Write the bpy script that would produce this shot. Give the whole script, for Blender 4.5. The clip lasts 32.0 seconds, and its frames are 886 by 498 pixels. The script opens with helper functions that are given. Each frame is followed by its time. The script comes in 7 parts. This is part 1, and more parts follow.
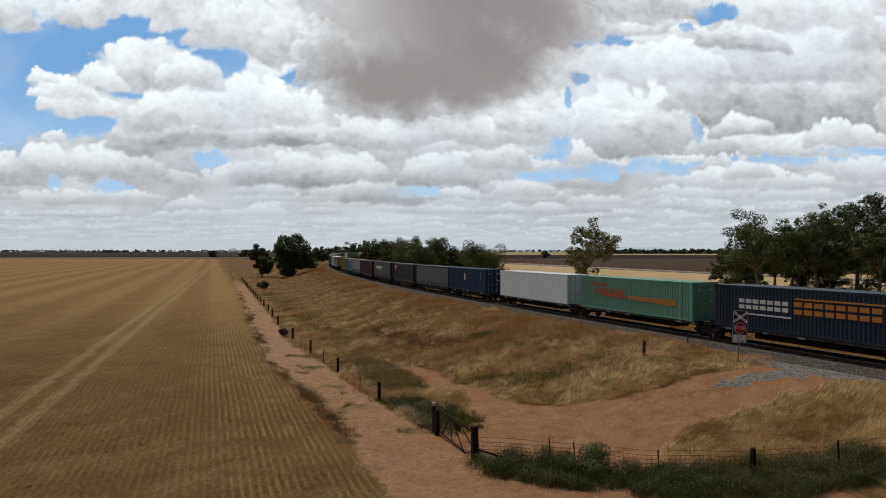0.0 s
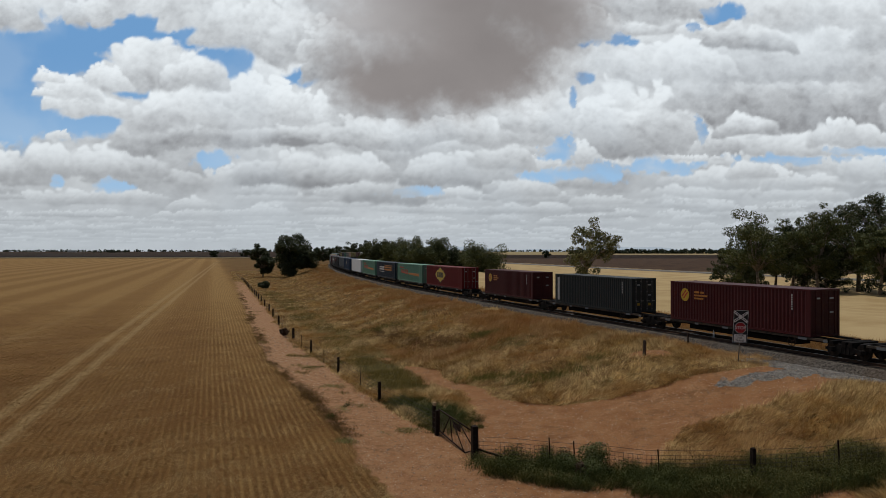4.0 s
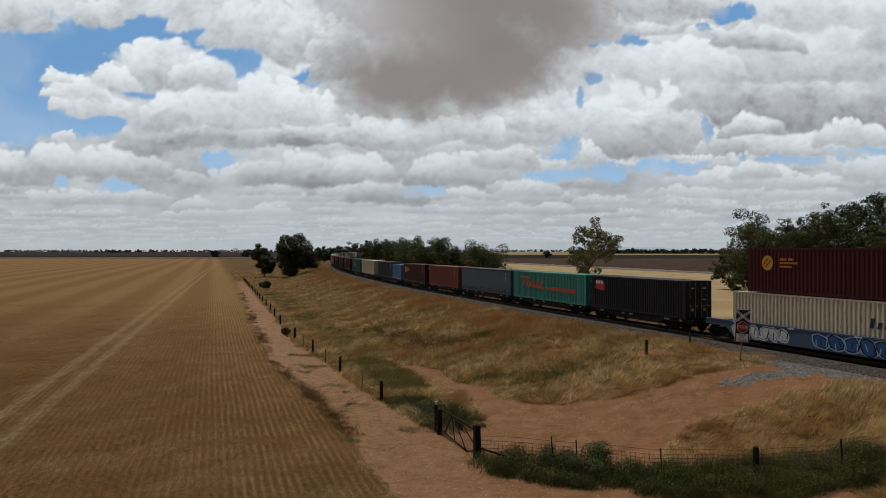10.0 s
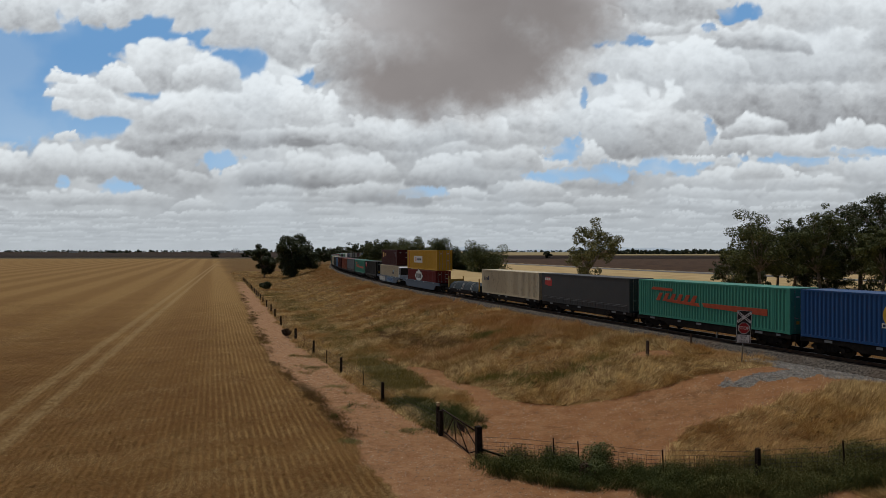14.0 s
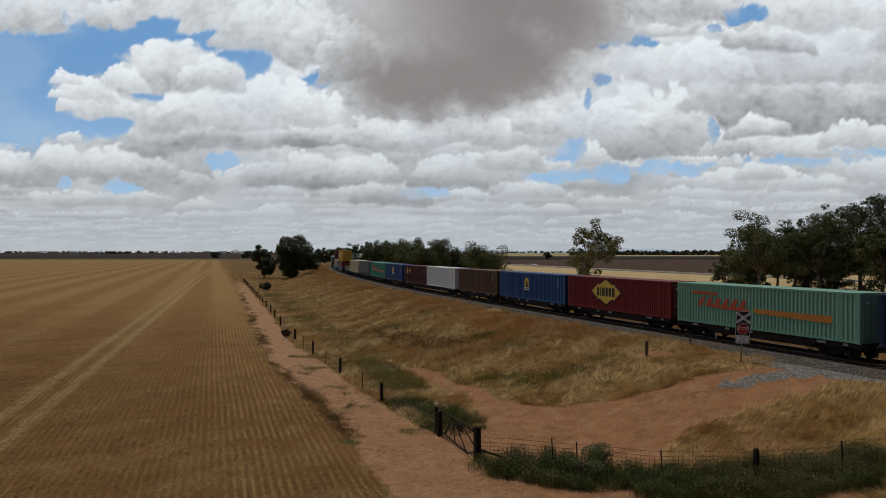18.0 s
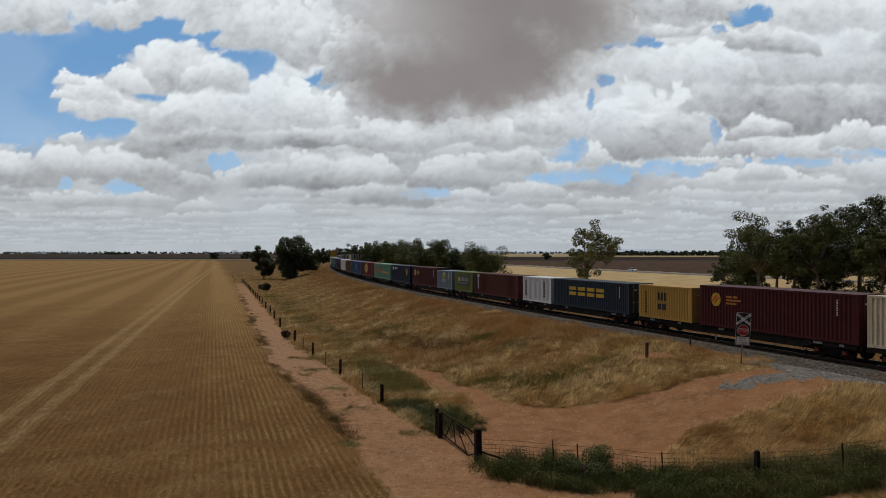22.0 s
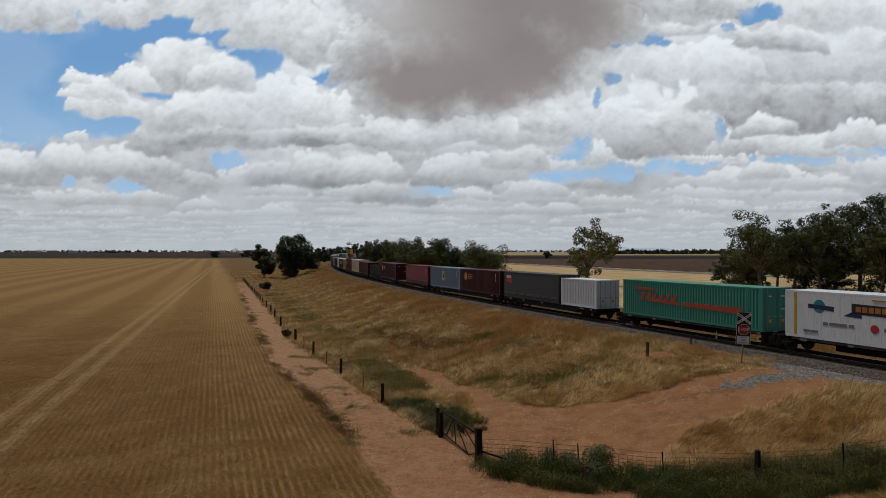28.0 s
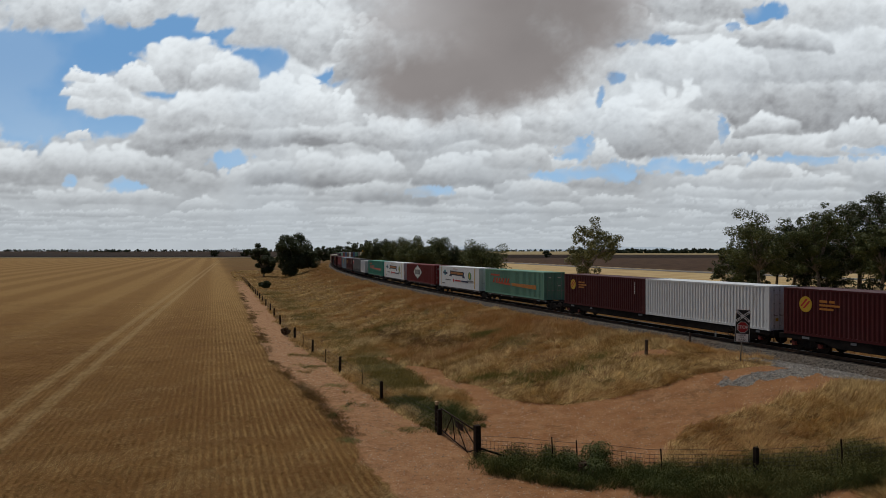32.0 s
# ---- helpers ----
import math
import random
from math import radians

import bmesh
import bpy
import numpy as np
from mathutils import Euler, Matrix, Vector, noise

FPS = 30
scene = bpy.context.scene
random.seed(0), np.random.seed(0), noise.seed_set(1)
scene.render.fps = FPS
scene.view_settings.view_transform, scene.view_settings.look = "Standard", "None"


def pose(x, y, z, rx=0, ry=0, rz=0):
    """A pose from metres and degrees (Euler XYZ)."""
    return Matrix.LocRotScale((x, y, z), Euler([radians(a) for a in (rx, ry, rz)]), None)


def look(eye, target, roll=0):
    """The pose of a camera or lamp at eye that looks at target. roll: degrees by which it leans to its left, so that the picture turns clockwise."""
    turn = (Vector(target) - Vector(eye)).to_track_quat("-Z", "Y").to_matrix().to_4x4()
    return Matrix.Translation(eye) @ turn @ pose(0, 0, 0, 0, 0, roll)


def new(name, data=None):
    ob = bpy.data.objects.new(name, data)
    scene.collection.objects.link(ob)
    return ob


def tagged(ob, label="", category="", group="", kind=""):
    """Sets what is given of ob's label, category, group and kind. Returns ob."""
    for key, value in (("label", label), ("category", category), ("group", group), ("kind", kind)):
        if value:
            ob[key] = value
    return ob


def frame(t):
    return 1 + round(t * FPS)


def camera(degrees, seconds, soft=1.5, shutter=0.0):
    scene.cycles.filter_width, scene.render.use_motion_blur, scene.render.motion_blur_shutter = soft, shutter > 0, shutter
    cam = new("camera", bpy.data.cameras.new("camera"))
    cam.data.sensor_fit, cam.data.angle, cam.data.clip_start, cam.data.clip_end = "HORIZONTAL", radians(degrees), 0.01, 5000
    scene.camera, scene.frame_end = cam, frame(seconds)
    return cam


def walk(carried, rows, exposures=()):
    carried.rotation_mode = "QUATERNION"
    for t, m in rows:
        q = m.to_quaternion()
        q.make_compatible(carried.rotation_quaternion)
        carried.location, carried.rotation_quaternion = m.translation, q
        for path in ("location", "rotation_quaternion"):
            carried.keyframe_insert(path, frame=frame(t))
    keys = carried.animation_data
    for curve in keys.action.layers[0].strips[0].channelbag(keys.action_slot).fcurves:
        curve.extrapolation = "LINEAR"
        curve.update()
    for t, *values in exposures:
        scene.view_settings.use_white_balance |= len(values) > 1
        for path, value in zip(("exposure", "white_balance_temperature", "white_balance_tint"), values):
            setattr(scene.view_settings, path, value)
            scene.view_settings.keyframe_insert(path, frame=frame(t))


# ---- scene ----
cam = camera(65.78, 32.0, soft=0.55)

# seconds, sideways and upward drift in metres, turn to the left and upward tilt in degrees
DRIFT = [
    (0.0, 0.097, 0.013, -0.159, 0.009), (1.0, 0.122, 0.017, -0.151, 0.009), (2.0, 0.156, 0.009, -0.128, 0.012),
    (3.0, 0.172, 0.004, -0.095, 0.008), (4.5, 0.120, 0.004, -0.073, -0.003), (6.0, 0.077, 0.000, -0.073, 0.003),
    (7.0, 0.092, -0.010, -0.051, 0.012), (8.0, 0.113, -0.030, -0.001, 0.014), (9.0, 0.115, -0.042, 0.014, 0.013),
    (10.0, 0.080, -0.043, 0.002, 0.003), (11.0, 0.056, -0.038, 0.008, -0.011), (12.0, 0.038, -0.025, 0.004, -0.025),
    (13.0, 0.013, -0.006, 0.001, -0.003), (14.0, 0.008, -0.007, 0.006, 0.039), (15.5, 0.030, -0.029, 0.025, 0.099)]
DRIFT_LATE = [
    (17.0, 0.054, -0.026, 0.025, 0.115), (18.0, 0.077, -0.028, 0.017, 0.115), (19.0, 0.097, -0.028, 0.009, 0.126),
    (20.0, 0.092, -0.021, -0.020, 0.146), (21.0, 0.066, -0.011, -0.047, 0.159), (22.0, 0.008, 0.030, -0.053, 0.161),
    (23.0, -0.045, 0.084, -0.029, 0.146), (24.0, -0.054, 0.110, -0.006, 0.118), (25.0, -0.042, 0.115, 0.008, 0.100),
    (26.5, -0.014, 0.108, 0.006, 0.068), (28.0, 0.005, 0.079, -0.010, 0.038), (29.0, 0.009, 0.054, -0.015, 0.027),
    (30.0, 0.027, 0.023, -0.022, 0.015), (31.0, 0.051, -0.007, -0.027, -0.005), (32.0, 0.051, -0.017, -0.031, -0.024)]
EYE = 9.3
walk(cam, [(t, pose(dx, 0, EYE + dz, 90.07 + up, 0, left)) for t, dx, dz, left, up in DRIFT + DRIFT_LATE],
     exposures=[(0.0, 0.25), (1.0, 0.23), (2.0, 0.18), (3.0, 0.1), (5.0, 0.0), (32.0, 0.0)])

# ---- light ----
world = bpy.data.worlds.new("sky")
scene.world = world
world.use_nodes = True
wn = world.node_tree
sky = wn.nodes.new("ShaderNodeTexSky")
sky.sky_type, sky.sun_disc, sky.sun_elevation, sky.sun_rotation = "NISHITA", False, radians(68), radians(-45)
sky.air_density, sky.dust_density = 1.0, 2.0
wn.nodes["Background"].inputs[1].default_value = 0.034
wn.links.new(sky.outputs[0], wn.nodes["Background"].inputs[0])
sun = new("sun", bpy.data.lights.new("sun", "SUN"))
sun.data.energy, sun.data.angle, sun.data.color = 1.72, radians(5), (1.0, 0.965, 0.91)
sun.matrix_world = look((-0.285, 0.285, 1.0), (0, 0, 0))


# ---- materials ----
class Nodes:
    """A node material under construction."""

    def __init__(self, name):
        self.m = bpy.data.materials.new(name)
        self.m.use_nodes = True
        self.t = self.m.node_tree
        self.b = self.t.nodes["Principled BSDF"]

    def add(self, kind, **inputs):
        n = self.t.nodes.new(kind)
        for k, v in inputs.items():
            k = k.replace("_", " ")
            if isinstance(v, bpy.types.NodeSocket):
                self.t.links.new(v, n.inputs[k])
            else:
                n.inputs[k].default_value = v
        return n

    def link(self, a, b):
        self.t.links.new(a, b)

    def math(self, op, a, b=0.0, c=None, clamp=False):
        n = self.t.nodes.new("ShaderNodeMath")
        n.operation, n.use_clamp = op, clamp
        for i, v in enumerate((a, b) if c is None else (a, b, c)):
            if isinstance(v, bpy.types.NodeSocket):
                self.t.links.new(v, n.inputs[i])
            else:
                n.inputs[i].default_value = v
        return n.outputs[0]

    def mix(self, fac, a, b, blend="MIX"):
        n = self.t.nodes.new("ShaderNodeMix")
        n.data_type, n.blend_type = "RGBA", blend
        for i, v in ((0, fac), (6, a), (7, b)):
            if isinstance(v, bpy.types.NodeSocket):
                self.t.links.new(v, n.inputs[i])
            elif i == 0:
                n.inputs[i].default_value = v
            else:
                n.inputs[i].default_value = (*v, 1) if len(v) == 3 else v
        return n.outputs[2]

    def noise(self, scale, detail=4, rough=0.6, vector=None, out=0):
        n = self.add("ShaderNodeTexNoise", Scale=scale, Detail=detail, Roughness=rough)
        if vector is not None:
            self.link(vector, n.inputs["Vector"])
        return n.outputs[out]

    def step(self, v, lo, hi, a=0.0, b=1.0):
        n = self.t.nodes.new("ShaderNodeMapRange")
        n.interpolation_type = "SMOOTHSTEP"
        self.link(v, n.inputs[0])
        for i, k in enumerate((lo, hi, a, b)):
            n.inputs[i + 1].default_value = k
        return n.outputs[0]

    def bump(self, height, strength, distance):
        n = self.add("ShaderNodeBump", Strength=strength, Distance=distance, Height=height)
        self.link(n.outputs[0], self.b.inputs["Normal"])


def surface(name, c1, c2, scale=3.0, rough=0.7, metal=0.0, bump=0.3, depth=0.01, island=0.0, grain=40.0, specular=0.4):
    """A surface of two tones at two scales with fine relief."""
    n = Nodes(name)
    pos = n.add("ShaderNodeTexCoord").outputs["Object"]
    big = n.noise(scale, 5, 0.6, pos)
    fine = n.noise(grain, 3, 0.6, pos)
    f = n.math("ADD", n.math("MULTIPLY", big, 0.65), n.math("MULTIPLY", fine, 0.35))
    col = n.mix(n.step(f, 0.35, 0.65), c1, c2)
    if island:
        r = n.add("ShaderNodeNewGeometry").outputs["Random Per Island"]
        hsv = n.add("ShaderNodeHueSaturation", Color=col)
        n.link(n.math("MULTIPLY_ADD", r, island, 1.0 - island / 2), hsv.inputs["Value"])
        col = hsv.outputs[0]
    n.link(col, n.b.inputs["Base Color"])
    n.b.inputs["Roughness"].default_value = rough
    n.b.inputs["Metallic"].default_value = metal
    n.b.inputs["Specular IOR Level"].default_value = specular
    n.bump(f, bump, depth)
    return n.m


def paint(name, rgb, rust=0.25, fade=0.25, rough=0.5):
    """Painted container steel: faded patches, dust towards grey, rust in runs."""
    n = Nodes(name)
    tc = n.add("ShaderNodeTexCoord").outputs["Object"]
    info = n.add("ShaderNodeObjectInfo").outputs["Random"]
    off = n.add("ShaderNodeVectorMath")
    off.operation = "ADD"
    n.link(tc, off.inputs[0])
    n.link(n.math("MULTIPLY", info, 37.0), off.inputs[1])
    pos = off.outputs[0]
    tall = n.add("ShaderNodeMapping", Vector=pos, Scale=(6.0, 6.0, 0.7))
    patch = n.noise(0.55, 5, 0.65, pos)
    runs = n.noise(1.6, 6, 0.7, tall.outputs[0])
    grain = n.noise(55, 2, 0.5, pos)
    pale = tuple(0.86 * c + 0.14 * 0.2 for c in rgb)
    deep = tuple(0.72 * c for c in rgb)
    col = n.mix(n.step(patch, 0.38, 0.72, 0.0, fade), rgb, pale)
    col = n.mix(n.step(runs, 0.45, 0.75, 0.0, 0.45), col, deep)
    col = n.mix(n.step(n.math("MULTIPLY_ADD", grain, 0.22, runs), 0.66, 0.82, 0.0, rust), col, (0.14, 0.055, 0.025))
    n.link(col, n.b.inputs["Base Color"])
    n.b.inputs["Roughness"].default_value = rough
    n.b.inputs["Specular IOR Level"].default_value = 0.2
    n.bump(patch, 0.12, 0.03)
    return n.m


STEEL_BLACK = surface("black_wagon_steel", (0.009, 0.008, 0.008), (0.024, 0.02, 0.018), 2.0, 0.8, 0.0, 0.3, 0.01, specular=0.08)
STEEL_TAN = surface("dusty_wagon_sill", (0.10, 0.072, 0.048), (0.03, 0.024, 0.02), 1.5, 0.75)
STEEL_WHEEL = surface("wheel_steel", (0.018, 0.014, 0.012), (0.05, 0.036, 0.027), 8.0, 0.7, 0.2, specular=0.15)
STEEL_BRIGHT = surface("rail_head_steel", (0.32, 0.3, 0.28), (0.2, 0.17, 0.14), 1.0, 0.35, 0.9, 0.1)
RUST = surface("rusted_rail_web", (0.11, 0.06, 0.035), (0.06, 0.035, 0.025), 3.0, 0.85)
RED_HUB = surface("red_axle_box", (0.2, 0.03, 0.02), (0.09, 0.02, 0.015), 9.0, 0.6)
CONCRETE = surface("sleeper_concrete", (0.06, 0.052, 0.044), (0.03, 0.026, 0.022), 5.0, 0.9, specular=0.1)
GALV = surface("galvanised_steel", (0.36, 0.37, 0.37), (0.26, 0.26, 0.26), 12.0, 0.45, 0.7)
WOOD_DARK = surface("weathered_dark_timber", (0.016, 0.011, 0.009), (0.04, 0.028, 0.021), 6.0, 0.9, 0.0, 0.6, 0.02, specular=0.1)
WOOD_GREY = surface("weathered_grey_timber", (0.11, 0.075, 0.055), (0.055, 0.035, 0.026), 6.0, 0.9, 0.0, 0.6, 0.02)
PALE_TIP = surface("bare_timber", (0.6, 0.46, 0.28), (0.42, 0.3, 0.17), 8.0, 0.85)
PIPE_RUST = surface("rusty_gate_pipe", (0.035, 0.018, 0.012), (0.014, 0.009, 0.008), 8.0, 0.8, specular=0.1)
WIRE = surface("fence_wire", (0.12, 0.1, 0.09), (0.06, 0.045, 0.04), 8.0, 0.6, 0.6)
SIGN_WHITE = surface("sign_white", (0.86, 0.86, 0.85), (0.8, 0.8, 0.79), 6.0, 0.45, 0, 0.05)
SIGN_RED = surface("sign_red", (0.5, 0.03, 0.035), (0.42, 0.03, 0.035), 6.0, 0.45, 0, 0.05)
SIGN_BLACK = surface("sign_black", (0.015, 0.016, 0.018), (0.028, 0.028, 0.03), 6.0, 0.5, 0, 0.05)
TARP = surface("dark_tarpaulin", (0.018, 0.026, 0.032), (0.04, 0.052, 0.06), 2.0, 0.7, 0, 0.5, 0.05, specular=0.15)
TARP_BLACK = surface("black_tarpaulin", (0.006, 0.006, 0.005), (0.014, 0.014, 0.012), 1.5, 0.8, 0, 0.6, 0.06, specular=0.06)
STRAP = surface("webbing_strap", (0.025, 0.025, 0.027), (0.05, 0.05, 0.05), 10, 0.7)
STRAP_WHITE = surface("white_rope", (0.6, 0.6, 0.58), (0.45, 0.45, 0.43), 10, 0.8)
GRILLE = surface("reefer_grille", (0.012, 0.013, 0.014), (0.03, 0.03, 0.03), 20, 0.6)
GLASS_DARK = surface("car_glass", (0.01, 0.012, 0.014), (0.015, 0.016, 0.018), 2, 0.08, 0, 0.0, 0.0)
RUBBER = surface("tyre_rubber", (0.015, 0.015, 0.015), (0.03, 0.028, 0.026), 20, 0.85)
BARK = surface("gum_bark", (0.34, 0.28, 0.22), (0.13, 0.095, 0.07), 2.5, 0.9, 0, 0.5, 0.05)

COLORS = {
    "teal": (0.055, 0.27, 0.2), "teal_pale": (0.16, 0.34, 0.25), "teal_dark": (0.022, 0.115, 0.085), "navy": (0.014, 0.025, 0.06),
    "slate": (0.022, 0.038, 0.06), "maroon": (0.072, 0.012, 0.014), "red": (0.165, 0.013, 0.014), "darkgrey": (0.025, 0.033, 0.035),
    "cream": (0.62, 0.54, 0.38), "white": (0.74, 0.77, 0.78), "sky_blue": (0.12, 0.25, 0.44), "rust": (0.23, 0.062, 0.035),
    "steel_blue": (0.20, 0.27, 0.33), "curtain_grey": (0.055, 0.058, 0.062), "curtain_blue": (0.062, 0.08, 0.098), "black": (0.013, 0.015, 0.017),
    "blue": (0.017, 0.075, 0.215), "brown": (0.11, 0.058, 0.034), "olive": (0.16, 0.2, 0.055), "khaki": (0.2, 0.165, 0.05),
    "yellow": (0.62, 0.36, 0.035), "amber": (0.5, 0.3, 0.07), "brick": (0.088, 0.019, 0.015), "well_blue": (0.068, 0.108, 0.165),
    "deep_blue": (0.014, 0.045, 0.1), "beige": (0.42, 0.31, 0.24), "curtain_red": (0.19, 0.016, 0.021), "grey": (0.18, 0.19, 0.19)}
PAINT = {k: paint("paint_" + k, v, 0.85 if k in ("cream", "rust", "brown", "beige") else 0.3) for k, v in COLORS.items()}
MARK = {k: surface("marking_" + k, v, tuple(0.8 * c for c in v), 3.0, 0.55, 0, 0.05) for k, v in {
    "orange_red": (0.45, 0.075, 0.03), "orange": (0.52, 0.2, 0.035), "white": (0.68, 0.68, 0.66), "yellow": (0.62, 0.42, 0.05),
    "black": (0.015, 0.015, 0.016), "red": (0.5, 0.035, 0.03), "blue": (0.03, 0.1, 0.3), "green": (0.12, 0.28, 0.1), "grey": (0.2, 0.21, 0.22),
    "gold": (0.6, 0.38, 0.03), "dark_green": (0.02, 0.04, 0.025), "navy": (0.02, 0.035, 0.09), "teal": (0.03, 0.25, 0.3),
    "pale_blue": (0.3, 0.5, 0.62)}.items()}


# ---- mesh helpers ----
class Geo:
    """Vertices and faces that grow into one mesh."""

    def __init__(self):
        self.v, self.f = [], []

    def hexa(self, p):
        """Eight corners: the lower ring, then the upper."""
        k = len(self.v)
        self.v += [tuple(q) for q in p]
        for f in ((0, 3, 2, 1), (4, 5, 6, 7), (0, 1, 5, 4), (1, 2, 6, 5), (2, 3, 7, 6), (3, 0, 4, 7)):
            self.f.append(tuple(k + i for i in f))

    def box(self, x0, x1, y0, y1, z0, z1, c=0.0):
        """A box; c: chamfer of its upper edges."""
        if c <= 0:
            self.hexa([(x0, y0, z0), (x1, y0, z0), (x1, y1, z0), (x0, y1, z0), (x0, y0, z1), (x1, y0, z1), (x1, y1, z1), (x0, y1, z1)])
        else:
            self.hexa([(x0, y0, z0), (x1, y0, z0), (x1, y1, z0), (x0, y1, z0), (x0, y0, z1 - c), (x1, y0, z1 - c), (x1, y1, z1 - c), (x0, y1, z1 - c)])
            self.hexa([(x0, y0, z1 - c), (x1, y0, z1 - c), (x1, y1, z1 - c), (x0, y1, z1 - c),
                       (x0 + c, y0 + c, z1), (x1 - c, y0 + c, z1), (x1 - c, y1 - c, z1), (x0 + c, y1 - c, z1)])

    def bar(self, a, b, w, h=None):
        """A square bar from a to b."""
        h = h or w
        a, b = Vector(a), Vector(b)
        d = (b - a).normalized()
        u = d.cross(Vector((0, 0, 1)) if abs(d.z) < 0.95 else Vector((1, 0, 0))).normalized()
        n = u.cross(d)
        u, n = u * w / 2, n * h / 2
        self.hexa([a - u - n, a + u - n, a + u + n, a - u + n, b - u - n, b + u - n, b + u + n, b - u + n])

    def tube(self, a, b, r0, r1=None, n=8):
        r1 = r0 if r1 is None else r1
        a, b = Vector(a), Vector(b)
        d = (b - a).normalized()
        u = d.cross(Vector((0, 0, 1)) if abs(d.z) < 0.95 else Vector((1, 0, 0))).normalized()
        w = d.cross(u)
        k = len(self.v)
        for c, r in ((a, r0), (b, r1)):
            for i in range(n):
                t = 2 * math.pi * i / n
                self.v.append(tuple(c + (u * math.cos(t) + w * math.sin(t)) * r))
        for i in range(n):
            j = (i + 1) % n
            self.f.append((k + i, k + j, k + n + j, k + n + i))
        self.f.append(tuple(k + i for i in reversed(range(n))))
        self.f.append(tuple(k + n + i for i in range(n)))

    def prism(self, outline, x0, x1):
        """An outline in (y, z), drawn out from x0 to x1."""
        n, k = len(outline), len(self.v)
        self.v += [(x0, y, z) for y, z in outline] + [(x1, y, z) for y, z in outline]
        self.f.append(tuple(k + i for i in range(n)))
        self.f.append(tuple(k + n + i for i in reversed(range(n))))
        for i in range(n):
            j = (i + 1) % n
            self.f.append((k + i, k + n + i, k + n + j, k + j))

    def mesh(self, name, material=None, smooth=False):
        me = bpy.data.meshes.new(name)
        me.from_pydata(self.v, [], self.f)
        if smooth:
            me.polygons.foreach_set("use_smooth", [True] * len(me.polygons))
        if material:
            me.materials.append(material)
        me.update()
        return me


def thing(name, label, category, group="", data=None, kind=""):
    return tagged(new(name, data), label, category, group, kind)


def part(name, me, parent, label="", material=None, at=None):
    """One mesh object under a thing or a part; a material given here is the object's own."""
    if isinstance(me, Geo):
        me = me.mesh(name)
    if not me.materials:
        me.materials.append(None)
    ob = new(name, me)
    ob.parent = parent
    if material:
        ob.material_slots[0].link = "OBJECT"
        ob.material_slots[0].material = material
    if at is not None:
        ob.matrix_basis = at
    if label:
        ob["label"] = label
    return ob


# ---- the line of the track and the lie of the land ----
STEP = 2.0
BEND_S = [-60, 0, 60, 120, 180, 240, 320, 420, 560]
BEND_DEG = [-24.51, -22.23, -19.89, -16.11, -12.7, -9.62, -5.42, -1.4, 2.39]
TS = np.arange(-840, 1500, STEP)
TH = np.radians(np.interp(TS, BEND_S, BEND_DEG))
TX = np.concatenate([[0], np.cumsum(np.sin(TH[:-1]) * STEP)])
TY = np.concatenate([[0], np.cumsum(np.cos(TH[:-1]) * STEP)])
ZERO = int(round(840 / STEP))
TX, TY = TX - TX[ZERO] + 22.896, TY - TY[ZERO] + 38.753
TX, TY = TX + 1.22 * np.cos(TH), TY - 1.22 * np.sin(TH)  # the centre line


def rail_z(s):
    return 3.1 + 0.0025 * np.clip(np.asarray(s, float) - 80, 0, 260)


def on_track(s, side=0.0, up=0.0):
    """A point beside the centre line; side is positive to the near side, up is above the rail."""
    x, y, th = np.interp(s, TS, TX), np.interp(s, TS, TY), np.interp(s, TS, TH)
    return x - side * np.cos(th), y + side * np.sin(th), rail_z(s) + up


def track_offset(x, y):
    """Distance from the centre line (positive on the near side) and the place along it."""
    x, y = np.ravel(x), np.ravel(y)
    d, s = np.empty(len(x)), np.empty(len(x))
    cx, cy, ct, cs = TX[::4], TY[::4], TH[::4], TS[::4]
    for i in range(0, len(x), 20000):
        px, py = x[i:i + 20000, None], y[i:i + 20000, None]
        k = np.argmin((px - cx) ** 2 + (py - cy) ** 2, axis=1)
        ex, ey = px[:, 0] - cx[k], py[:, 0] - cy[k]
        d[i:i + 20000] = -ex * np.cos(ct[k]) + ey * np.sin(ct[k])
        s[i:i + 20000] = cs[k] + ex * np.sin(ct[k]) + ey * np.cos(ct[k])
    return d, s


def smooth(v):
    v = np.clip(v, 0, 1)
    return v * v * (3 - 2 * v)


def soft_noise(x, y, scale, seed=0):
    """Cheap rolling noise between -1 and 1."""
    r = np.random.RandomState(seed)
    out = np.zeros_like(x)
    for k in range(6):
        a, p, q = r.uniform(0, 6.28), r.uniform(0, 6.28), scale * r.uniform(0.6, 1.9)
        out += np.sin((x * math.cos(a) + y * math.sin(a)) * q + p)
    return out / 3.2


def ground_z(x, y):
    x, y = np.ravel(np.asarray(x, float)), np.ravel(np.asarray(y, float))
    d, s = track_offset(x, y)
    top = rail_z(s) - 0.62
    near = smooth((19.0 - d) / 14.5)
    far = smooth((70.0 + d) / 42.0)
    z = top * np.where(d > 0, near, far)
    slope = np.clip(near * (1 - near) * 4, 0, 1) * (d > 0)
    z = z + slope * 0.16 * soft_noise(x, y, 0.5, 3) + 0.02 * soft_noise(x, y, 1.3, 5) * (np.hypot(x, y) < 200)
    return z


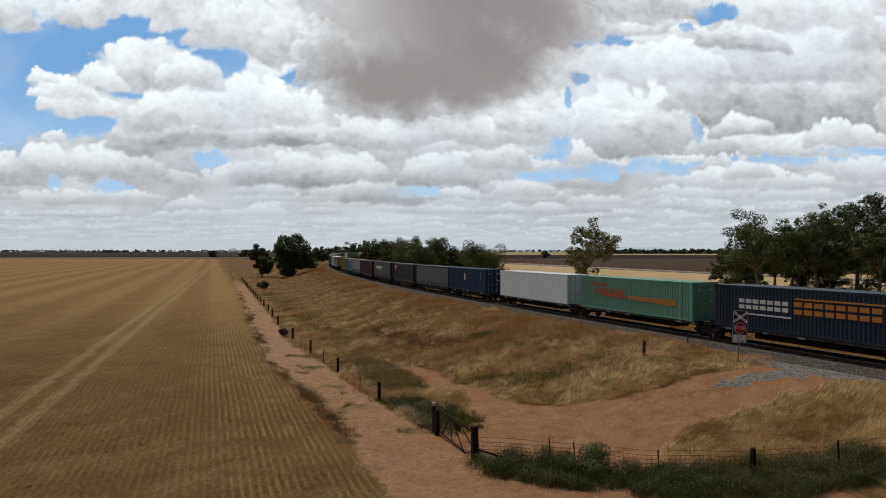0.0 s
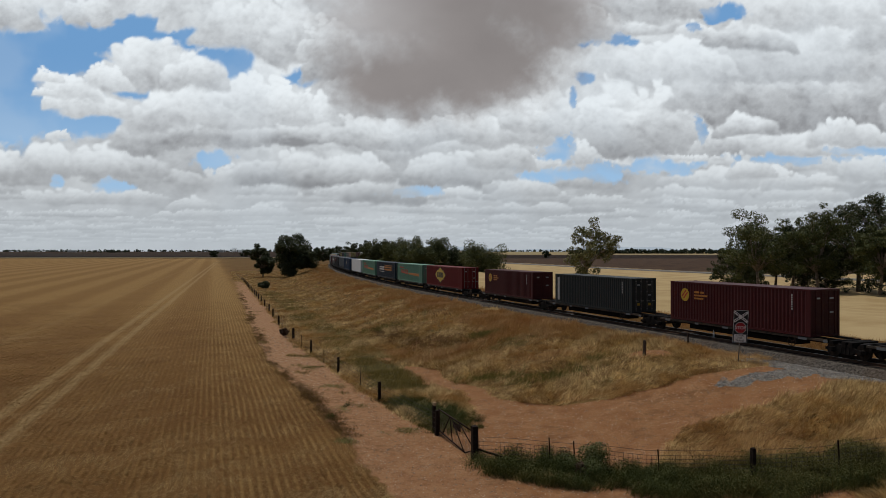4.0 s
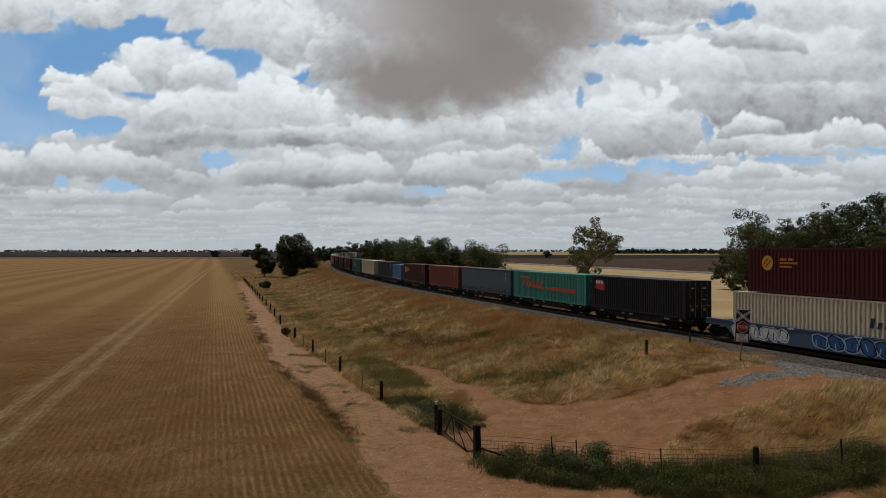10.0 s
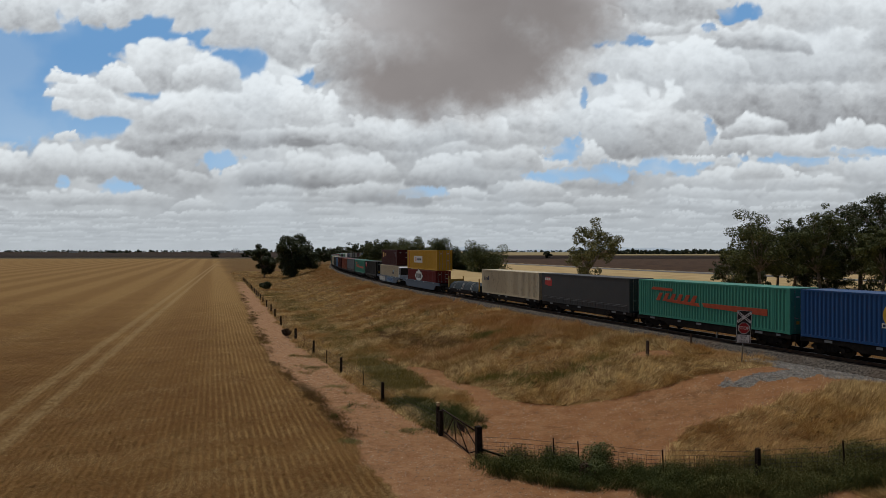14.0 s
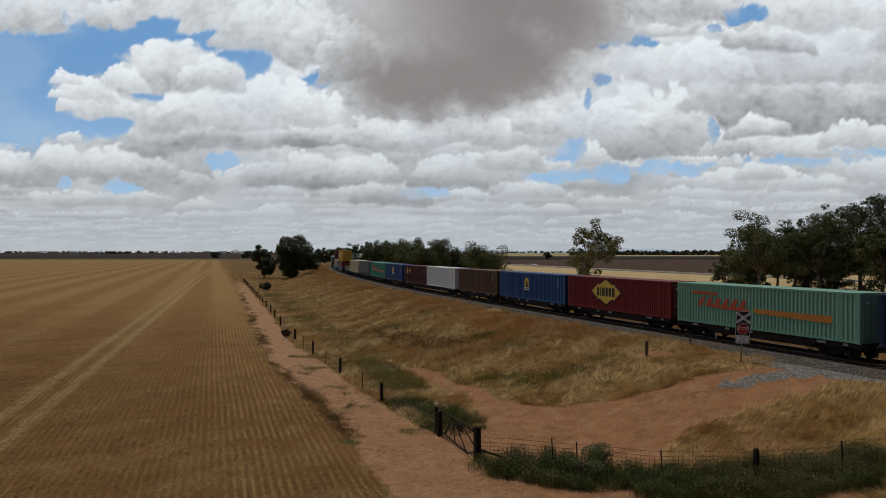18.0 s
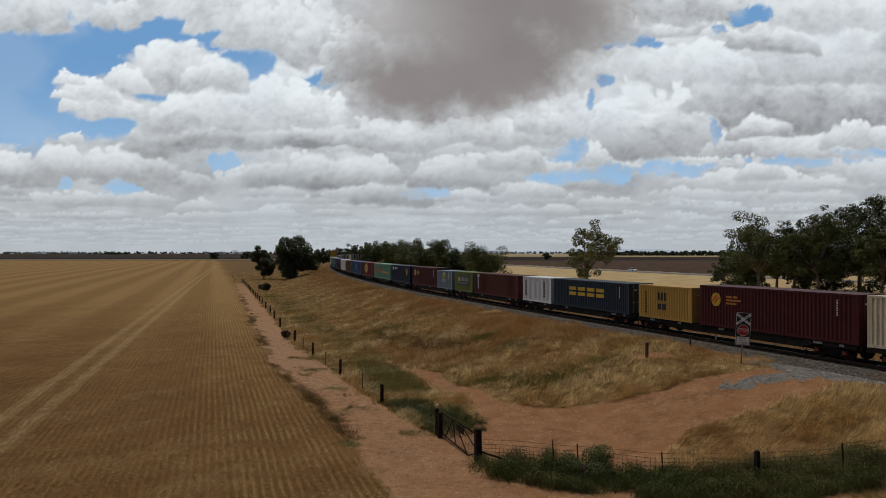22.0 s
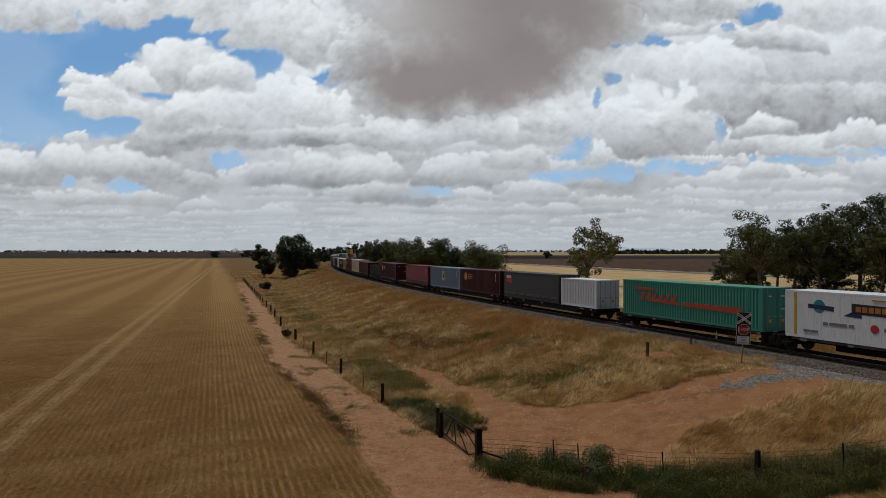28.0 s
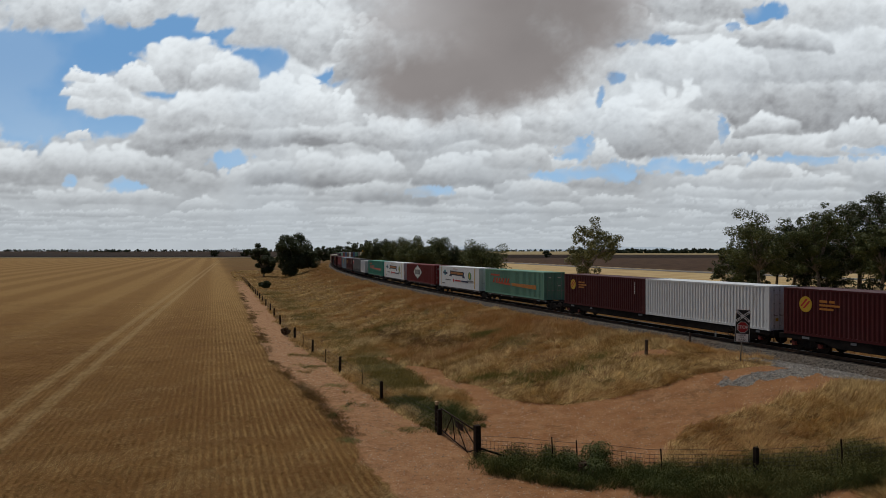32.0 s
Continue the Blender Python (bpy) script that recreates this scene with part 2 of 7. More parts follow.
def segment_distance(x, y, pts):
    """Distance to a polyline."""
    best = np.full(len(x), 1e9)
    for (ax, ay), (bx, by) in zip(pts[:-1], pts[1:]):
        t = np.clip(((x - ax) * (bx - ax) + (y - ay) * (by - ay)) / ((bx - ax) ** 2 + (by - ay) ** 2), 0, 1)
        best = np.minimum(best, np.hypot(x - ax - t * (bx - ax), y - ay - t * (by - ay)))
    return best


FENCE = [(15.6, 26.2), (1.6, 30.3), (-0.2, 34.6), (-3.7, 42.1), (-7.7, 51.8), (-15.4, 70.7), (-26.1, 104), (-34.4, 129), (-56.5, 196), (-75, 250)]
ROW_DIR = math.atan2(1.0, -0.336)
ROW_N = (math.sin(ROW_DIR), -math.cos(ROW_DIR))  # across the rows, to the right
FIELD_EDGE = -1.85 * ROW_N[0] + 26.4 * ROW_N[1]
HIGHWAY = [(25, 536), (45, 472), (57, 430), (88, 322), (115, 248), (150, 150), (200, 10), (260, -160)]


def edge_bow(y):
    """How far the headland cuts into the field."""
    return np.interp(y, [26, 42, 58, 88, 130, 196], [0, 0.5, 2.0, 1.8, 1.2, 0])


def zones(x, y):
    """How far each kind of ground covers a place: dirt, green, gravel, stubble, straw, plough."""
    x, y = np.ravel(x), np.ravel(y)
    d, s = track_offset(x, y)
    wob = soft_noise(x, y, 0.9, 11)
    u = x * ROW_N[0] + y * ROW_N[1]
    left = FIELD_EDGE - edge_bow(y) - u + 0.25 * soft_noise(x, y, 1.6, 2)
    stubble = smooth(left / 0.5 + 0.5)
    fence = np.interp(y, [p[1] for p in FENCE], [p[0] for p in FENCE])
    lane = smooth(-left / 0.5 + 0.5) * smooth((fence - x) / 0.8 + 0.2 + 0.3 * wob) * (y > 30) * smooth((212 - y) / 20)
    apron = smooth(-left / 0.5 + 0.5) * (y <= 30.5) * smooth((12.0 - segment_distance(x, y, [(-1, 33), (4.0, 22), (6.5, 12)]) + 0.5 * wob) / 1.0) * smooth((30.5 - 0.29 * (x - 1.6) - y) / 0.6)
    top = np.interp(x, [1.5, 4.1, 7.0, 10.2, 12.7, 15.5, 18.0, 21.0, 27.0], [44.5, 42.0, 39.6, 39.1, 39.2, 39.4, 40.0, 41.7, 45.0])
    low = np.interp(x, [1.5, 9.4, 10.2, 11.0, 11.5, 13.3, 15.7, 18.2, 19.6, 21.0, 24.5], [30.4, 28.6, 30.2, 31.4, 32.6, 33.2, 33.6, 33.6, 34.2, 35.2, 37.2])
    road = smooth((top - y) / 0.9 + 0.3 + 0.35 * wob) * smooth((y - low) / 0.8 + 0.3 + 0.35 * wob) * smooth((x - 1.2) / 1.0) * smooth((25.5 - x) / 2)
    road = np.maximum(road, smooth((1.4 - segment_distance(x, y, [(2.8, 40.5), (1.0, 47), (-1.9, 53), (-4.5, 58)]) + 0.8 * wob) / 1.3))
    gate = smooth((2.6 - segment_distance(x, y, [(2.5, 34.5), (-1.5, 31)]) + 0.4 * wob) / 1.0)
    bare = 0.7 * smooth((1.0 - np.hypot((x - 14.0) / 2.4, (y - 46) / 1.6) + 0.3 * wob) / 0.5)
    fine = soft_noise(x, y, 3.1, 27)
    scrub = 0.8 * smooth((2.1 - segment_distance(x, y, [(-7.5, 77), (-4.0, 68.5), (-1.1, 63.0), (2.6, 60.2)]) + 0.9 * wob + 0.7 * fine) / 1.6)
    dirt = np.clip(np.maximum.reduce([lane, apron, road, gate, bare, 0.62 * scrub]), 0, 1) * (d > 1.0)
    green = smooth((2.05 - segment_distance(x, y, [(15.5, 25.7), (8, 27.1), (5.5, 27.9), (2.9, 29.2)]) + 0.5 * wob + 0.45 * fine) / 1.1)
    green = np.maximum(green, 0.62 * smooth((0.9 - segment_distance(x, y, [(16, 24.6), (8, 26.2), (4.6, 27.4)]) + 0.7 * wob + 0.7 * fine) / 0.9))
    rank = green.copy()
    weeds = 0.95 * smooth((2.0 - segment_distance(x, y, [(0.9, 36.4), (-0.4, 39.0), (-2.0, 42.0)]) + 0.4 * wob + 0.4 * fine) / 1.0)
    green = np.maximum(green, 0.8 * smooth((2.9 - segment_distance(x, y, [(-2.8, 47), (-3.5, 50), (-6.5, 60), (-10.0, 70), (-17, 90), (-27, 120), (-38, 150)]) + 0.45 * wob + 0.4 * fine) / 1.6) * (0.72 + 0.28 * smooth((66 - y) / 12)))
    green = np.maximum(green, 0.4 * smooth((wob * soft_noise(x, y, 0.35, 9) + 0.25 * fine - 0.3) / 0.3) * (d > 3) * (d < 24) * (y > 41))
    green = np.maximum(green, 0.3 * smooth((1.0 - np.hypot((x - 6.0) / 3.4, (y - 45.2) / 1.2) + 0.5 * fine) / 0.8))
    green = np.maximum(green, 0.7 * lane * smooth((soft_noise(x, y, 2.1, 21) - 0.75) / 0.3) * smooth((segment_distance(x, y, FENCE) - 0.8) / 0.8))
    gravel = smooth((2.4 - np.abs(d)) / 0.5) * (np.abs(s) < 900)
    gravel = np.maximum(gravel, smooth((1.5 - segment_distance(x, y, [(25, 40.6), (22.2, 39.2), (18.8, 37.6), (16.4, 36.9)]) + 0.4 * wob + 0.4 * fine) / 1.0))
    gravel = np.maximum(gravel, smooth((4.6 - np.abs(d) + 0.4 * wob + 0.4 * fine) / 1.2) * smooth((7 - s) / 4))
    right = (d < -13) | ((y > 300) & (x > -30))
    across = np.interp(y, [p[1] for p in HIGHWAY][::-1], [p[0] for p in HIGHWAY][::-1])
    straw = np.where(right, 1.0, 0.0)
    plough = np.where((x > across + 12 + 0 * y) & (y > 262), 1.0, 0.0) * smooth((1250 - y) / 10)
    plough = np.maximum(plough, np.where(x < -0.03 * y, 1.0, 0.0) * smooth((y - 860 - 0.05 * x) / 20))
    straw = np.maximum(straw, np.where(x < -0.03 * y, 1.0, 0.0) * smooth((y - 790 - 0.05 * x) / 10))
    return dirt * (1 - 0.6 * rank), np.maximum.reduce([green * (1 - 0.8 * dirt * (1 - lane)), weeds, rank]), gravel, stubble, straw, plough, wob


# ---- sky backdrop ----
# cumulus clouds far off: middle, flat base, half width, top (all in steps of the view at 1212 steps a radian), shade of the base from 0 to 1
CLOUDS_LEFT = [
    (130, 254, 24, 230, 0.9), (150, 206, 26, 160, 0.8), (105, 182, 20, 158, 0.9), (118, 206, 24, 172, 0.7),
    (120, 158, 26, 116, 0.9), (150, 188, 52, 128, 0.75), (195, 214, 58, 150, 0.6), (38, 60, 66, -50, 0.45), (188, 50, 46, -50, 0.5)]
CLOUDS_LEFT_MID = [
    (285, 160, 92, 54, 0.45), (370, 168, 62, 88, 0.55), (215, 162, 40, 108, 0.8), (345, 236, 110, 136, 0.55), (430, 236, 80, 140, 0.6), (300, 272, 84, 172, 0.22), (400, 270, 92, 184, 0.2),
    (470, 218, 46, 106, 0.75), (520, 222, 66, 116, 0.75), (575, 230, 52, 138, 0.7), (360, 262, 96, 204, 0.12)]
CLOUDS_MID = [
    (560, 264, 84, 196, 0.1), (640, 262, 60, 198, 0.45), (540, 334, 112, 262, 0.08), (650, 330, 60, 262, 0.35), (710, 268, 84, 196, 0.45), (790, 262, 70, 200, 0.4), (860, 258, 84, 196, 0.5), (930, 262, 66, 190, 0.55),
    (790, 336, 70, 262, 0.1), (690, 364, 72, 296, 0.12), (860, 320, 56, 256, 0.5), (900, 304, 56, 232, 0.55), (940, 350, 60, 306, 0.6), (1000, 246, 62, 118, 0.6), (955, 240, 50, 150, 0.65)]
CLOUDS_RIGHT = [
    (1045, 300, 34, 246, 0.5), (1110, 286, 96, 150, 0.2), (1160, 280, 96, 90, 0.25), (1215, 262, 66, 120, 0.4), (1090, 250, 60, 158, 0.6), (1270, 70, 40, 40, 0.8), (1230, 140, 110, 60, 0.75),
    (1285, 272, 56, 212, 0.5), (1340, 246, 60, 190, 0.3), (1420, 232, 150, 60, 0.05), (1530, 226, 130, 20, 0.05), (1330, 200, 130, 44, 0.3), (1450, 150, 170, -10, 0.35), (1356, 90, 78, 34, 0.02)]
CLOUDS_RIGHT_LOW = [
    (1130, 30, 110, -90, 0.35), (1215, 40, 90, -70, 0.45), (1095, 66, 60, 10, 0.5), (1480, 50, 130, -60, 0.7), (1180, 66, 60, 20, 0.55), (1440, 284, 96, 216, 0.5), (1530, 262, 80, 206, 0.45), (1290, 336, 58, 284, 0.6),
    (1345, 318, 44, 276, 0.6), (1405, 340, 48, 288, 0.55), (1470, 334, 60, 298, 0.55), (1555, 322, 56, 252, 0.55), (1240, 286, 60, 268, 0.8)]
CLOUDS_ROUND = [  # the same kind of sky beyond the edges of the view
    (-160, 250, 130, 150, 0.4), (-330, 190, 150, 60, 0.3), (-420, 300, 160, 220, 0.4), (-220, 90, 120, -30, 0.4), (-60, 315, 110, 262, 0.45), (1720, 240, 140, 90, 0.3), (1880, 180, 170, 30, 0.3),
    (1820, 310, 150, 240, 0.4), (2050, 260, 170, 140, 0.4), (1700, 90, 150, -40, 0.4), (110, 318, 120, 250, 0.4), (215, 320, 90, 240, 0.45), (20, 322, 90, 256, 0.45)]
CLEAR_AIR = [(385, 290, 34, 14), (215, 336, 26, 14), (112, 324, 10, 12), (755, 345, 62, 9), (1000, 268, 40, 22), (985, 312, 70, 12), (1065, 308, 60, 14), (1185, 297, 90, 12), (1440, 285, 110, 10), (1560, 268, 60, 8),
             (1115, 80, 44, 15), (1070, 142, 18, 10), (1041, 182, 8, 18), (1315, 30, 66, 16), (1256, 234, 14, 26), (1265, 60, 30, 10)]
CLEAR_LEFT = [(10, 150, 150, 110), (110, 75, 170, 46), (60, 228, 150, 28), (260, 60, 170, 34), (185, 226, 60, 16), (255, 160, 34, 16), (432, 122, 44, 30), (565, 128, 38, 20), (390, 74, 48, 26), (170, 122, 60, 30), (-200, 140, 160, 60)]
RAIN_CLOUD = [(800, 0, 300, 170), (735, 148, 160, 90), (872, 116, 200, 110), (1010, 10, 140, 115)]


def lattice_noise(x, y, scale, octaves, seed, rough=0.5):
    """Fractal value noise between 0 and 1 over a grid of columns x and rows y."""
    out, amp, total = np.zeros((len(y), len(x))), 1.0, 0.0
    for k in range(octaves):
        r = np.random.RandomState(seed + k).uniform(size=(256, 256))
        u, v = x / scale * 2 ** k + 7.3 * k + 900, y / scale * 2 ** k + 3.1 * k + 900
        i, j = np.floor(u).astype(int), np.floor(v).astype(int)
        fu, fv = u - i, v - j
        fu, fv = fu * fu * (3 - 2 * fu), fv * fv * (3 - 2 * fv)
        row = lambda jj: r[np.ix_(jj % 256, i % 256)] * (1 - fu) + r[np.ix_(jj % 256, (i + 1) % 256)] * fu
        out += amp * (row(j) * (1 - fv)[:, None] + row(j + 1) * fv[:, None])
        total += amp
        amp *= rough
    return out / total


class Sky:
    """Brightness of cloud over a grid, built up cloud by cloud from the far ones to the near."""

    def __init__(self, x, y):
        self.x, self.y = x, y
        self.cover, self.light = np.zeros((len(y), len(x))), np.full((len(y), len(x)), 0.5)
        self.wx = (lattice_noise(x, y, 54.0, 6, 11, 0.68) - 0.5) * 2.4
        self.wy = (lattice_noise(x, y, 54.0, 6, 31, 0.68) - 0.5) * 2.4
        self.fine = lattice_noise(x, y, 22.0, 5, 51, 0.6)

    def puff(self, cx, cy, r, base, top, dark, keep, squash):
        reach = r * 1.6
        i0, i1 = np.searchsorted(self.x, (cx - reach, cx + reach))
        j0, j1 = np.searchsorted(self.y, (cy - reach * squash, cy + reach * squash))
        if i0 >= i1 or j0 >= j1:
            return
        w = (slice(j0, j1), slice(i0, i1))
        warp = min(0.62, 0.36 + 3.0 / r)
        px, py = self.x[None, i0:i1], self.y[j0:j1, None]
        dx = (px - cx) / r + self.wx[w] * warp
        dy = (py - cy) / (r * squash) + self.wy[w] * warp
        q = dx * dx + dy * dy
        a = smooth((1.0 - q) / 0.7)
        a *= smooth((base + 0.05 * (base - top) - py - 0.16 * (base - top) * self.wx[w]) / (0.16 * (base - top) + 2))
        if keep is not None:
            a = a * keep[w]
        nz = np.sqrt(np.clip(1 - q, 0, 1))
        face = -0.75 * dy - 0.22 * dx + 0.35 * nz
        v = np.clip((base - py) / (base - top), 0, 1)
        light = dark * 0.55 + (1.02 - dark * 0.55) * smooth(v * 1.25) * 0.78 + 0.24 * (face - 0.1) * (0.35 + 0.65 * v) + 0.16 * (self.fine[w] - 0.5)
        self.light[w] = self.light[w] * (1 - a) + light * a
        self.cover[w] = self.cover[w] + a * (1 - self.cover[w])

    def cloud(self, cx, base, half, top, dark, seed, keep=None, squash=0.9):
        """A heap of puffs, large ones in the body and small ones along the crown."""
        r = np.random.RandomState(seed)
        h = base - top
        lump = [r.uniform(0.68, 1.0) for _ in range(7)]
        for count, lo, hi, grain in ((15, 0.0, 0.8, 0.44), (28, 0.1, 0.95, 0.25), (44, 0.3, 0.98, 0.14)):
            u = r.uniform(-0.97, 0.97, count)
            dome = h * np.interp(u, np.linspace(-1, 1, 7), lump) * np.clip(1 - np.abs(u) ** 2.4, 0, 1) ** 0.6
            v = r.uniform(lo, hi, count)
            size = np.minimum(h, half * 0.9) * grain * r.uniform(0.7, 1.3, count)
            for k in np.argsort(-v):
                rr = max(size[k], 2.5)
                self.puff(cx + u[k] * max(half - rr * 0.6, 1), base - max(dome[k] - rr * 0.7, rr * 0.25) * v[k], rr, base, top, dark, keep, squash)


def paint_sky(x, y):
    """Colours of blue air, a cumulus deck that thickens to the horizon, and one rain cloud."""
    s = Sky(x, y)
    Y = np.repeat(y[:, None], len(x), 1)
    X = np.repeat(x[None, :], len(y), 0)
    up = np.clip((445 - Y) / 100, 0, None)
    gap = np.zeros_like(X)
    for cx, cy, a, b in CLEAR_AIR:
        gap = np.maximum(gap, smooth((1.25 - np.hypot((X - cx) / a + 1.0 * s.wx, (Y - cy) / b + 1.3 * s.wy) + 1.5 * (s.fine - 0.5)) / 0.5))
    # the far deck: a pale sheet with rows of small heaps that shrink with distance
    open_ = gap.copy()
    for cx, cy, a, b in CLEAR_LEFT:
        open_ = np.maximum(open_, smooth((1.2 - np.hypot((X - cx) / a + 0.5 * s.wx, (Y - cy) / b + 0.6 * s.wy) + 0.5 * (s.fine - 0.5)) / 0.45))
    s.cover, s.light = 1 - open_, 0.34 + 0.9 * (lattice_noise(x, y * 1.9, 90.0, 6, 71, 0.6) - 0.42) + 0.12 * smooth((250 - Y) / 120)
    r = np.random.RandomState(5)
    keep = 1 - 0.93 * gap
    e = 14.0
    while e < 190:
        n = int(2900 / (e * 1.15)) + 1
        for cx in np.linspace(-650, 2250, n):
            ee = e * r.uniform(0.85, 1.2)
            half = ee * r.uniform(0.45, 1.05) + 8
            if r.uniform() < 0.82 and not (ee > 120 and cx < 480):
                s.cloud(cx + r.uniform(-1, 1) * e, 445 - ee, half, 445 - ee - (4 + 0.36 * ee) * r.uniform(0.6, 1.15), r.uniform(0.3, 0.75), int(r.randint(1 << 30)), keep, 0.72)
        e *= 1.22
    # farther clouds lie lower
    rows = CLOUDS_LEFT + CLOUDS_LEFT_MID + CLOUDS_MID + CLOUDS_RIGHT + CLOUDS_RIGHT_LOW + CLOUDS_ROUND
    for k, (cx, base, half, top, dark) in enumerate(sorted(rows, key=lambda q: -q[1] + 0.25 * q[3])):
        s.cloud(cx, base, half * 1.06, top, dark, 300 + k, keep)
    # the lit shoulder of the rain cloud, then its dark underside
    for k, (cx, base, half, top, dark) in enumerate([(400, 62, 96, -70, 0.75), (340, 30, 70, -80, 0.85), (470, 100, 100, -60, 0.5), (540, 112, 80, -40, 0.35), (610, 150, 60, 0, 0.2), (1050, 100, 70, -60, 0.3)]):
        s.cloud(cx, base, half, top, dark, 900 + k)
    # the wind drags every outline a little
    bx, by = lattice_noise(x, y, 90.0, 3, 131) - 0.5, lattice_noise(x, y, 90.0, 3, 141) - 0.5
    calm = smooth((up - 0.5) / 2.0)
    sx, sy = X + 44 * bx * calm, Y + 40 * by * calm
    i = np.clip(np.searchsorted(x, sx) - 1, 0, len(x) - 2)
    j = np.clip(np.searchsorted(y, sy) - 1, 0, len(y) - 2)
    fu, fv = np.clip((sx - x[i]) / (x[i + 1] - x[i]), 0, 1), np.clip((sy - y[j]) / (y[j + 1] - y[j]), 0, 1)
    light, cover = [(1 - fv) * ((1 - fu) * q[j, i] + fu * q[j, i + 1]) + fv * ((1 - fu) * q[j + 1, i] + fu * q[j + 1, i + 1]) for q in (s.light, s.cover)]
    heaps = 1 - np.abs(2 * lattice_noise(x, y * 1.25, 58.0, 6, 151, 0.6) - 1)
    lumps = 1 - np.abs(2 * lattice_noise(x, y * 1.2, 21.0, 4, 161, 0.6) - 1)
    light = light + (0.36 * (heaps - 0.78) + 0.2 * (lumps - 0.78)) * (0.3 + 0.7 * calm)
    light = 1 - (1 - np.clip(light, 0, 1)) ** 1.25
    near = np.full_like(X, -9.0)
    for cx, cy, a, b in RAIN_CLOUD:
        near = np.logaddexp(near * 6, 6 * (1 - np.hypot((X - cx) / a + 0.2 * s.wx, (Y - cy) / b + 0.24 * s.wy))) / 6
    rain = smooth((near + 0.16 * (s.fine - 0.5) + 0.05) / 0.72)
    mottle = lattice_noise(x, y * 1.5, 130.0, 5, 83)
    up3 = up[:, :, None]
    blue = np.array([0.36, 0.53, 0.72]) + (np.array([0.165, 0.33, 0.57]) - np.array([0.36, 0.53, 0.72])) * smooth((up3 - 0.6) / 3.0)
    l3 = np.clip(light, 0, 1.05)[:, :, None]
    grey, white = np.array([0.30, 0.293, 0.298]), np.array([0.86, 0.865, 0.865])
    cloud = grey + (white - grey) * l3
    cloud = cloud * (0.80 + 0.20 * smooth((up3 - 0.6) / 2.2))
    col = blue + (cloud - blue) * np.clip(cover, 0, 1)[:, :, None]
    veil = 0.16 * smooth((lattice_noise(x, y * 1.3, 150.0, 5, 93) - 0.45) / 0.25)[:, :, None]
    col = col + (np.array([0.62, 0.66, 0.70]) - col) * veil
    core = np.array([0.285, 0.248, 0.235]) + np.array([0.17, 0.172, 0.174]) * (smooth((115 - Y + 190 * (mottle - 0.5)) / 120) * smooth(np.maximum((860 - X) / 240, (X - 980) / 120)))[:, :, None]
    core = core * (0.93 + 0.2 * (mottle[:, :, None] - 0.35))
    col = col + (core - col) * rain[:, :, None]
    haze = 0.72 * smooth((1.35 - up3) / 1.35)
    col = col + (np.array([0.49, 0.51, 0.53]) - col) * haze
    return col * np.array([0.94, 0.995, 1.035])


def backdrop_mesh():
    """The sky as a shell: a deck of cloud is nearer overhead than over the horizon."""
    x = np.concatenate([np.linspace(-800, -112, 26), np.arange(-100, 1690, 2.3), np.linspace(1702, 2400, 26)])
    y = np.concatenate([np.linspace(-300, -70, 12), np.arange(-60, 450, 2.3), [455, 470]])
    tan_x, tan_up = (x - 784) / 1212, (441 - y) / 1212 + 0.0032
    deep = np.clip(3640 * 0.09 / np.maximum(tan_up, 0.01), 900, 3640)
    co = np.stack([np.outer(deep, tan_x), np.outer(deep, np.ones_like(x)), EYE + np.outer(deep * tan_up, np.ones_like(x))], axis=2)
    nx_, ny_ = len(x), len(y)
    idx = np.arange(nx_ * ny_).reshape(ny_, nx_)
    quads = np.stack([idx[1:, :-1], idx[1:, 1:], idx[:-1, 1:], idx[:-1, :-1]], axis=-1).reshape(-1, 4)
    me = bpy.data.meshes.new("backdrop")
    me.vertices.add(nx_ * ny_)
    me.vertices.foreach_set("co", co.ravel())
    me.loops.add(quads.size)
    me.loops.foreach_set("vertex_index", quads.ravel().astype(np.int32))
    me.polygons.add(len(quads))
    me.polygons.foreach_set("loop_start", np.arange(0, quads.size, 4, dtype=np.int32))
    me.update(calc_edges=True)
    at = me.color_attributes.new("sky_colour", "FLOAT_COLOR", "POINT")
    col = np.concatenate([paint_sky(x, y), np.ones((ny_, nx_, 1))], axis=2)
    at.data.foreach_set("color", col.astype(np.float32).ravel())
    n = Nodes("cloudy_sky")
    a = n.t.nodes.new("ShaderNodeAttribute")
    a.attribute_name = "sky_colour"
    n.t.nodes.remove(n.b)
    em = n.add("ShaderNodeEmission", Color=a.outputs["Color"], Strength=1.0)
    n.link(em.outputs[0], n.t.nodes["Material Output"].inputs[0])
    me.materials.append(n.m)
    return me


backdrop = thing("backdrop", "cloudy blue summer sky with grey-based cumulus", "sky", data=backdrop_mesh(), kind="structure")


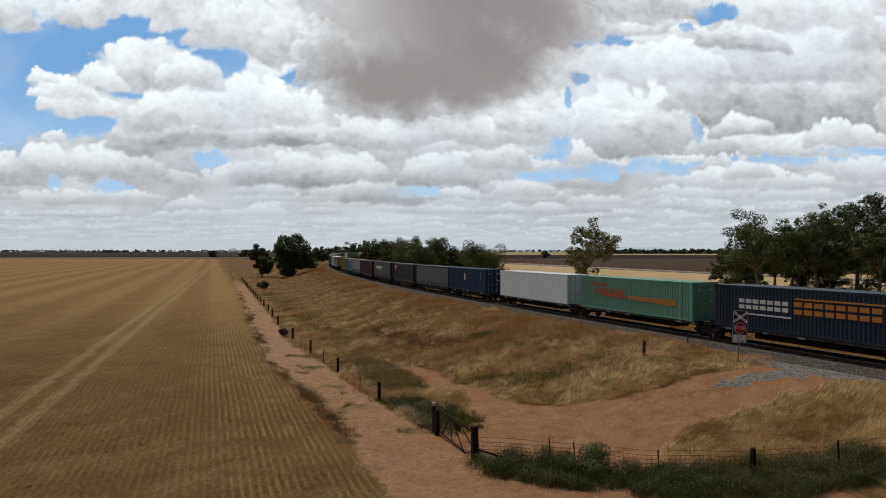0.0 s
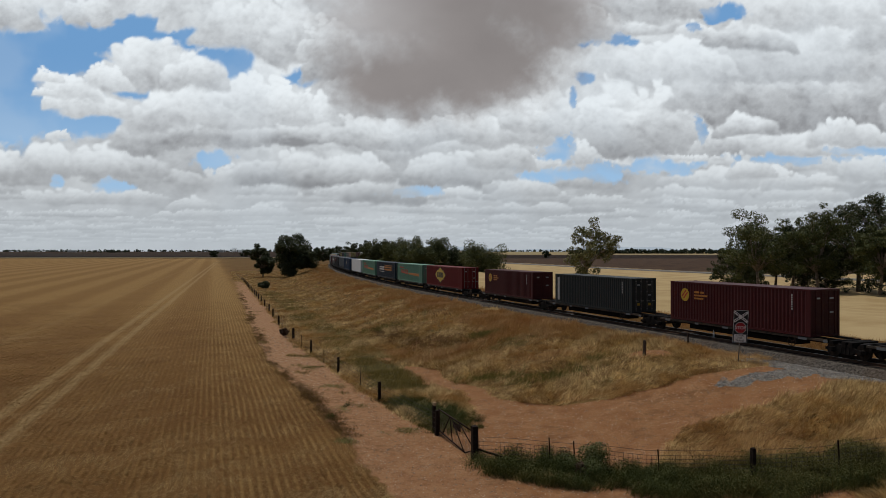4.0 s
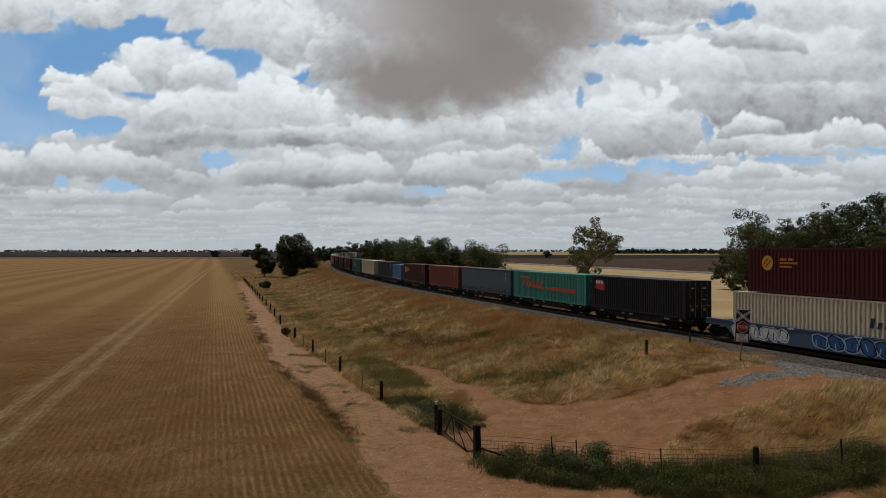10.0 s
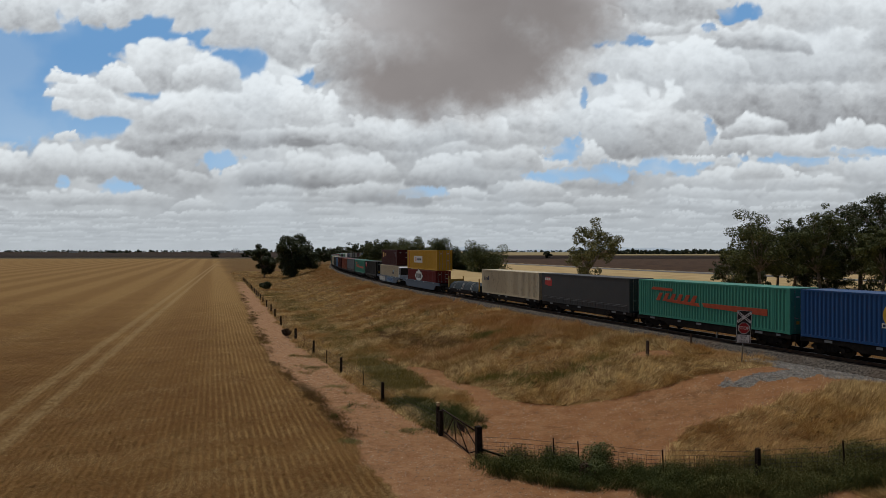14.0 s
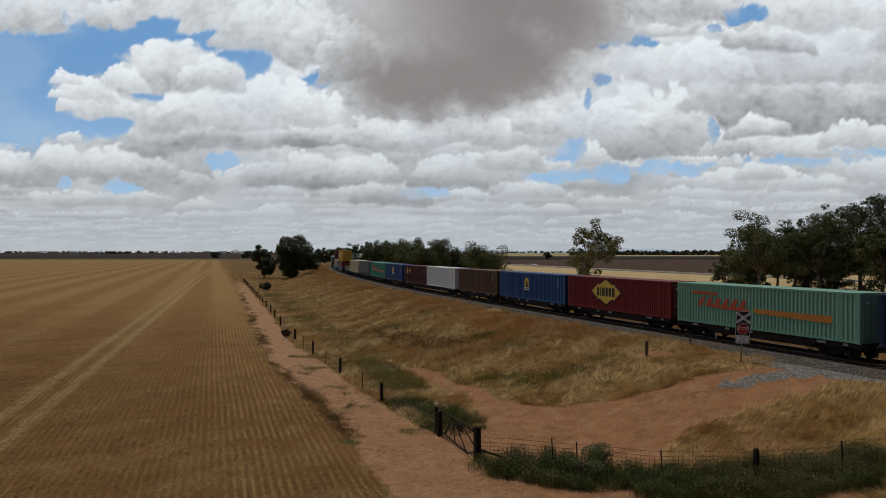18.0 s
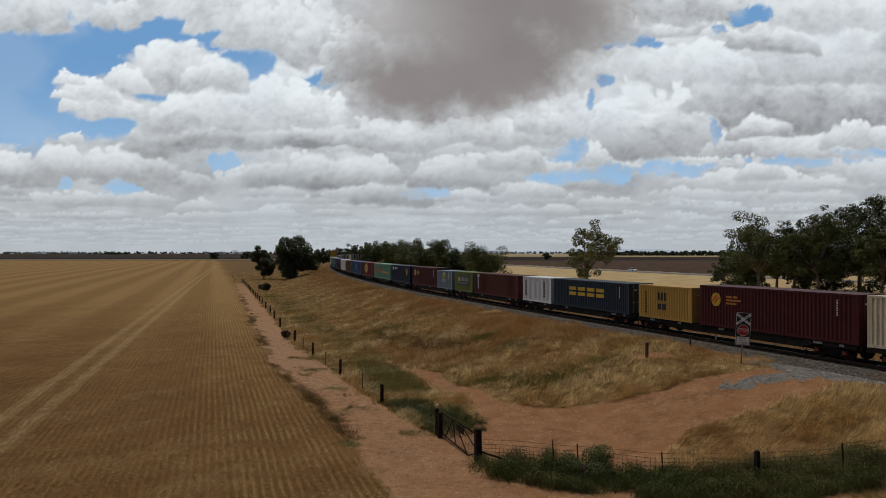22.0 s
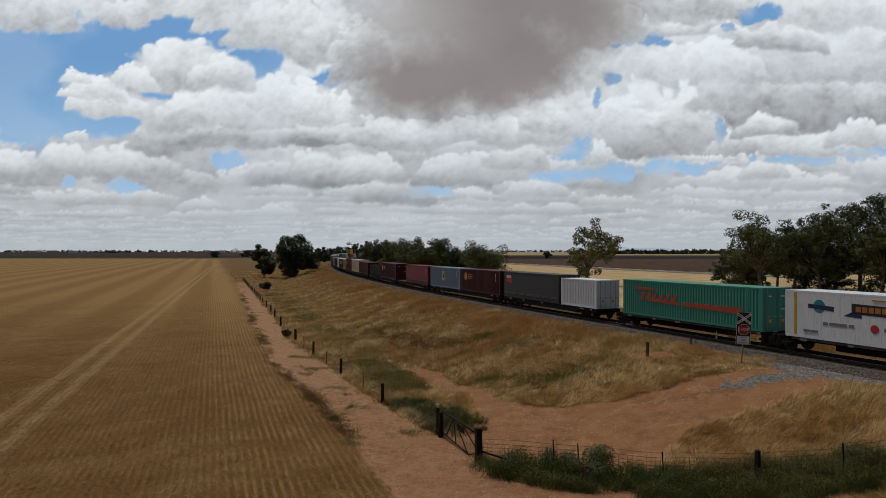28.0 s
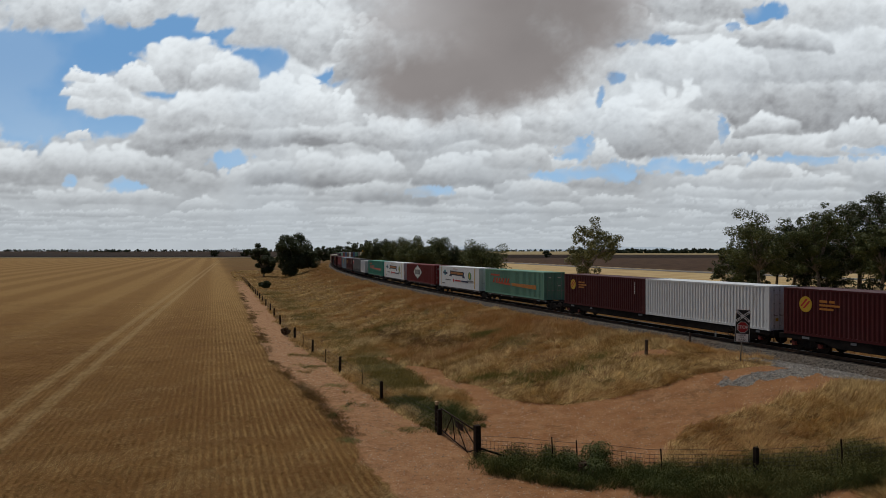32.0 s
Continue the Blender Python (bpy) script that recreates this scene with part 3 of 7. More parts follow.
# ---- ground ----
def ground_material():
    n = Nodes("ground")
    pos = n.add("ShaderNodeNewGeometry").outputs["Position"]
    a = n.add("ShaderNodeSeparateColor", Color=n.add_attr("zone_a"))
    b = n.add("ShaderNodeSeparateColor", Color=n.add_attr("zone_b"))
    dirt, green, gravel = a.outputs
    stub, straw, plough = b.outputs
    n1, n2, n3, n4 = n.noise(0.12, 5, 0.6, pos), n.noise(1.1, 5, 0.65, pos), n.noise(9.0, 4, 0.7, pos), n.noise(45.0, 2, 0.7, pos)
    n5 = n.noise(3.0, 5, 0.75, pos)
    # dry grass ground, its thatch colour darkened for shade between the blades
    gold = n.mix(n.step(n2, 0.35, 0.65), (0.2, 0.125, 0.045), (0.13, 0.075, 0.028))
    gold = n.mix(n.step(n1, 0.42, 0.6, 0.0, 0.6), gold, (0.14, 0.068, 0.025))
    gold = n.mix(n.step(n3, 0.5, 0.72, 0.0, 0.6), gold, (0.06, 0.038, 0.017))
    # stubble rows with chaff
    sp = n.add("ShaderNodeSeparateXYZ", Vector=pos)
    wob = n.noise(0.25, 3, 0.5, pos)
    u = n.math("ADD", n.math("MULTIPLY", sp.outputs[0], ROW_N[0]), n.math("MULTIPLY", sp.outputs[1], ROW_N[1]))
    u = n.math("MULTIPLY_ADD", n.noise(0.05, 2, 0.5, pos), 0.5, u)
    row = n.math("MULTIPLY", n.step(n.math("SINE", n.math("MULTIPLY", u, 2 * math.pi / 0.35)), -0.6, 0.9), n.math("MULTIPLY", n.step(n.noise(0.5, 4, 0.6, pos), 0.35, 0.62, 0.15, 1.0), n.step(u, FIELD_EDGE - 16.0, FIELD_EDGE - 4.0, 0.7, 1.4)))
    row2 = n.math("SINE", n.math("MULTIPLY", u, 2 * math.pi / 11.0))
    stub_f = n.math("ADD", n.math("MULTIPLY", row, 0.105), n.math("ADD", n.math("MULTIPLY", n3, 0.5), n.math("ADD", n.math("MULTIPLY", n4, 0.42), n.math("MULTIPLY", n5, 0.35))))
    soil = n.mix(n.step(n1, 0.35, 0.65), (0.132, 0.061, 0.02), (0.168, 0.084, 0.028))
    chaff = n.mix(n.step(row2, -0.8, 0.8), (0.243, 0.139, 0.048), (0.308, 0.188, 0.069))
    # chaff share grows with distance, painting in the soil hidden at grazing view
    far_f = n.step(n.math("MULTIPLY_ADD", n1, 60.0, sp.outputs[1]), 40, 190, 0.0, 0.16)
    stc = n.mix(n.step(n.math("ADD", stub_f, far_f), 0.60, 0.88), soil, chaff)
    stc = n.mix(n.step(n5, 0.56, 0.72, 0.0, 0.55), stc, (0.075, 0.042, 0.02))
    track = n.math("ADD", sp.outputs[0], n.math("MULTIPLY_ADD", wob, 0.5, n.math("MULTIPLY", sp.outputs[1], 0.305)))
    for c in TRAMLINES:
        away = n.math("ABSOLUTE", n.math("SUBTRACT", track, c))
        stc = n.mix(n.math("MULTIPLY", n.step(away, 0.7, 0.15), n.step(n5, 0.36, 0.6, 0.2, 0.8) if c > -20 else n.step(n5, 0.4, 0.65, 0.0, 0.35)), stc, (0.34, 0.235, 0.11))
    # red dirt with wheel-worn patches
    dc = n.mix(n.step(n2, 0.3, 0.7), (0.235, 0.104, 0.042), (0.325, 0.163, 0.073))
    dc = n.mix(n.step(n5, 0.52, 0.7, 0.0, 0.55), dc, (0.18, 0.092, 0.046))
    dc = n.mix(n.step(n3, 0.5, 0.75, 0.0, 0.7), dc, (0.25, 0.137, 0.074))
    dc = n.mix(n.step(n4, 0.56, 0.66, 0.0, 0.6), dc, (0.19, 0.1, 0.052))
    dc = n.mix(n.step(n4, 0.4, 0.32, 0.0, 0.5), dc, (0.5, 0.37, 0.25))
    dc = n.mix(n.math("MULTIPLY", n.step(n.noise(0.42, 6, 0.72, pos), 0.53, 0.63, 0.0, 0.5), n.step(n5, 0.36, 0.56)), dc, (0.12, 0.066, 0.032))
    dc = n.mix(n.math("MULTIPLY", n.step(n.noise(0.7, 6, 0.75, pos), 0.5, 0.62, 0.0, 0.7), n.step(n3, 0.35, 0.6)), dc, (0.4, 0.222, 0.115))
    dc = n.mix(n.step(n.noise(2.2, 5, 0.8, pos), 0.56, 0.64, 0.0, 0.4), dc, (0.15, 0.072, 0.034))
    worn = n.math("MULTIPLY", n.step(n.math("ABSOLUTE", n.math("SUBTRACT", u, FIELD_EDGE + 0.5)), 5.0, 3.0), n.step(sp.outputs[1], 30, 60, 0.25, 0.75))
    dc = n.mix(n.math("MULTIPLY", worn, n.step(n5, 0.62, 0.42)), dc, (0.43, 0.265, 0.155))
    gr = n.mix(n.step(n2, 0.35, 0.65), (0.05, 0.05, 0.018), (0.11, 0.09, 0.034))
    vor = n.add("ShaderNodeTexVoronoi", Vector=pos, Scale=17.0)
    stone = n.mix(n.add("ShaderNodeSeparateColor", Color=vor.outputs["Color"]).outputs[0], (0.07, 0.063, 0.053), (0.36, 0.325, 0.275))
    # straw tone raised to carry the sunlight on that paddock in its colour
    sc = n.mix(n.step(n1, 0.4, 0.62), (0.5, 0.37, 0.19), (0.42, 0.295, 0.14))
    pc = n.mix(n.step(n1, 0.4, 0.6), (0.052, 0.031, 0.02), (0.085, 0.05, 0.03))
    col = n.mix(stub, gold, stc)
    col = n.mix(straw, col, sc)
    col = n.mix(plough, col, pc)
    col = n.mix(green, col, gr)
    col = n.mix(n.step(n.math("MULTIPLY_ADD", n2, 0.3, n.math("SUBTRACT", dirt, 0.15)), 0.3, 0.62), col, dc)
    col = n.mix(n.step(n.math("MULTIPLY_ADD", n3, 0.4, n.math("SUBTRACT", gravel, 0.2)), 0.4, 0.6), col, stone)
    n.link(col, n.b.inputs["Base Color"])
    n.b.inputs["Roughness"].default_value = 0.95
    n.b.inputs["Specular IOR Level"].default_value = 0.05
    h = n.math("ADD", n.math("MULTIPLY", n3, 0.6), n.math("ADD", n.math("MULTIPLY", n.math("MULTIPLY", row, stub), 0.35), n.math("MULTIPLY", n.math("MULTIPLY", vor.outputs["Distance"], gravel), 1.0)))
    n.bump(h, 0.7, 0.09)
    return n.m


def add_attr(self, name):
    a = self.t.nodes.new("ShaderNodeAttribute")
    a.attribute_name = name
    return a.outputs["Color"]


Nodes.add_attr = add_attr
TRAMLINES = [-12.69, -10.81, -22.4]


def spread(lo, hi, fine, growth, centre):
    """Coordinates that are close together round the centre and widen outwards."""
    out = [centre]
    st = fine
    while out[-1] < hi:
        out.append(out[-1] + st)
        if out[-1] > centre + 30:
            st *= growth
    neg = [centre]
    st = fine
    while neg[-1] > lo:
        neg.append(neg[-1] - st)
        if neg[-1] < centre - 30:
            st *= growth
    return np.array(neg[:0:-1] + out)


gx, gy = spread(-5200, 5200, 0.42, 1.037, 2.0), spread(-1500, 3640, 0.46, 1.032, 42.0)
GX, GY = np.meshgrid(gx, gy)
fx, fy = GX.ravel(), GY.ravel()
fz = ground_z(fx, fy)
nx, ny = len(gx), len(gy)
idx = np.arange(nx * ny).reshape(ny, nx)
quads = np.stack([idx[:-1, :-1], idx[:-1, 1:], idx[1:, 1:], idx[1:, :-1]], axis=-1).reshape(-1, 4)
me = bpy.data.meshes.new("ground")
me.vertices.add(nx * ny)
me.vertices.foreach_set("co", np.stack([fx, fy, fz], axis=1).ravel())
me.loops.add(quads.size)
me.loops.foreach_set("vertex_index", quads.ravel().astype(np.int32))
me.polygons.add(len(quads))
me.polygons.foreach_set("loop_start", np.arange(0, quads.size, 4, dtype=np.int32))
me.polygons.foreach_set("use_smooth", np.ones(len(quads), dtype=bool))
me.update(calc_edges=True)
dirt, green, gravel, stubble, straw, plough, wob = zones(fx, fy)
one = np.ones_like(dirt)
for name, cols in (("zone_a", (dirt, green, gravel, one)), ("zone_b", (stubble * (straw < 0.5), straw, plough, one))):
    at = me.color_attributes.new(name, "FLOAT_COLOR", "POINT")
    at.data.foreach_set("color", np.stack(cols, axis=1).astype(np.float32).ravel())
me.materials.append(ground_material())
thing("ground", "stubble field, red dirt lanes and dry grass plain", "ground", data=me, kind="structure")


# ---- the railway ----
def sweep(name, profile, s0, s1, step, material, z_of=rail_z):
    """A profile of (side, height above the rail) drawn along the track."""
    ss = np.arange(s0, s1 + 0.01, step)
    g = Geo()
    m = len(profile)
    for s in ss:
        for side, up in profile:
            g.v.append(tuple(float(c) for c in on_track(s, side, up)))
    for i in range(len(ss) - 1):
        for j in range(m):
            k = (j + 1) % m
            g.f.append((i * m + j, i * m + k, (i + 1) * m + k, (i + 1) * m + j))
    g.f.append(tuple(range(m)))
    g.f.append(tuple((len(ss) - 1) * m + j for j in reversed(range(m))))
    return g.mesh(name, material)


def ballast_material(name, dark, light):
    n = Nodes(name)
    pos = n.add("ShaderNodeNewGeometry").outputs["Position"]
    vor = n.add("ShaderNodeTexVoronoi", Vector=pos, Scale=13.0)
    c = n.add("ShaderNodeSeparateColor", Color=vor.outputs["Color"]).outputs[0]
    col = n.mix(c, dark, light)
    col = n.mix(n.step(n.noise(0.4, 4, 0.6, pos), 0.45, 0.7, 0.0, 0.35), col, (0.12, 0.08, 0.052))
    n.link(col, n.b.inputs["Base Color"])
    n.b.inputs["Roughness"].default_value = 0.9
    n.b.inputs["Specular IOR Level"].default_value = 0.08
    n.bump(vor.outputs["Distance"], 0.9, 0.05)
    return n.m


railway = thing("railway_track", "ballasted single track on a low bank", "railway", kind="structure")
# oil stain deepened in colour to stand for the shade under the train
part("ballast", sweep("ballast", [(1.3, -0.66), (1.3, -0.19), (-1.3, -0.19), (-1.3, -0.66)], -830, 1340, 5, ballast_material("oily_shaded_ballast", (0.008, 0.007, 0.0065), (0.034, 0.029, 0.025))), railway, "oily stone between the rails, coloured dark for train shade")
for side in (1, -1):
    part("ballast_shoulder", sweep("ballast_shoulder", [(side * 2.05, -0.68), (side * 1.6, -0.24), (side * 1.303, -0.2), (side * 1.303, -0.68)][::side], -830, 1340, 5,
                                   ballast_material("shoulder_stone", (0.035, 0.03, 0.026), (0.17, 0.148, 0.125))), railway, "pale crushed stone shoulder")
RAIL = [(-0.07, -0.17), (-0.01, -0.15), (-0.035, -0.04), (-0.035, -0.004), (0.035, -0.004), (0.035, -0.04), (0.01, -0.15), (0.07, -0.17)]
for side in (0.755, -0.755):
    rail = part("rail", sweep("rail", [(side + a, b) for a, b in RAIL], -830, 1340, 5, RUST), railway)
    part("rail_head", sweep("rail_head", [(side - 0.032, -0.006), (side - 0.032, 0.0), (side + 0.032, 0.0), (side + 0.032, -0.006)], -830, 1340, 5, STEEL_BRIGHT), rail)
g = Geo()
g.box(-1.25, 1.25, -0.12, 0.12, -0.42, -0.172, 0.03)
sleeper_me = g.mesh("sleeper", CONCRETE)


def place(s, half=0.0, up=0.0, side=0.0):
    """A pose on the track that looks along it; half: half the distance between what carries it."""
    a, b = on_track(s - max(half, 0.5), side, up), on_track(s + max(half, 0.5), side, up)
    a, b = Vector([float(c) for c in a]), Vector([float(c) for c in b])
    d = b - a
    return Matrix.Translation((a + b) / 2) @ Euler((math.atan2(d.z, math.hypot(d.x, d.y)), 0, math.atan2(-d.x, d.y))).to_matrix().to_4x4()


for i in range(240):
    part("sleeper", sleeper_me, railway, at=place(-28 + i * 0.66))


# ---- rolling stock ----
SPEED = 23.613
moving = []  # thing, place along the track at the start, half base, height above the rail


def corrugated(length, height, far):
    """One corrugated wall between its rails, on the near (-x) or the far side."""
    g = Geo()
    W, dpt, z0, z1 = 1.219, 0.036, 0.16, height - 0.11
    pitch = 0.278
    n = int((length - 0.34) / pitch)
    y = -n * pitch / 2
    pts = []
    for i in range(n):
        pts += [(y, 0), (y + 0.075, 0), (y + 0.139, dpt), (y + 0.214, dpt)]
        y += pitch
    pts += [(y, 0), (length / 2 - 0.1, 0)]
    pts = [(-length / 2 + 0.1, 0)] + pts
    sg = 1 if far else -1
    k = len(pts)
    g.v = [(sg * (W - 0.004 - d), p, z) for z in (z0, z1) for p, d in pts]
    g.f = [(i, i + 1, k + i + 1, k + i) if far else (i + 1, i, k + i, k + i + 1) for i in range(k - 1)]
    return g.mesh("side_wall")


cache = {}


def cached(key, fn):
    if key not in cache:
        cache[key] = fn()
    return cache[key]


def frame_mesh(L, H):
    g = Geo()
    W = 1.219
    for sx in (-1, 1):
        x0, x1 = sorted((sx * W, sx * (W - 0.12)))
        for sy in (-1, 1):
            y0, y1 = sorted((sy * L / 2, sy * (L / 2 - 0.12)))
            g.box(x0, x1, y0, y1, 0.118, H - 0.118)
            a, b = sorted((sx * (W + 0.004), sx * (W - 0.16)))
            c, d = sorted((sy * (L / 2 + 0.004), sy * (L / 2 - 0.178)))
            g.box(a, b, c, d, 0.0, 0.118, 0.012)
            g.box(a, b, c, d, H - 0.118, H, 0.012)
        g.box(x0, x1, -L / 2 + 0.178, L / 2 - 0.178, 0.02, 0.17)
        g.box(min(sx * W, sx * (W - 0.06)), max(sx * W, sx * (W - 0.06)), -L / 2 + 0.178, L / 2 - 0.178, H - 0.115, H - 0.012)
    for sy in (-1, 1):
        y0, y1 = sorted((sy * L / 2, sy * (L / 2 - 0.12)))
        g.box(-W + 0.16, W - 0.16, y0, y1, 0.02, 0.14)
        g.box(-W + 0.16, W - 0.16, y0, y1, H - 0.12, H - 0.01)
    return g.mesh("frame")


def roof_mesh(L, H):
    g = Geo()
    n = int(L / 0.42)
    k = (L - 0.24) / n
    y, pts = -L / 2 + 0.12, []
    for i in range(n):
        pts += [(y, 0), (y + k * 0.3, 0.02), (y + k * 0.7, 0.02)]
        y += k
    pts.append((L / 2 - 0.12, 0))
    m = len(pts)
    g.v = [(x, p, H - 0.035 + d) for x in (-1.16, 1.16) for p, d in pts]
    g.f = [(i, m + i, m + i + 1, i + 1) for i in range(m - 1)]
    g.box(-1.2, 1.2, -L / 2 + 0.1, L / 2 - 0.1, 0.1, 0.15)
    return g.mesh("roof")


def end_mesh(L, H):
    g = Geo()
    y, p = L / 2 - 0.02, 0.2
    n = int(2.2 / 0.275)
    for i in range(n):
        x = -1.1 + i * 0.275
        g.hexa([(x, y - 0.07, 0.14), (x + 0.275, y - 0.07, 0.14), (x + 0.22, y, 0.14), (x + 0.055, y, 0.14),
                (x, y - 0.07, H - 0.12), (x + 0.275, y - 0.07, H - 0.12), (x + 0.22, y, H - 0.12), (x + 0.055, y, H - 0.12)])
    return g.mesh("front_end")


def door_mesh(L, H, sx):
    g = Geo()
    x0, x1 = (0.008, 1.09) if sx > 0 else (-1.09, -0.008)
    y = -L / 2
    g.box(x0, x1, y + 0.03, y + 0.075, 0.145, H - 0.125)
    for i in range(5):
        z0 = 0.24 + i * (H - 0.45) / 5
        g.box(x0 + 0.09, x1 - 0.09, y + 0.012, y + 0.03, z0, z0 + (H - 0.45) / 5 - 0.14)
    return g.mesh("door")


def plate_mesh(L, x, z, w, h):
    g = Geo()
    g.box(x - w / 2, x + w / 2, -L / 2 + 0.005, -L / 2 + 0.015, z, z + h)
    return g.mesh("door_label")


def rod_mesh(L, H, x):
    g = Geo()
    y = -L / 2 + 0.005
    g.tube((x, y, 0.12), (x, y, H - 0.1), 0.017, n=6)
    for z in (0.3, 1.0, 1.7, H - 0.3):
        g.box(x - 0.04, x + 0.04, y - 0.012, y + 0.03, z, z + 0.06)
    g.box(x - 0.02, x + 0.28, y - 0.014, y + 0.01, 0.95, 1.0)
    return g.mesh("lock_rod")


def flat_wall(L, H, far, panels):
    """A smooth wall of upright panels."""
    g = Geo()
    sg = 1 if far else -1
    y = -L / 2 + 0.1
    a, b = sorted((sg * 1.2, sg * 1.12))
    g.box(a, b, y, -y, 0.16, H - 0.115)
    return g.mesh("side_wall")


def marking(parent, L, pieces, name="marking"):
    """Flat markings on the near side: each a material and an outline in metres from the front, upwards."""
    for i, (m, outline) in enumerate(pieces):
        g = Geo()
        g.prism([(L / 2 - u, z) for u, z in outline], -1.2225 - 0.0005 * i, -1.2)
        part(name, g, parent, material=MARK[m])


def bars(x, z, widths, h, gap=0.12, lean=0.0):
    """Upright blocks in a line in place of letters."""
    out = []
    for w in widths:
        out.append([(x, z), (x + w, z), (x + w + lean, z + h), (x + lean, z + h)])
        x += w + gap
    return out


def rect(x0, x1, z0, z1):
    return [(x0, z0), (x1, z0), (x1, z1), (x0, z1)]


def disc(x, z, r, n=16, squash=1.0):
    return [(x + r * squash * math.cos(2 * math.pi * i / n), z + r * math.sin(2 * math.pi * i / n)) for i in range(n)]


def badge(x, z, w, h):
    """The outline of a pointed badge."""
    return [(x + w * a, z + h * b) for a, b in ((-0.5, 0), (-0.36, 0.2), (-0.32, 0.2), (-0.32, 0.3), (-0.2, 0.3), (0, 0.5), (0.2, 0.3), (0.32, 0.3), (0.32, 0.2),
                                              (0.36, 0.2), (0.5, 0), (0.36, -0.2), (0.32, -0.2), (0.32, -0.3), (0.2, -0.3), (0, -0.5), (-0.2, -0.3), (-0.32, -0.3), (-0.32, -0.2), (-0.36, -0.2))]


def numbers(L, H):
    return [("white", rect(L - 1.35 + 0.0, L - 1.27, H - 1.3 + i * 0.14, H - 1.21 + i * 0.14)) for i in range(7)]


def letters(L, x0, x1, z0, z1, n, m, lean=0.25, thick=0.16):
    """Paired plain blocks, one pair for each letter of a long word."""
    k = (x1 - x0) / n
    out = []
    for i in range(n):
        x, w, half = x0 + i * k, k * 0.8, (z1 - z0) * 0.4
        out += [(m, rect(x, x + w, z0, z0 + half)), (m, rect(x, x + w, z1 - half, z1))]
    return out


def logo(key, L, H):
    """Plain shapes in the colours of each container's markings."""
    if key.startswith("freight_stripe"):
        c2 = "orange" if key.endswith("orange") else "orange_red"
        m = [("orange_red", [(1.5, 2.12), (1.75, 2.34), (4.1, 2.28), (3.9, 2.08)])]
        m += [("orange_red", [(x, 1.3), (x + 0.42, 1.29), (x + 0.8, 1.9), (x + 0.42, 1.9)]) for x in (2.1, 2.85, 3.6, 4.35, 5.1, 5.85)]
        m += [("orange_red", [(3.3, 1.26), (6.9, 1.12), (6.75, 1.36), (3.4, 1.46)]), (c2, [(7.3, 1.13), (12.9, 0.98), (12.9, 1.42), (7.1, 1.42)])]
        return m
    if key == "short_word":
        return [("orange_red", [(3.0, 1.75), (3.2, 2.2), (5.0, 2.0), (4.8, 1.7)])] + [("orange_red", q) for q in bars(3.3, 1.15, (0.3,) * 6, 0.62, 0.24, 0.3)]
    if key == "two_word":
        m = letters(L, 2.2, 6.2, 1.35, 2.0, 7, "white", 0.02, 0.13) + letters(L, 6.5, 12.2, 1.3, 2.05, 8, "orange", 0.02, 0.14)
        return m + [("white", rect(2.2, 6.3, 0.98, 1.08)), ("orange", rect(6.6, 12.6, 2.18, 2.28)), ("orange", rect(12.5, 12.62, 1.3, 2.28))]
    if key in ("badge_yellow", "badge_white"):
        c = "yellow" if key == "badge_yellow" else "white"
        z = 1.62
        m = [("black", badge(6.2, z, 4.6, 2.4)), (c, badge(6.2, z, 4.25, 2.16))]
        m += [("black", q) for q in bars(4.88, z - 0.38, (0.34, 0.18, 0.4, 0.34, 0.38, 0.38), 0.74, 0.12)]
        return m
    if key == "ring":
        return [("gold", disc(1.55, H - 0.95, 0.48, 18, 0.9)), ("red", [(1.35, H - 1.2), (1.5, H - 1.2), (1.9, H - 0.75), (1.75, H - 0.75)]),
                ("red", [(1.2, H - 1.05), (1.3, H - 1.1), (1.7, H - 0.65), (1.6, H - 0.6)])] + [("orange", q) for q in bars(2.5, H - 0.78, (0.5, 0.35), 0.14)] + \
               [("orange", q) for q in bars(2.5, H - 1.0, (1.3,), 0.12)] + [("orange", q) for q in bars(2.5, H - 1.22, (0.9,), 0.12)] + numbers(L, H)
    if key == "howl":
        x = L * 0.46
        return [("yellow", disc(x, 1.72, 0.62, 16, 0.8)), ("black", [(x - 0.18, 1.2), (x + 0.3, 1.2), (x + 0.22, 1.75), (x + 0.05, 2.1), (x - 0.12, 1.95)]),
                ("white", rect(x - 0.55, x + 0.55, 1.02, 1.28))] + [("navy", q) for q in bars(x - 0.48, 1.08, (0.14,) * 5, 0.14, 0.06)] + numbers(L, H)
    if key == "cronos":
        return [("white", disc(1.1, H - 0.62, 0.32, 12)), ("white", disc(1.65, H - 0.5, 0.2, 10))] + [("white", q) for q in bars(2.4, H - 0.7, (0.2,) * 6, 0.3, 0.1)] + \
               [("gold", [(9.6, H - 0.55), (10.1, H - 0.5), (10.5, H - 1.5), (10.25, H - 1.75)])] + numbers(L, H)
    if key == "orange_word":
        return letters(L, 2.9, 8.9, 1.15, 1.95, 4, "gold", 0.0, 0.24) + numbers(L, H)
    if key == "panel_green":
        return [("dark_green", rect(0.85, 4.9, 0.85, 2.1)), ("gold", rect(1.15, 1.75, 1.3, 1.9))] + [("grey", q) for q in bars(2.0, 1.35, (0.32,) * 6, 0.5, 0.12)] + \
               [("grey", q) for q in bars(1.2, 1.02, (1.0, 0.8, 0.9), 0.14)]
    if key == "upright_marks":
        return [("black", q) for j in (0.55, 4.5) for i in range(7) for q in [rect(j, j + 0.32, 0.6 + i * 0.24, 0.74 + i * 0.24)]]
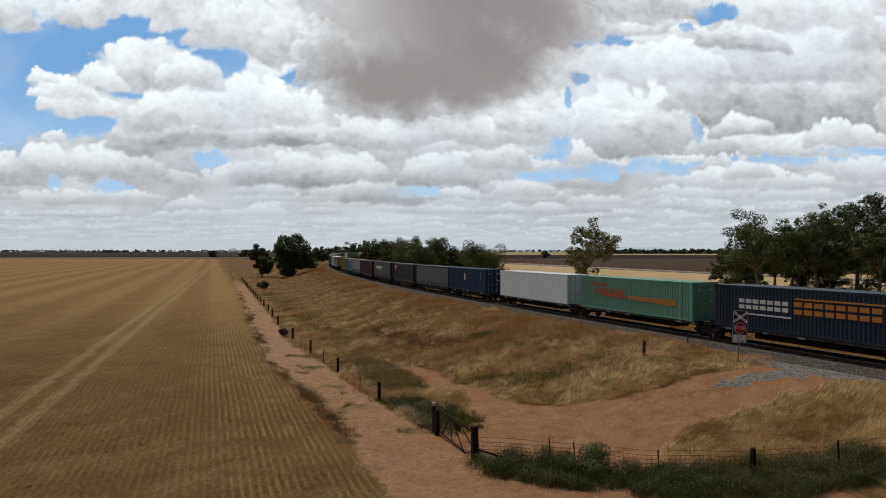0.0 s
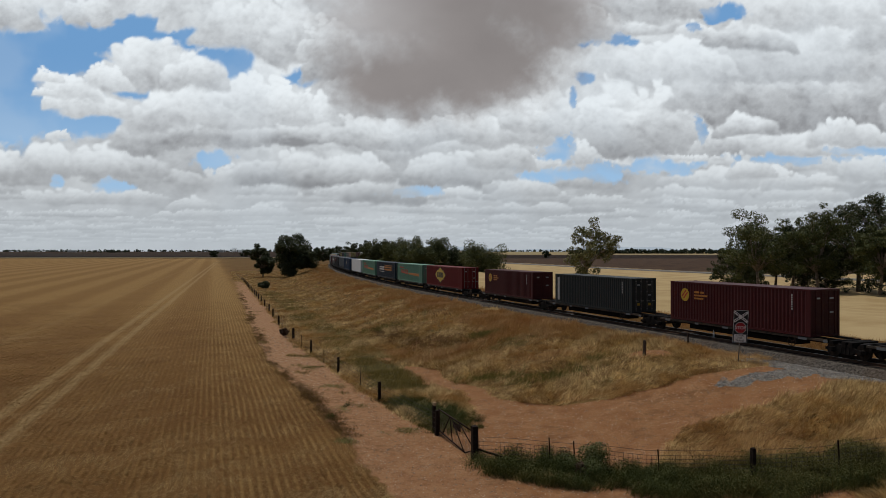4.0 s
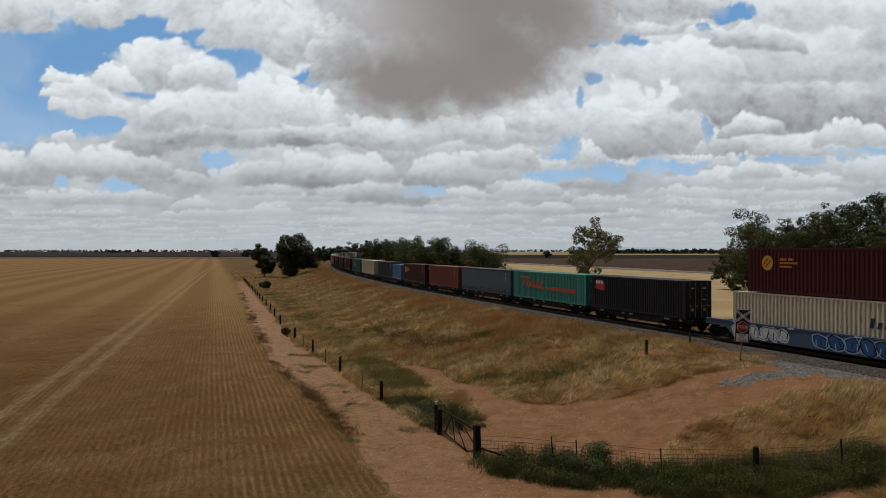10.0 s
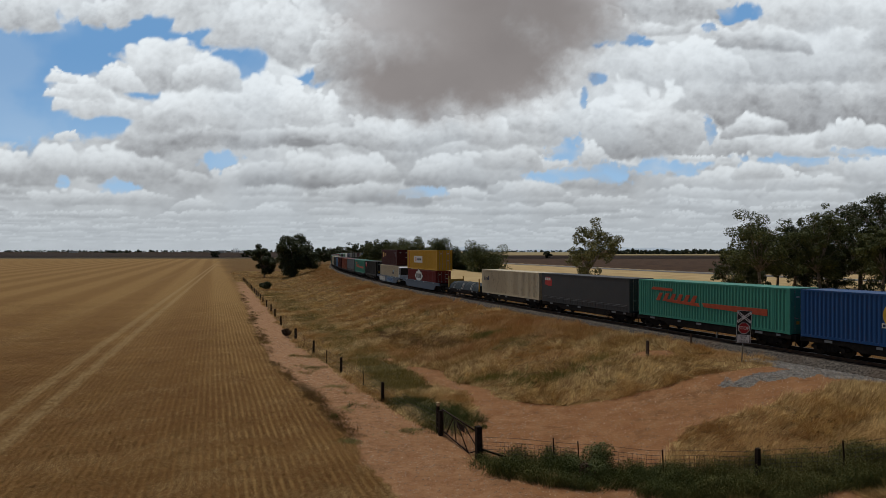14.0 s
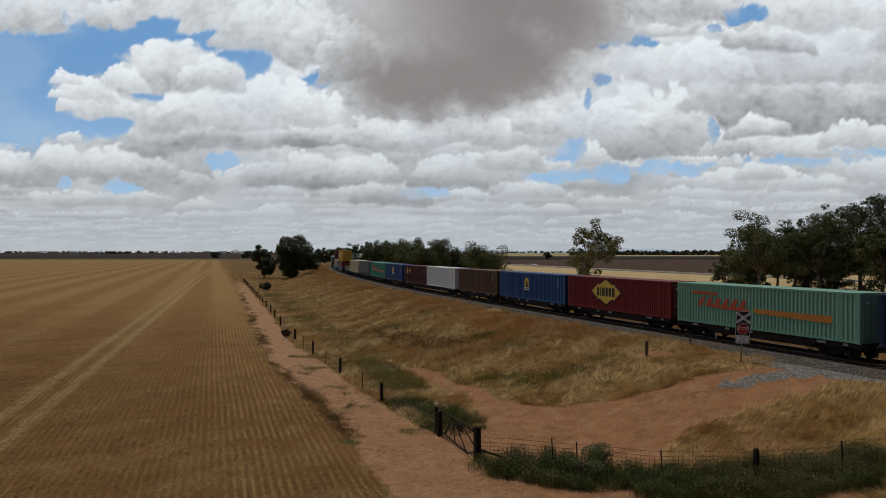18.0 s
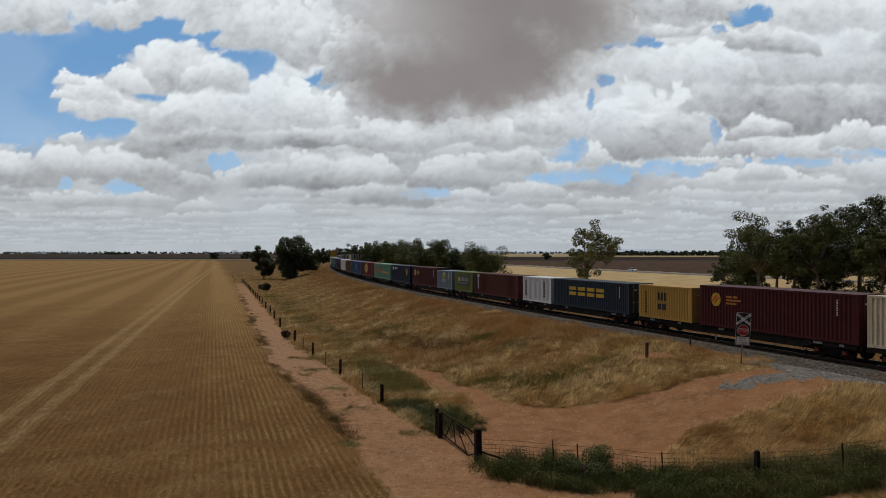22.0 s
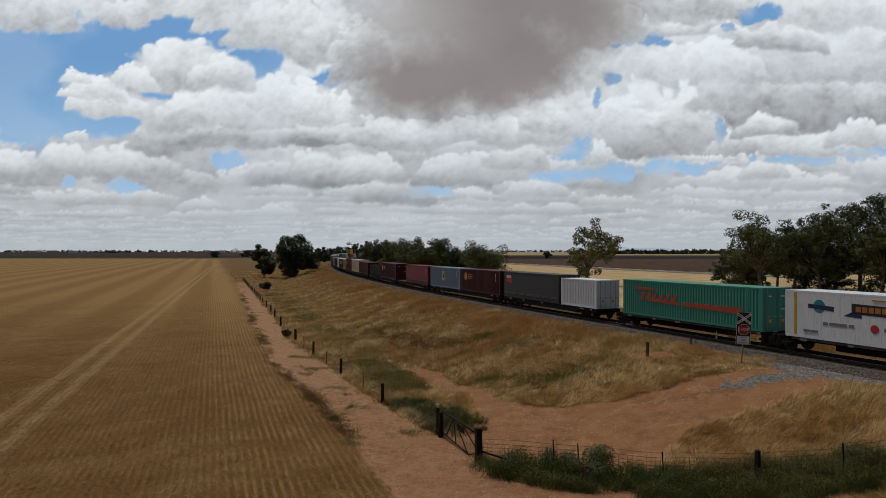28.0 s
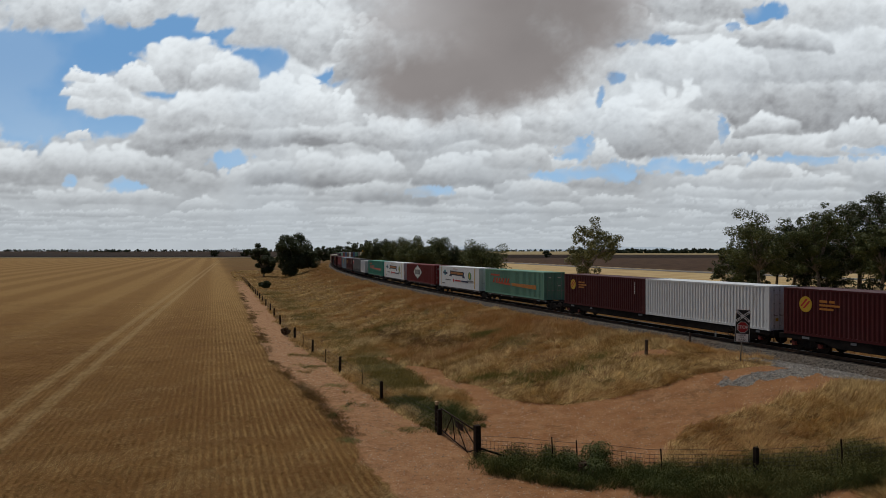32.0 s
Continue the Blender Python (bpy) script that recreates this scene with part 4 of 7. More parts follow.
    if key == "m_word":
        return [("black", q) for q in bars(2.3, 1.45, (0.2, 0.2, 0.2), 0.62, 0.16)] + [("black", q) for q in bars(2.3, 0.75, (0.4, 0.42), 0.45, 0.12)] + \
               [("black", rect(0.75, 0.9, 0.4 + i * 0.22, 0.53 + i * 0.22)) for i in range(8)]
    if key == "red_corner":
        return [("red", [(0.55, H - 1.1), (1.35, H - 1.25), (1.95, H - 1.25), (1.95, H - 0.62), (1.6, H - 0.35), (0.75, H - 0.35)])] + [("white", q) for q in bars(0.62, H - 0.68, (0.3, 0.3, 0.28), 0.26, 0.09)]
    if key == "white_word":
        return [("white", q) for q in bars(2.6, 1.55, (0.4,) * 9, 0.5, 0.14)] + [("red", rect(3.2, 7.4, 1.25, 1.33))]
    if key == "script":
        return [("navy", [(0.7 + i * 0.36, 1.6), (0.92 + i * 0.36, 1.6), (1.0 + i * 0.36, 2.1 if i in (0, 3) else 1.9), (0.78 + i * 0.36, 2.1 if i in (0, 3) else 1.9)]) for i in range(4)]
    if key == "script_late":
        return [("navy", [(9.7 + i * 0.42, 1.35), (9.92 + i * 0.42, 1.35), (10.0 + i * 0.42, 1.9 if i in (0, 3) else 1.7), (9.78 + i * 0.42, 1.9 if i in (0, 3) else 1.7)]) for i in range(4)] + \
               [("pale_blue", disc(10.9, 1.9, 0.22, 10, 1.6))]
    if key == "haulier":
        m = [("gold", rect(0.62, 0.82, 0.17, H - 0.12)), ("gold", rect(L - 1.5, L - 1.28, 0.17, H - 0.12)), ("teal", disc(2.35, 1.98, 0.4, 14)), ("navy", [(1.6, 1.85), (3.3, 1.75), (3.3, 2.02), (1.6, 2.1)]),
             ("navy", [(3.9, 1.55), (4.4, 1.8), (4.4, 2.3), (9.6, 2.15), (9.5, 1.75), (10.0, 1.4), (9.0, 1.42), (9.0, 1.62), (5.0, 1.7), (5.0, 1.5)]), ("black", rect(4.5, 9.3, 1.72, 2.22))]
        m += [("orange", q) for q in bars(4.65, 1.84, (0.3,) * 6, 0.3, 0.08)] + [("orange", q) for q in bars(7.0, 1.82, (0.22,) * 8, 0.28, 0.05)]
        m += [("grey", q) for q in bars(2.6, 0.92, (0.3, 1.1, 0.3), 0.17)] + [("red", disc(5.75, 0.98, 0.24, 12))] + [("red", q) for q in bars(6.3, 0.88, (0.24,) * 7, 0.2, 0.06)]
        m += [("navy", q) for q in bars(8.6, 0.86, (0.22,) * 9, 0.2, 0.06)] + [("green", disc(11.55, 1.75, 0.5, 16, 1.1)), ("yellow", [(11.3, 1.5), (11.7, 1.45), (11.75, 1.9), (11.5, 2.15)])]
        m += [("grey", q) for q in bars(10.7, 1.02, (0.16,) * 10, 0.14, 0.05)] + [("grey", q) for q in bars(1.3, 0.42, (0.2, 0.2, 0.2, 0.2), 0.13, 0.05)] + [("orange", rect(5.6, 7.2, 2.52, 2.58))]
        return m
    if key == "big_panel":
        return [("white", rect(3.85, 8.35, 1.05, 2.1)), ("gold", [(4.2, 1.3), (4.6, 1.2), (4.9, 1.55), (4.6, 1.95), (4.3, 1.95), (4.6, 1.55)]), ("red", [(4.7, 1.25), (5.0, 1.25), (5.3, 1.6), (5.0, 1.95), (4.75, 1.95), (5.0, 1.6)])] + \
               [("black", q) for q in bars(5.7, 1.4, (0.24,) * 7, 0.34, 0.08)] + [("red", rect(1.05, 1.25, 0.17, H - 0.12))]
    if key == "oval":
        return [("white", disc(L * 0.46, 1.72, 0.5, 14, 0.5)), ("gold", disc(L * 0.46, 1.72, 0.3, 12, 0.4))] + numbers(L, H)
    if key == "upright_blue":
        return [("blue", rect(1.0, 1.5, 0.6, 2.1)), ("white", rect(1.0, 1.5, 2.1, 2.4))] + [("white", rect(1.14, 1.36, 0.72 + i * 0.22, 0.86 + i * 0.22)) for i in range(6)]
    if key == "pale_strip":
        return [("white", rect(0.45, 0.62, 0.35, H - 0.3)), ("white", rect(0.72, 0.8, 0.35, H - 0.3))] + numbers(L, H)
    return numbers(L, H)


def container(color, L, H, kind="box", mark="", front=0.0, label="", up=1.0):
    """A freight container; front is where its leading end is along the track at the start."""
    names = {"box": "shipping_container", "reefer": "refrigerated_container", "curtain": "curtain_sided_container"}
    c = thing(names[kind], label, "container", "containers on the train")
    m = PAINT[color]
    part("frame", cached(("frame", L, H), lambda: frame_mesh(L, H)), c, material=m)
    part("roof", cached(("roof", L, H), lambda: roof_mesh(L, H)), c, material=m)
    for far in (False, True):
        if kind == "box" or mark.startswith("script"):
            me = cached(("wall", L, H, far), lambda: corrugated(L, H, far))
        elif kind == "reefer":
            me = cached(("flat", L, H, far), lambda: flat_wall(L, H, far, 12))
        else:
            me = cached(("curtain", L, H, far), lambda: flat_wall(L, H, far, 2))
        wall = part("side_wall" if kind != "curtain" else "side_curtain", me, c, material=m)
        if kind != "box" and not mark.startswith("script"):
            n = 12 if kind == "reefer" else 2
            k = (L - 0.2) / n

            def panel():
                g = Geo()
                a, b = sorted(((1 if far else -1) * 1.214, (1 if far else -1) * 1.15))
                g.box(a, b, 0.006, k - 0.006, 0.165, H - 0.11)
                return g.mesh("panel")

            for i in range(n):
                part("panel", cached(("panel", L, H, n, far), panel), wall, material=m, at=pose(0, -L / 2 + 0.1 + i * k, 0))
    if L > 13.5 and kind == "box":
        for y in (L / 2 - 1.24, -L / 2 + 1.24):
            for x0, x1 in ((-1.223, -1.15), (1.15, 1.223)):
                g = Geo()
                g.box(x0, x1, y - 0.07, y + 0.07, 0.1, H - 0.02)
                part("lifting_post", g, c, material=m)
    if kind == "reefer":
        g = Geo()
        sy = 1 if mark in ("haulier", "script") else -1
        y = sy * L / 2
        for x in (-1.15, 1.15):
            g.bar((x, y, 0.1), (x, y, H - 0.05), 0.1)
            g.bar((x, y - sy * 0.75, H - 0.1), (x, y, H - 0.1), 0.08)
            g.bar((x, y - sy * 0.75, 0.15), (x, y, 0.15), 0.08)
        for z0, z1 in ((0.2, 0.9), (0.9, 1.6), (1.6, 2.4)):
            g.bar((-1.15, y, z0), (-1.15, y - sy * 0.55, z1), 0.05)
        part("cage", g, c, "open steel end cage", material=PAINT["white"])
        g = Geo()
        a, b = sorted((y - sy * 0.06, y - sy * 0.5))
        g.box(-1.0, 1.0, a, b, 0.3, H - 0.25, 0.08)
        unit = part("cooling_unit", g, c, material=PAINT["grey"])
        g = Geo()
        e = y - sy * 0.04
        for i in range(9):
            g.box(-0.75, 0.75, min(e, e - sy * 0.03), max(e, e - sy * 0.03), 1.55 + i * 0.1, 1.6 + i * 0.1)
        part("grille", g, unit, "black louvred grille", material=GRILLE)
    if mark == "script_late":
        y = -L / 2
        g = Geo()
        g.prism([(y - 0.12, 0.1), (y - 0.12, H - 0.1), (y - 0.3, H - 0.1), (y - 0.7, H - 0.3), (y - 0.62, 1.25), (y - 0.7, 1.1), (y - 0.66, 0.1)], -1.16, 1.16)
        box = part("unit_housing", g, c, "rounded white cooling unit housing", material=PAINT["white"])
        g = Geo()
        g.prism([(y - 0.27, 1.35), (y - 0.27, H - 0.28), (y - 0.68, H - 0.4), (y - 0.6, 1.35)], -1.175, -1.15)
        g.prism([(y - 0.6, 1.3), (y - 0.7, H - 0.35), (y - 0.76, H - 0.4), (y - 0.66, 1.3)], -1.0, 1.0)
        for i in range(8):
            g.box(-1.19, -1.17, y - 0.58, y - 0.34, 1.45 + i * 0.12, 1.5 + i * 0.12)
        part("grille", g, box, "black louvred side grille", material=GRILLE)
    part("front_end", cached(("end", L, H), lambda: end_mesh(L, H)), c, material=m)
    for sx in (-1, 1):
        d = part("door", cached(("door", L, H, sx), lambda: door_mesh(L, H, sx)), c, material=m)
        for x in (0.3 * sx, 0.8 * sx):
            part("lock_rod", cached(("rod", L, H, x), lambda: rod_mesh(L, H, x)), d, material=m if color in ("maroon", "navy", "brick") else GALV)
        if kind == "box":
            for z, w, h in ((H - 0.6, 0.34, 0.09), (1.42, 0.3, 0.08)) if sx > 0 else ((H - 0.6, 0.26, 0.09),):
                part("door_label", cached(("label", L, sx, z), lambda: plate_mesh(L, sx * 0.55, z, w, h)), d, "pale stencilled code bar", material=MARK["white"])
            if color in ("black", "white", "teal", "darkgrey"):
                part("hazard_plate", cached(("hazard", L, sx), lambda: plate_mesh(L, sx * 0.55, 0.6, 0.24, 0.2)), d, "small amber warning plate", material=MARK["gold"])
    if kind == "curtain":
        n = int(L / 0.42)
        for i in range(n):
            y = -L / 2 + 0.35 + i * (L - 0.7) / (n - 1)

            def strap():
                g = Geo()
                g.box(-1.232, -1.21, -0.025, 0.025, 0.12, 0.62)
                g.box(-1.24, -1.21, -0.045, 0.045, 0.3, 0.38)
                return g.mesh("strap")

            part("strap", cached("strap", strap), c, material=STRAP, at=pose(0, y, 0))
        g = Geo()
        g.box(-1.235, -1.2, -L / 2 + 0.1, L / 2 - 0.1, H - 0.16, H - 0.02)
        part("curtain_rail", g, c, material=STRAP)
        for z in (0.44, 0.56):
            g = Geo()
            g.box(-1.234, -1.222, -L / 2 + 0.3, L / 2 - 0.3, z, z + 0.022)
            part("lashing_cable", g, c, "thin pale lashing cable", material=MARK["grey"])
    pieces = logo(mark, L, H)
    if pieces:
        marking(c, L, pieces)
    moving.append((c, front - L / 2, L / 2 - 1.6, up))
    return c


def wheel_mesh():
    g = Geo()
    for x in (-0.755, 0.755):
        g.tube((x - 0.06, 0, 0), (x + 0.06, 0, 0), 0.44, n=18)
        sg = 1 if x > 0 else -1
        g.tube((x - sg * 0.06, 0, 0), (x - sg * 0.09, 0, 0), 0.47, n=18)
        g.tube((x, 0, 0), (x + sg * 0.1, 0, 0), 0.2, 0.14, n=10)
    g.tube((-0.9, 0, 0), (0.9, 0, 0), 0.08, n=8)
    return g.mesh("wheelset", STEEL_WHEEL)


def bogie(parent, y, red=False):
    def body():
        g = Geo()
        for x in (-1.0, 1.0):
            g.prism([(-1.25, 0.42), (-1.25, 0.56), (-0.6, 0.62), (-0.45, 0.78), (0.45, 0.78), (0.6, 0.62), (1.25, 0.56), (1.25, 0.42), (0.55, 0.4), (0.4, 0.28), (-0.4, 0.28), (-0.55, 0.4)], x - 0.07, x + 0.07)
            for i in (-0.25, 0, 0.25):
                g.tube((x, i, 0.3), (x, i, 0.62), 0.09, n=8)
        g.box(-1.0, 1.0, -0.2, 0.2, 0.55, 0.8, 0.03)
        g.tube((0, 0, 0.7), (0, 0, 0.9), 0.2, n=10)
        return g.mesh("bogie")

    def box():
        g = Geo()
        g.tube((-1.16, 0, 0), (-1.02, 0, 0), 0.13, n=10)
        g.box(-1.1, -0.95, -0.17, 0.17, -0.12, 0.12)
        return g.mesh("axle_box")

    b = part("bogie", cached("bogie", body), parent, material=STEEL_BLACK, at=pose(0, y, 0))
    for dy in (-0.9, 0.9):
        part("wheelset", cached("wheelset", wheel_mesh), b, at=pose(0, dy, 0.46))
        part("axle_box", cached("axle_box", box), b, material=RED_HUB if red else STEEL_BLACK, at=pose(0, dy, 0.46))


def wagon(front, rear, label, spine=False, first=True, red=False, empty=False):
    """A container wagon between two places along the track."""
    L, mid = front - rear, (front + rear) / 2
    w = thing("container_wagon", label, "wagon", "wagons of the train")
    a, b = L / 2 - 0.3, -L / 2 + 0.3

    def sill():
        g = Geo()
        g.box(-0.22, 0.22, b, a, 0.62, 0.92, 0.02)
        g.box(-0.55, 0.55, b + 3.4, a - 3.4, 0.36, 0.66, 0.02)
        for y in np.linspace(b + 0.6, a - 0.6, max(3, int(L / 3))):
            g.box(-1.15, 1.15, y - 0.12, y + 0.12, 0.78, 0.96, 0.02)
        return g.mesh("centre_sill")

    part("centre_sill", cached(("sill", round(L, 2)), sill), w, material=STEEL_BLACK)
    for sx in (-1, 1):
        def side():
            g = Geo()
            x0, x1 = sorted((sx * 1.2, sx * 1.06))
            if spine:
                g.box(x0, x1, b + 0.9, a - 0.9, 0.84, 0.97)
            else:
                g.prism([(b, 0.72), (b, 0.98), (a, 0.98), (a, 0.72), (a - 2.9, 0.72), (a - 3.6, 0.48), (b + 3.6, 0.48), (b + 2.9, 0.72)], x0, x1)
            return g.mesh("side_sill")

        part("side_sill", cached(("side", round(L, 2), spine, sx), side), w, material=STEEL_TAN if spine else STEEL_BLACK)
    for sy in (-1, 1):
        g = Geo()
        y0, y1 = sorted((sy * (L / 2 - 0.3), sy * (L / 2 - 0.05)))
        g.box(-1.1, 1.1, y0, y1, 0.66, 0.98, 0.03)
        g.bar((0, sy * (L / 2 - 0.2), 0.8), (0, sy * (L / 2 + 0.15), 0.8), 0.26, 0.24)
        g.bar((-1.05, sy * (L / 2 - 0.1), 0.95), (-1.05, sy * (L / 2 - 0.1), 0.3), 0.04)
        part("end_sill", g, w, material=STEEL_BLACK)
    if empty:
        g = Geo()
        for y in np.arange(a - 6.2, a - 0.1, 0.3):
            g.box(-1.1, 1.1, y, y + 0.28, 0.965, 0.985)
        part("deck", g, w, "brown planked deck", material=STEEL_TAN)

    for y, wd in ((a - 2.0, 0.5), (a - 5.0, 0.35), (0.3, 0.5), (b + 2.2, 0.6), (b + 0.8, 0.3)):
        def plate():
            g = Geo()
            g.box(-1.212, -1.195, 0, wd, 0.8, 0.94)
            return g.mesh("label_plate")

        part("label_plate", cached(("plate", wd), plate), w, "pale stencilled plate", material=MARK["grey"], at=pose(0, y, 0))
    g = Geo()
    y = b + 3.2
    for i in range(12):
        t0, t1 = 2 * math.pi * i / 12, 2 * math.pi * (i + 1) / 12
        g.bar((-1.26, y + 0.3 * math.cos(t0), 0.62 + 0.3 * math.sin(t0)), (-1.26, y + 0.3 * math.cos(t1), 0.62 + 0.3 * math.sin(t1)), 0.035)
    for t in (0.5, 2.6, 4.7):
        g.bar((-1.26, y, 0.62), (-1.26, y + 0.3 * math.cos(t), 0.62 + 0.3 * math.sin(t)), 0.03)
    g.bar((-1.05, y, 0.62), (-1.27, y, 0.62), 0.06)
    part("hand_brake", g, w, material=STEEL_WHEEL)
    if spine:
        bogie(w, -L / 2 + 0.1, red)
        if first:
            bogie(w, L / 2 - 1.4, red)
    else:
        bogie(w, a - 1.75, red)
        bogie(w, b + 1.75, red)
    moving.append((w, mid, L / 2 - 1.7, 0.0))
    return w


def layer_two(fill):
    return fill == "white"


def well_wagon(front, rear, graffiti):
    L, mid = front - rear, (front + rear) / 2
    w = thing("well_wagon", "blue steel well wagon" + (" with graffiti on its side" if graffiti else " with plain sides"), "wagon", "wagons of the train")
    h = L / 2
    for sx in (-1, 1):
        g = Geo()
        x0, x1 = sorted((sx * 1.42, sx * 1.3))
        g.prism([(-h + 0.5, 1.0), (-h + 0.5, 1.38), (h - 0.5, 1.38), (h - 0.5, 1.0), (h - 2.3, 0.95), (h - 3.1, 0.28), (-h + 3.1, 0.28), (-h + 2.3, 0.95)], x0, x1)
        x2 = sx * 1.45
        g.box(min(x0, x2), max(x1, x2), -h + 0.5, h - 0.5, 1.3, 1.4, 0.01)
        part("side_wall", g, w, material=PAINT["well_blue"])
    g = Geo()
    g.box(-1.3, 1.3, -h + 3.1, h - 3.1, 0.28, 0.515)
    part("floor", g, w, material=STEEL_BLACK)
    for sy in (-1, 1):
        g = Geo()
        y0, y1 = sorted((sy * (h - 2.35), sy * (h - 0.1)))
        g.box(-1.3, 1.3, y0, y1, 0.95, 1.15, 0.03)
        g.box(-1.3, 1.3, min(sy * (h - 2.45), sy * (h - 2.35)), max(sy * (h - 2.45), sy * (h - 2.35)), 0.4, 1.3)
        g.bar((0, sy * (h - 0.3), 0.82), (0, sy * (h + 0.25), 0.82), 0.26)
        part("end_platform", g, w, material=STEEL_BLACK)
        bogie(w, sy * (h - 1.5))
    for i in range(4):
        g = Geo()
        y = h - 3.2 - i * (L - 6.4) / 3
        g.box(-1.456, -1.44, y - 0.22, y + 0.22, 1.28, 1.36)
        part("label_plate", g, w, material=MARK["white"])
    if graffiti:
        r = random.Random(5)
        k = 0
        for outline, fill, u0, u1, letters_ in (("white", "white", 2.9, 7.4, 6), ("pale_blue", "blue", 9.2, 14.0, 5)):
            wd = (u1 - u0) / letters_
            for layer, (tint, sc) in enumerate(((outline, 1.12), ("black", 0.86 if layer_two(fill) else 0.95), (fill, 0.78))):
                for i in range(letters_):
                    r = random.Random(17 * i + len(fill))
                    u, ln, hh = u0 + wd * (i + 0.5), r.uniform(-0.22, 0.22), r.uniform(0.86, 1.04)
                    q = []
                    for a in range(10):
                        t = 2 * math.pi * a / 10
                        sq = 1.0 / max(abs(math.cos(t)), abs(math.sin(t)))
                        rr = sc * (0.8 + 0.2 * sq) * r.uniform(0.78, 1.12)
                        q.append((u + wd * 0.56 * rr * math.cos(t) + ln * math.sin(t), 0.8 + 0.52 * hh * rr * math.sin(t)))
                    g = Geo()
                    g.prism([(h - a, min(max(b, 0.3 if 3 < a < L - 3 else 0.98), 1.295)) for a, b in q], -1.4212 - 0.0006 * k, -1.41)
                    part("graffiti", g, w, material=MARK[tint])
                    k += 1
            for i in range(letters_ * 3):
                r = random.Random(31 * i + 3)
                u, z, ln = u0 + wd * (i + 0.5) / 3, r.uniform(0.55, 0.95), r.uniform(-0.18, 0.18)
                g = Geo()
                g.prism([(h - u - 0.035, z - 0.2), (h - u + 0.035, z - 0.2), (h - u + 0.035 + ln, z + 0.22), (h - u - 0.035 + ln, z + 0.22)], -1.4212 - 0.0006 * k, -1.41)
                part("graffiti", g, w, material=MARK["black" if i % 2 else "pale_blue"])
            k += 1
    moving.append((w, mid, h - 1.6, 0.0))


def tarp_load(front, L, H, low, up):
    """A sheeted load with slack folds."""
    c = thing("sheeted_load", "long load under a black tarpaulin" if low else "bundled load under a dark roped tarpaulin", "load", "loads under sheets")
    g = Geo()
    n, m = 28, 12
    for i in range(n + 1):
        y = L / 2 - L * i / n
        sag = 0.05 * math.sin(i * 1.9) + 0.04 * math.sin(i * 0.7 + 1)
        if not low:
            hump = H * (0.75 + 0.25 * math.sin(math.pi * min(1, i / n * 1.0)) ** 0.5)
        else:
            hump = H * (1 - 0.06 * math.sin(i * 0.5))
        for j in range(m + 1):
            t = j / m
            e = abs(2 * t - 1)
            x = -1.18 + 2.36 * t
            z = (hump + sag) * (1 - e ** (14 if low else 5)) + 0.02 * math.sin(i * 2.3 + j * 1.7)
            g.v.append((x * (0.94 + 0.06 * e), y, max(z, 0.0) if j not in (0, m) else 0.0))
    for i in range(n):
        for j in range(m):
            k = i * (m + 1) + j
            g.f.append((k, k + m + 1, k + m + 2, k + 1))
    g.f.append(tuple(range(m, -1, -1)))
    g.f.append(tuple(n * (m + 1) + j for j in range(m + 1)))
    part("tarpaulin", g.mesh("tarpaulin", TARP_BLACK if low else TARP, True), c)
    for i in range(3 if not low else 8):
        y = L / 2 - L * (i + 0.7) / (3.4 if not low else 8.5)
        for k in (0, 1) if not low else (0,):
            g = Geo()
            for j in range(m):
                e0, e1 = abs(2 * j / m - 1), abs(2 * (j + 1) / m - 1)
                f = lambda e: H * (0.97 if not low else 1.0) * (1 - e ** (14 if low else 5)) + 0.05
                g.bar((-1.19 + 2.38 * j / m, y + 0.35 * k, f(e0)), (-1.19 + 2.38 * (j + 1) / m, y + 0.35 * k, f(e1)), 0.04)
            part("rope", g, c, material=STRAP_WHITE if not low else STRAP)
    if not low:
        for y in (L / 2 + 0.35, -L / 2 - 0.35):
            for x in (-1.1, 1.1):
                g = Geo()
                g.box(x - 0.06, x + 0.06, y - 0.06, y + 0.06, 0, 1.6, 0.02)
                part("stake", g, c, "amber painted stake", material=PAINT["amber"])
        g = Geo()
        g.box(-1.04, 1.04, L / 2 + 0.32, L / 2 + 0.4, 0.03, 1.2, 0.02)
        part("headboard", g, c, "amber painted steel headboard", material=PAINT["amber"])
    moving.append((c, front - L / 2, L / 2 - 1.6, up))


W40, W48, W20, HC, STD = 12.192, 14.63, 6.058, 2.86, 2.591
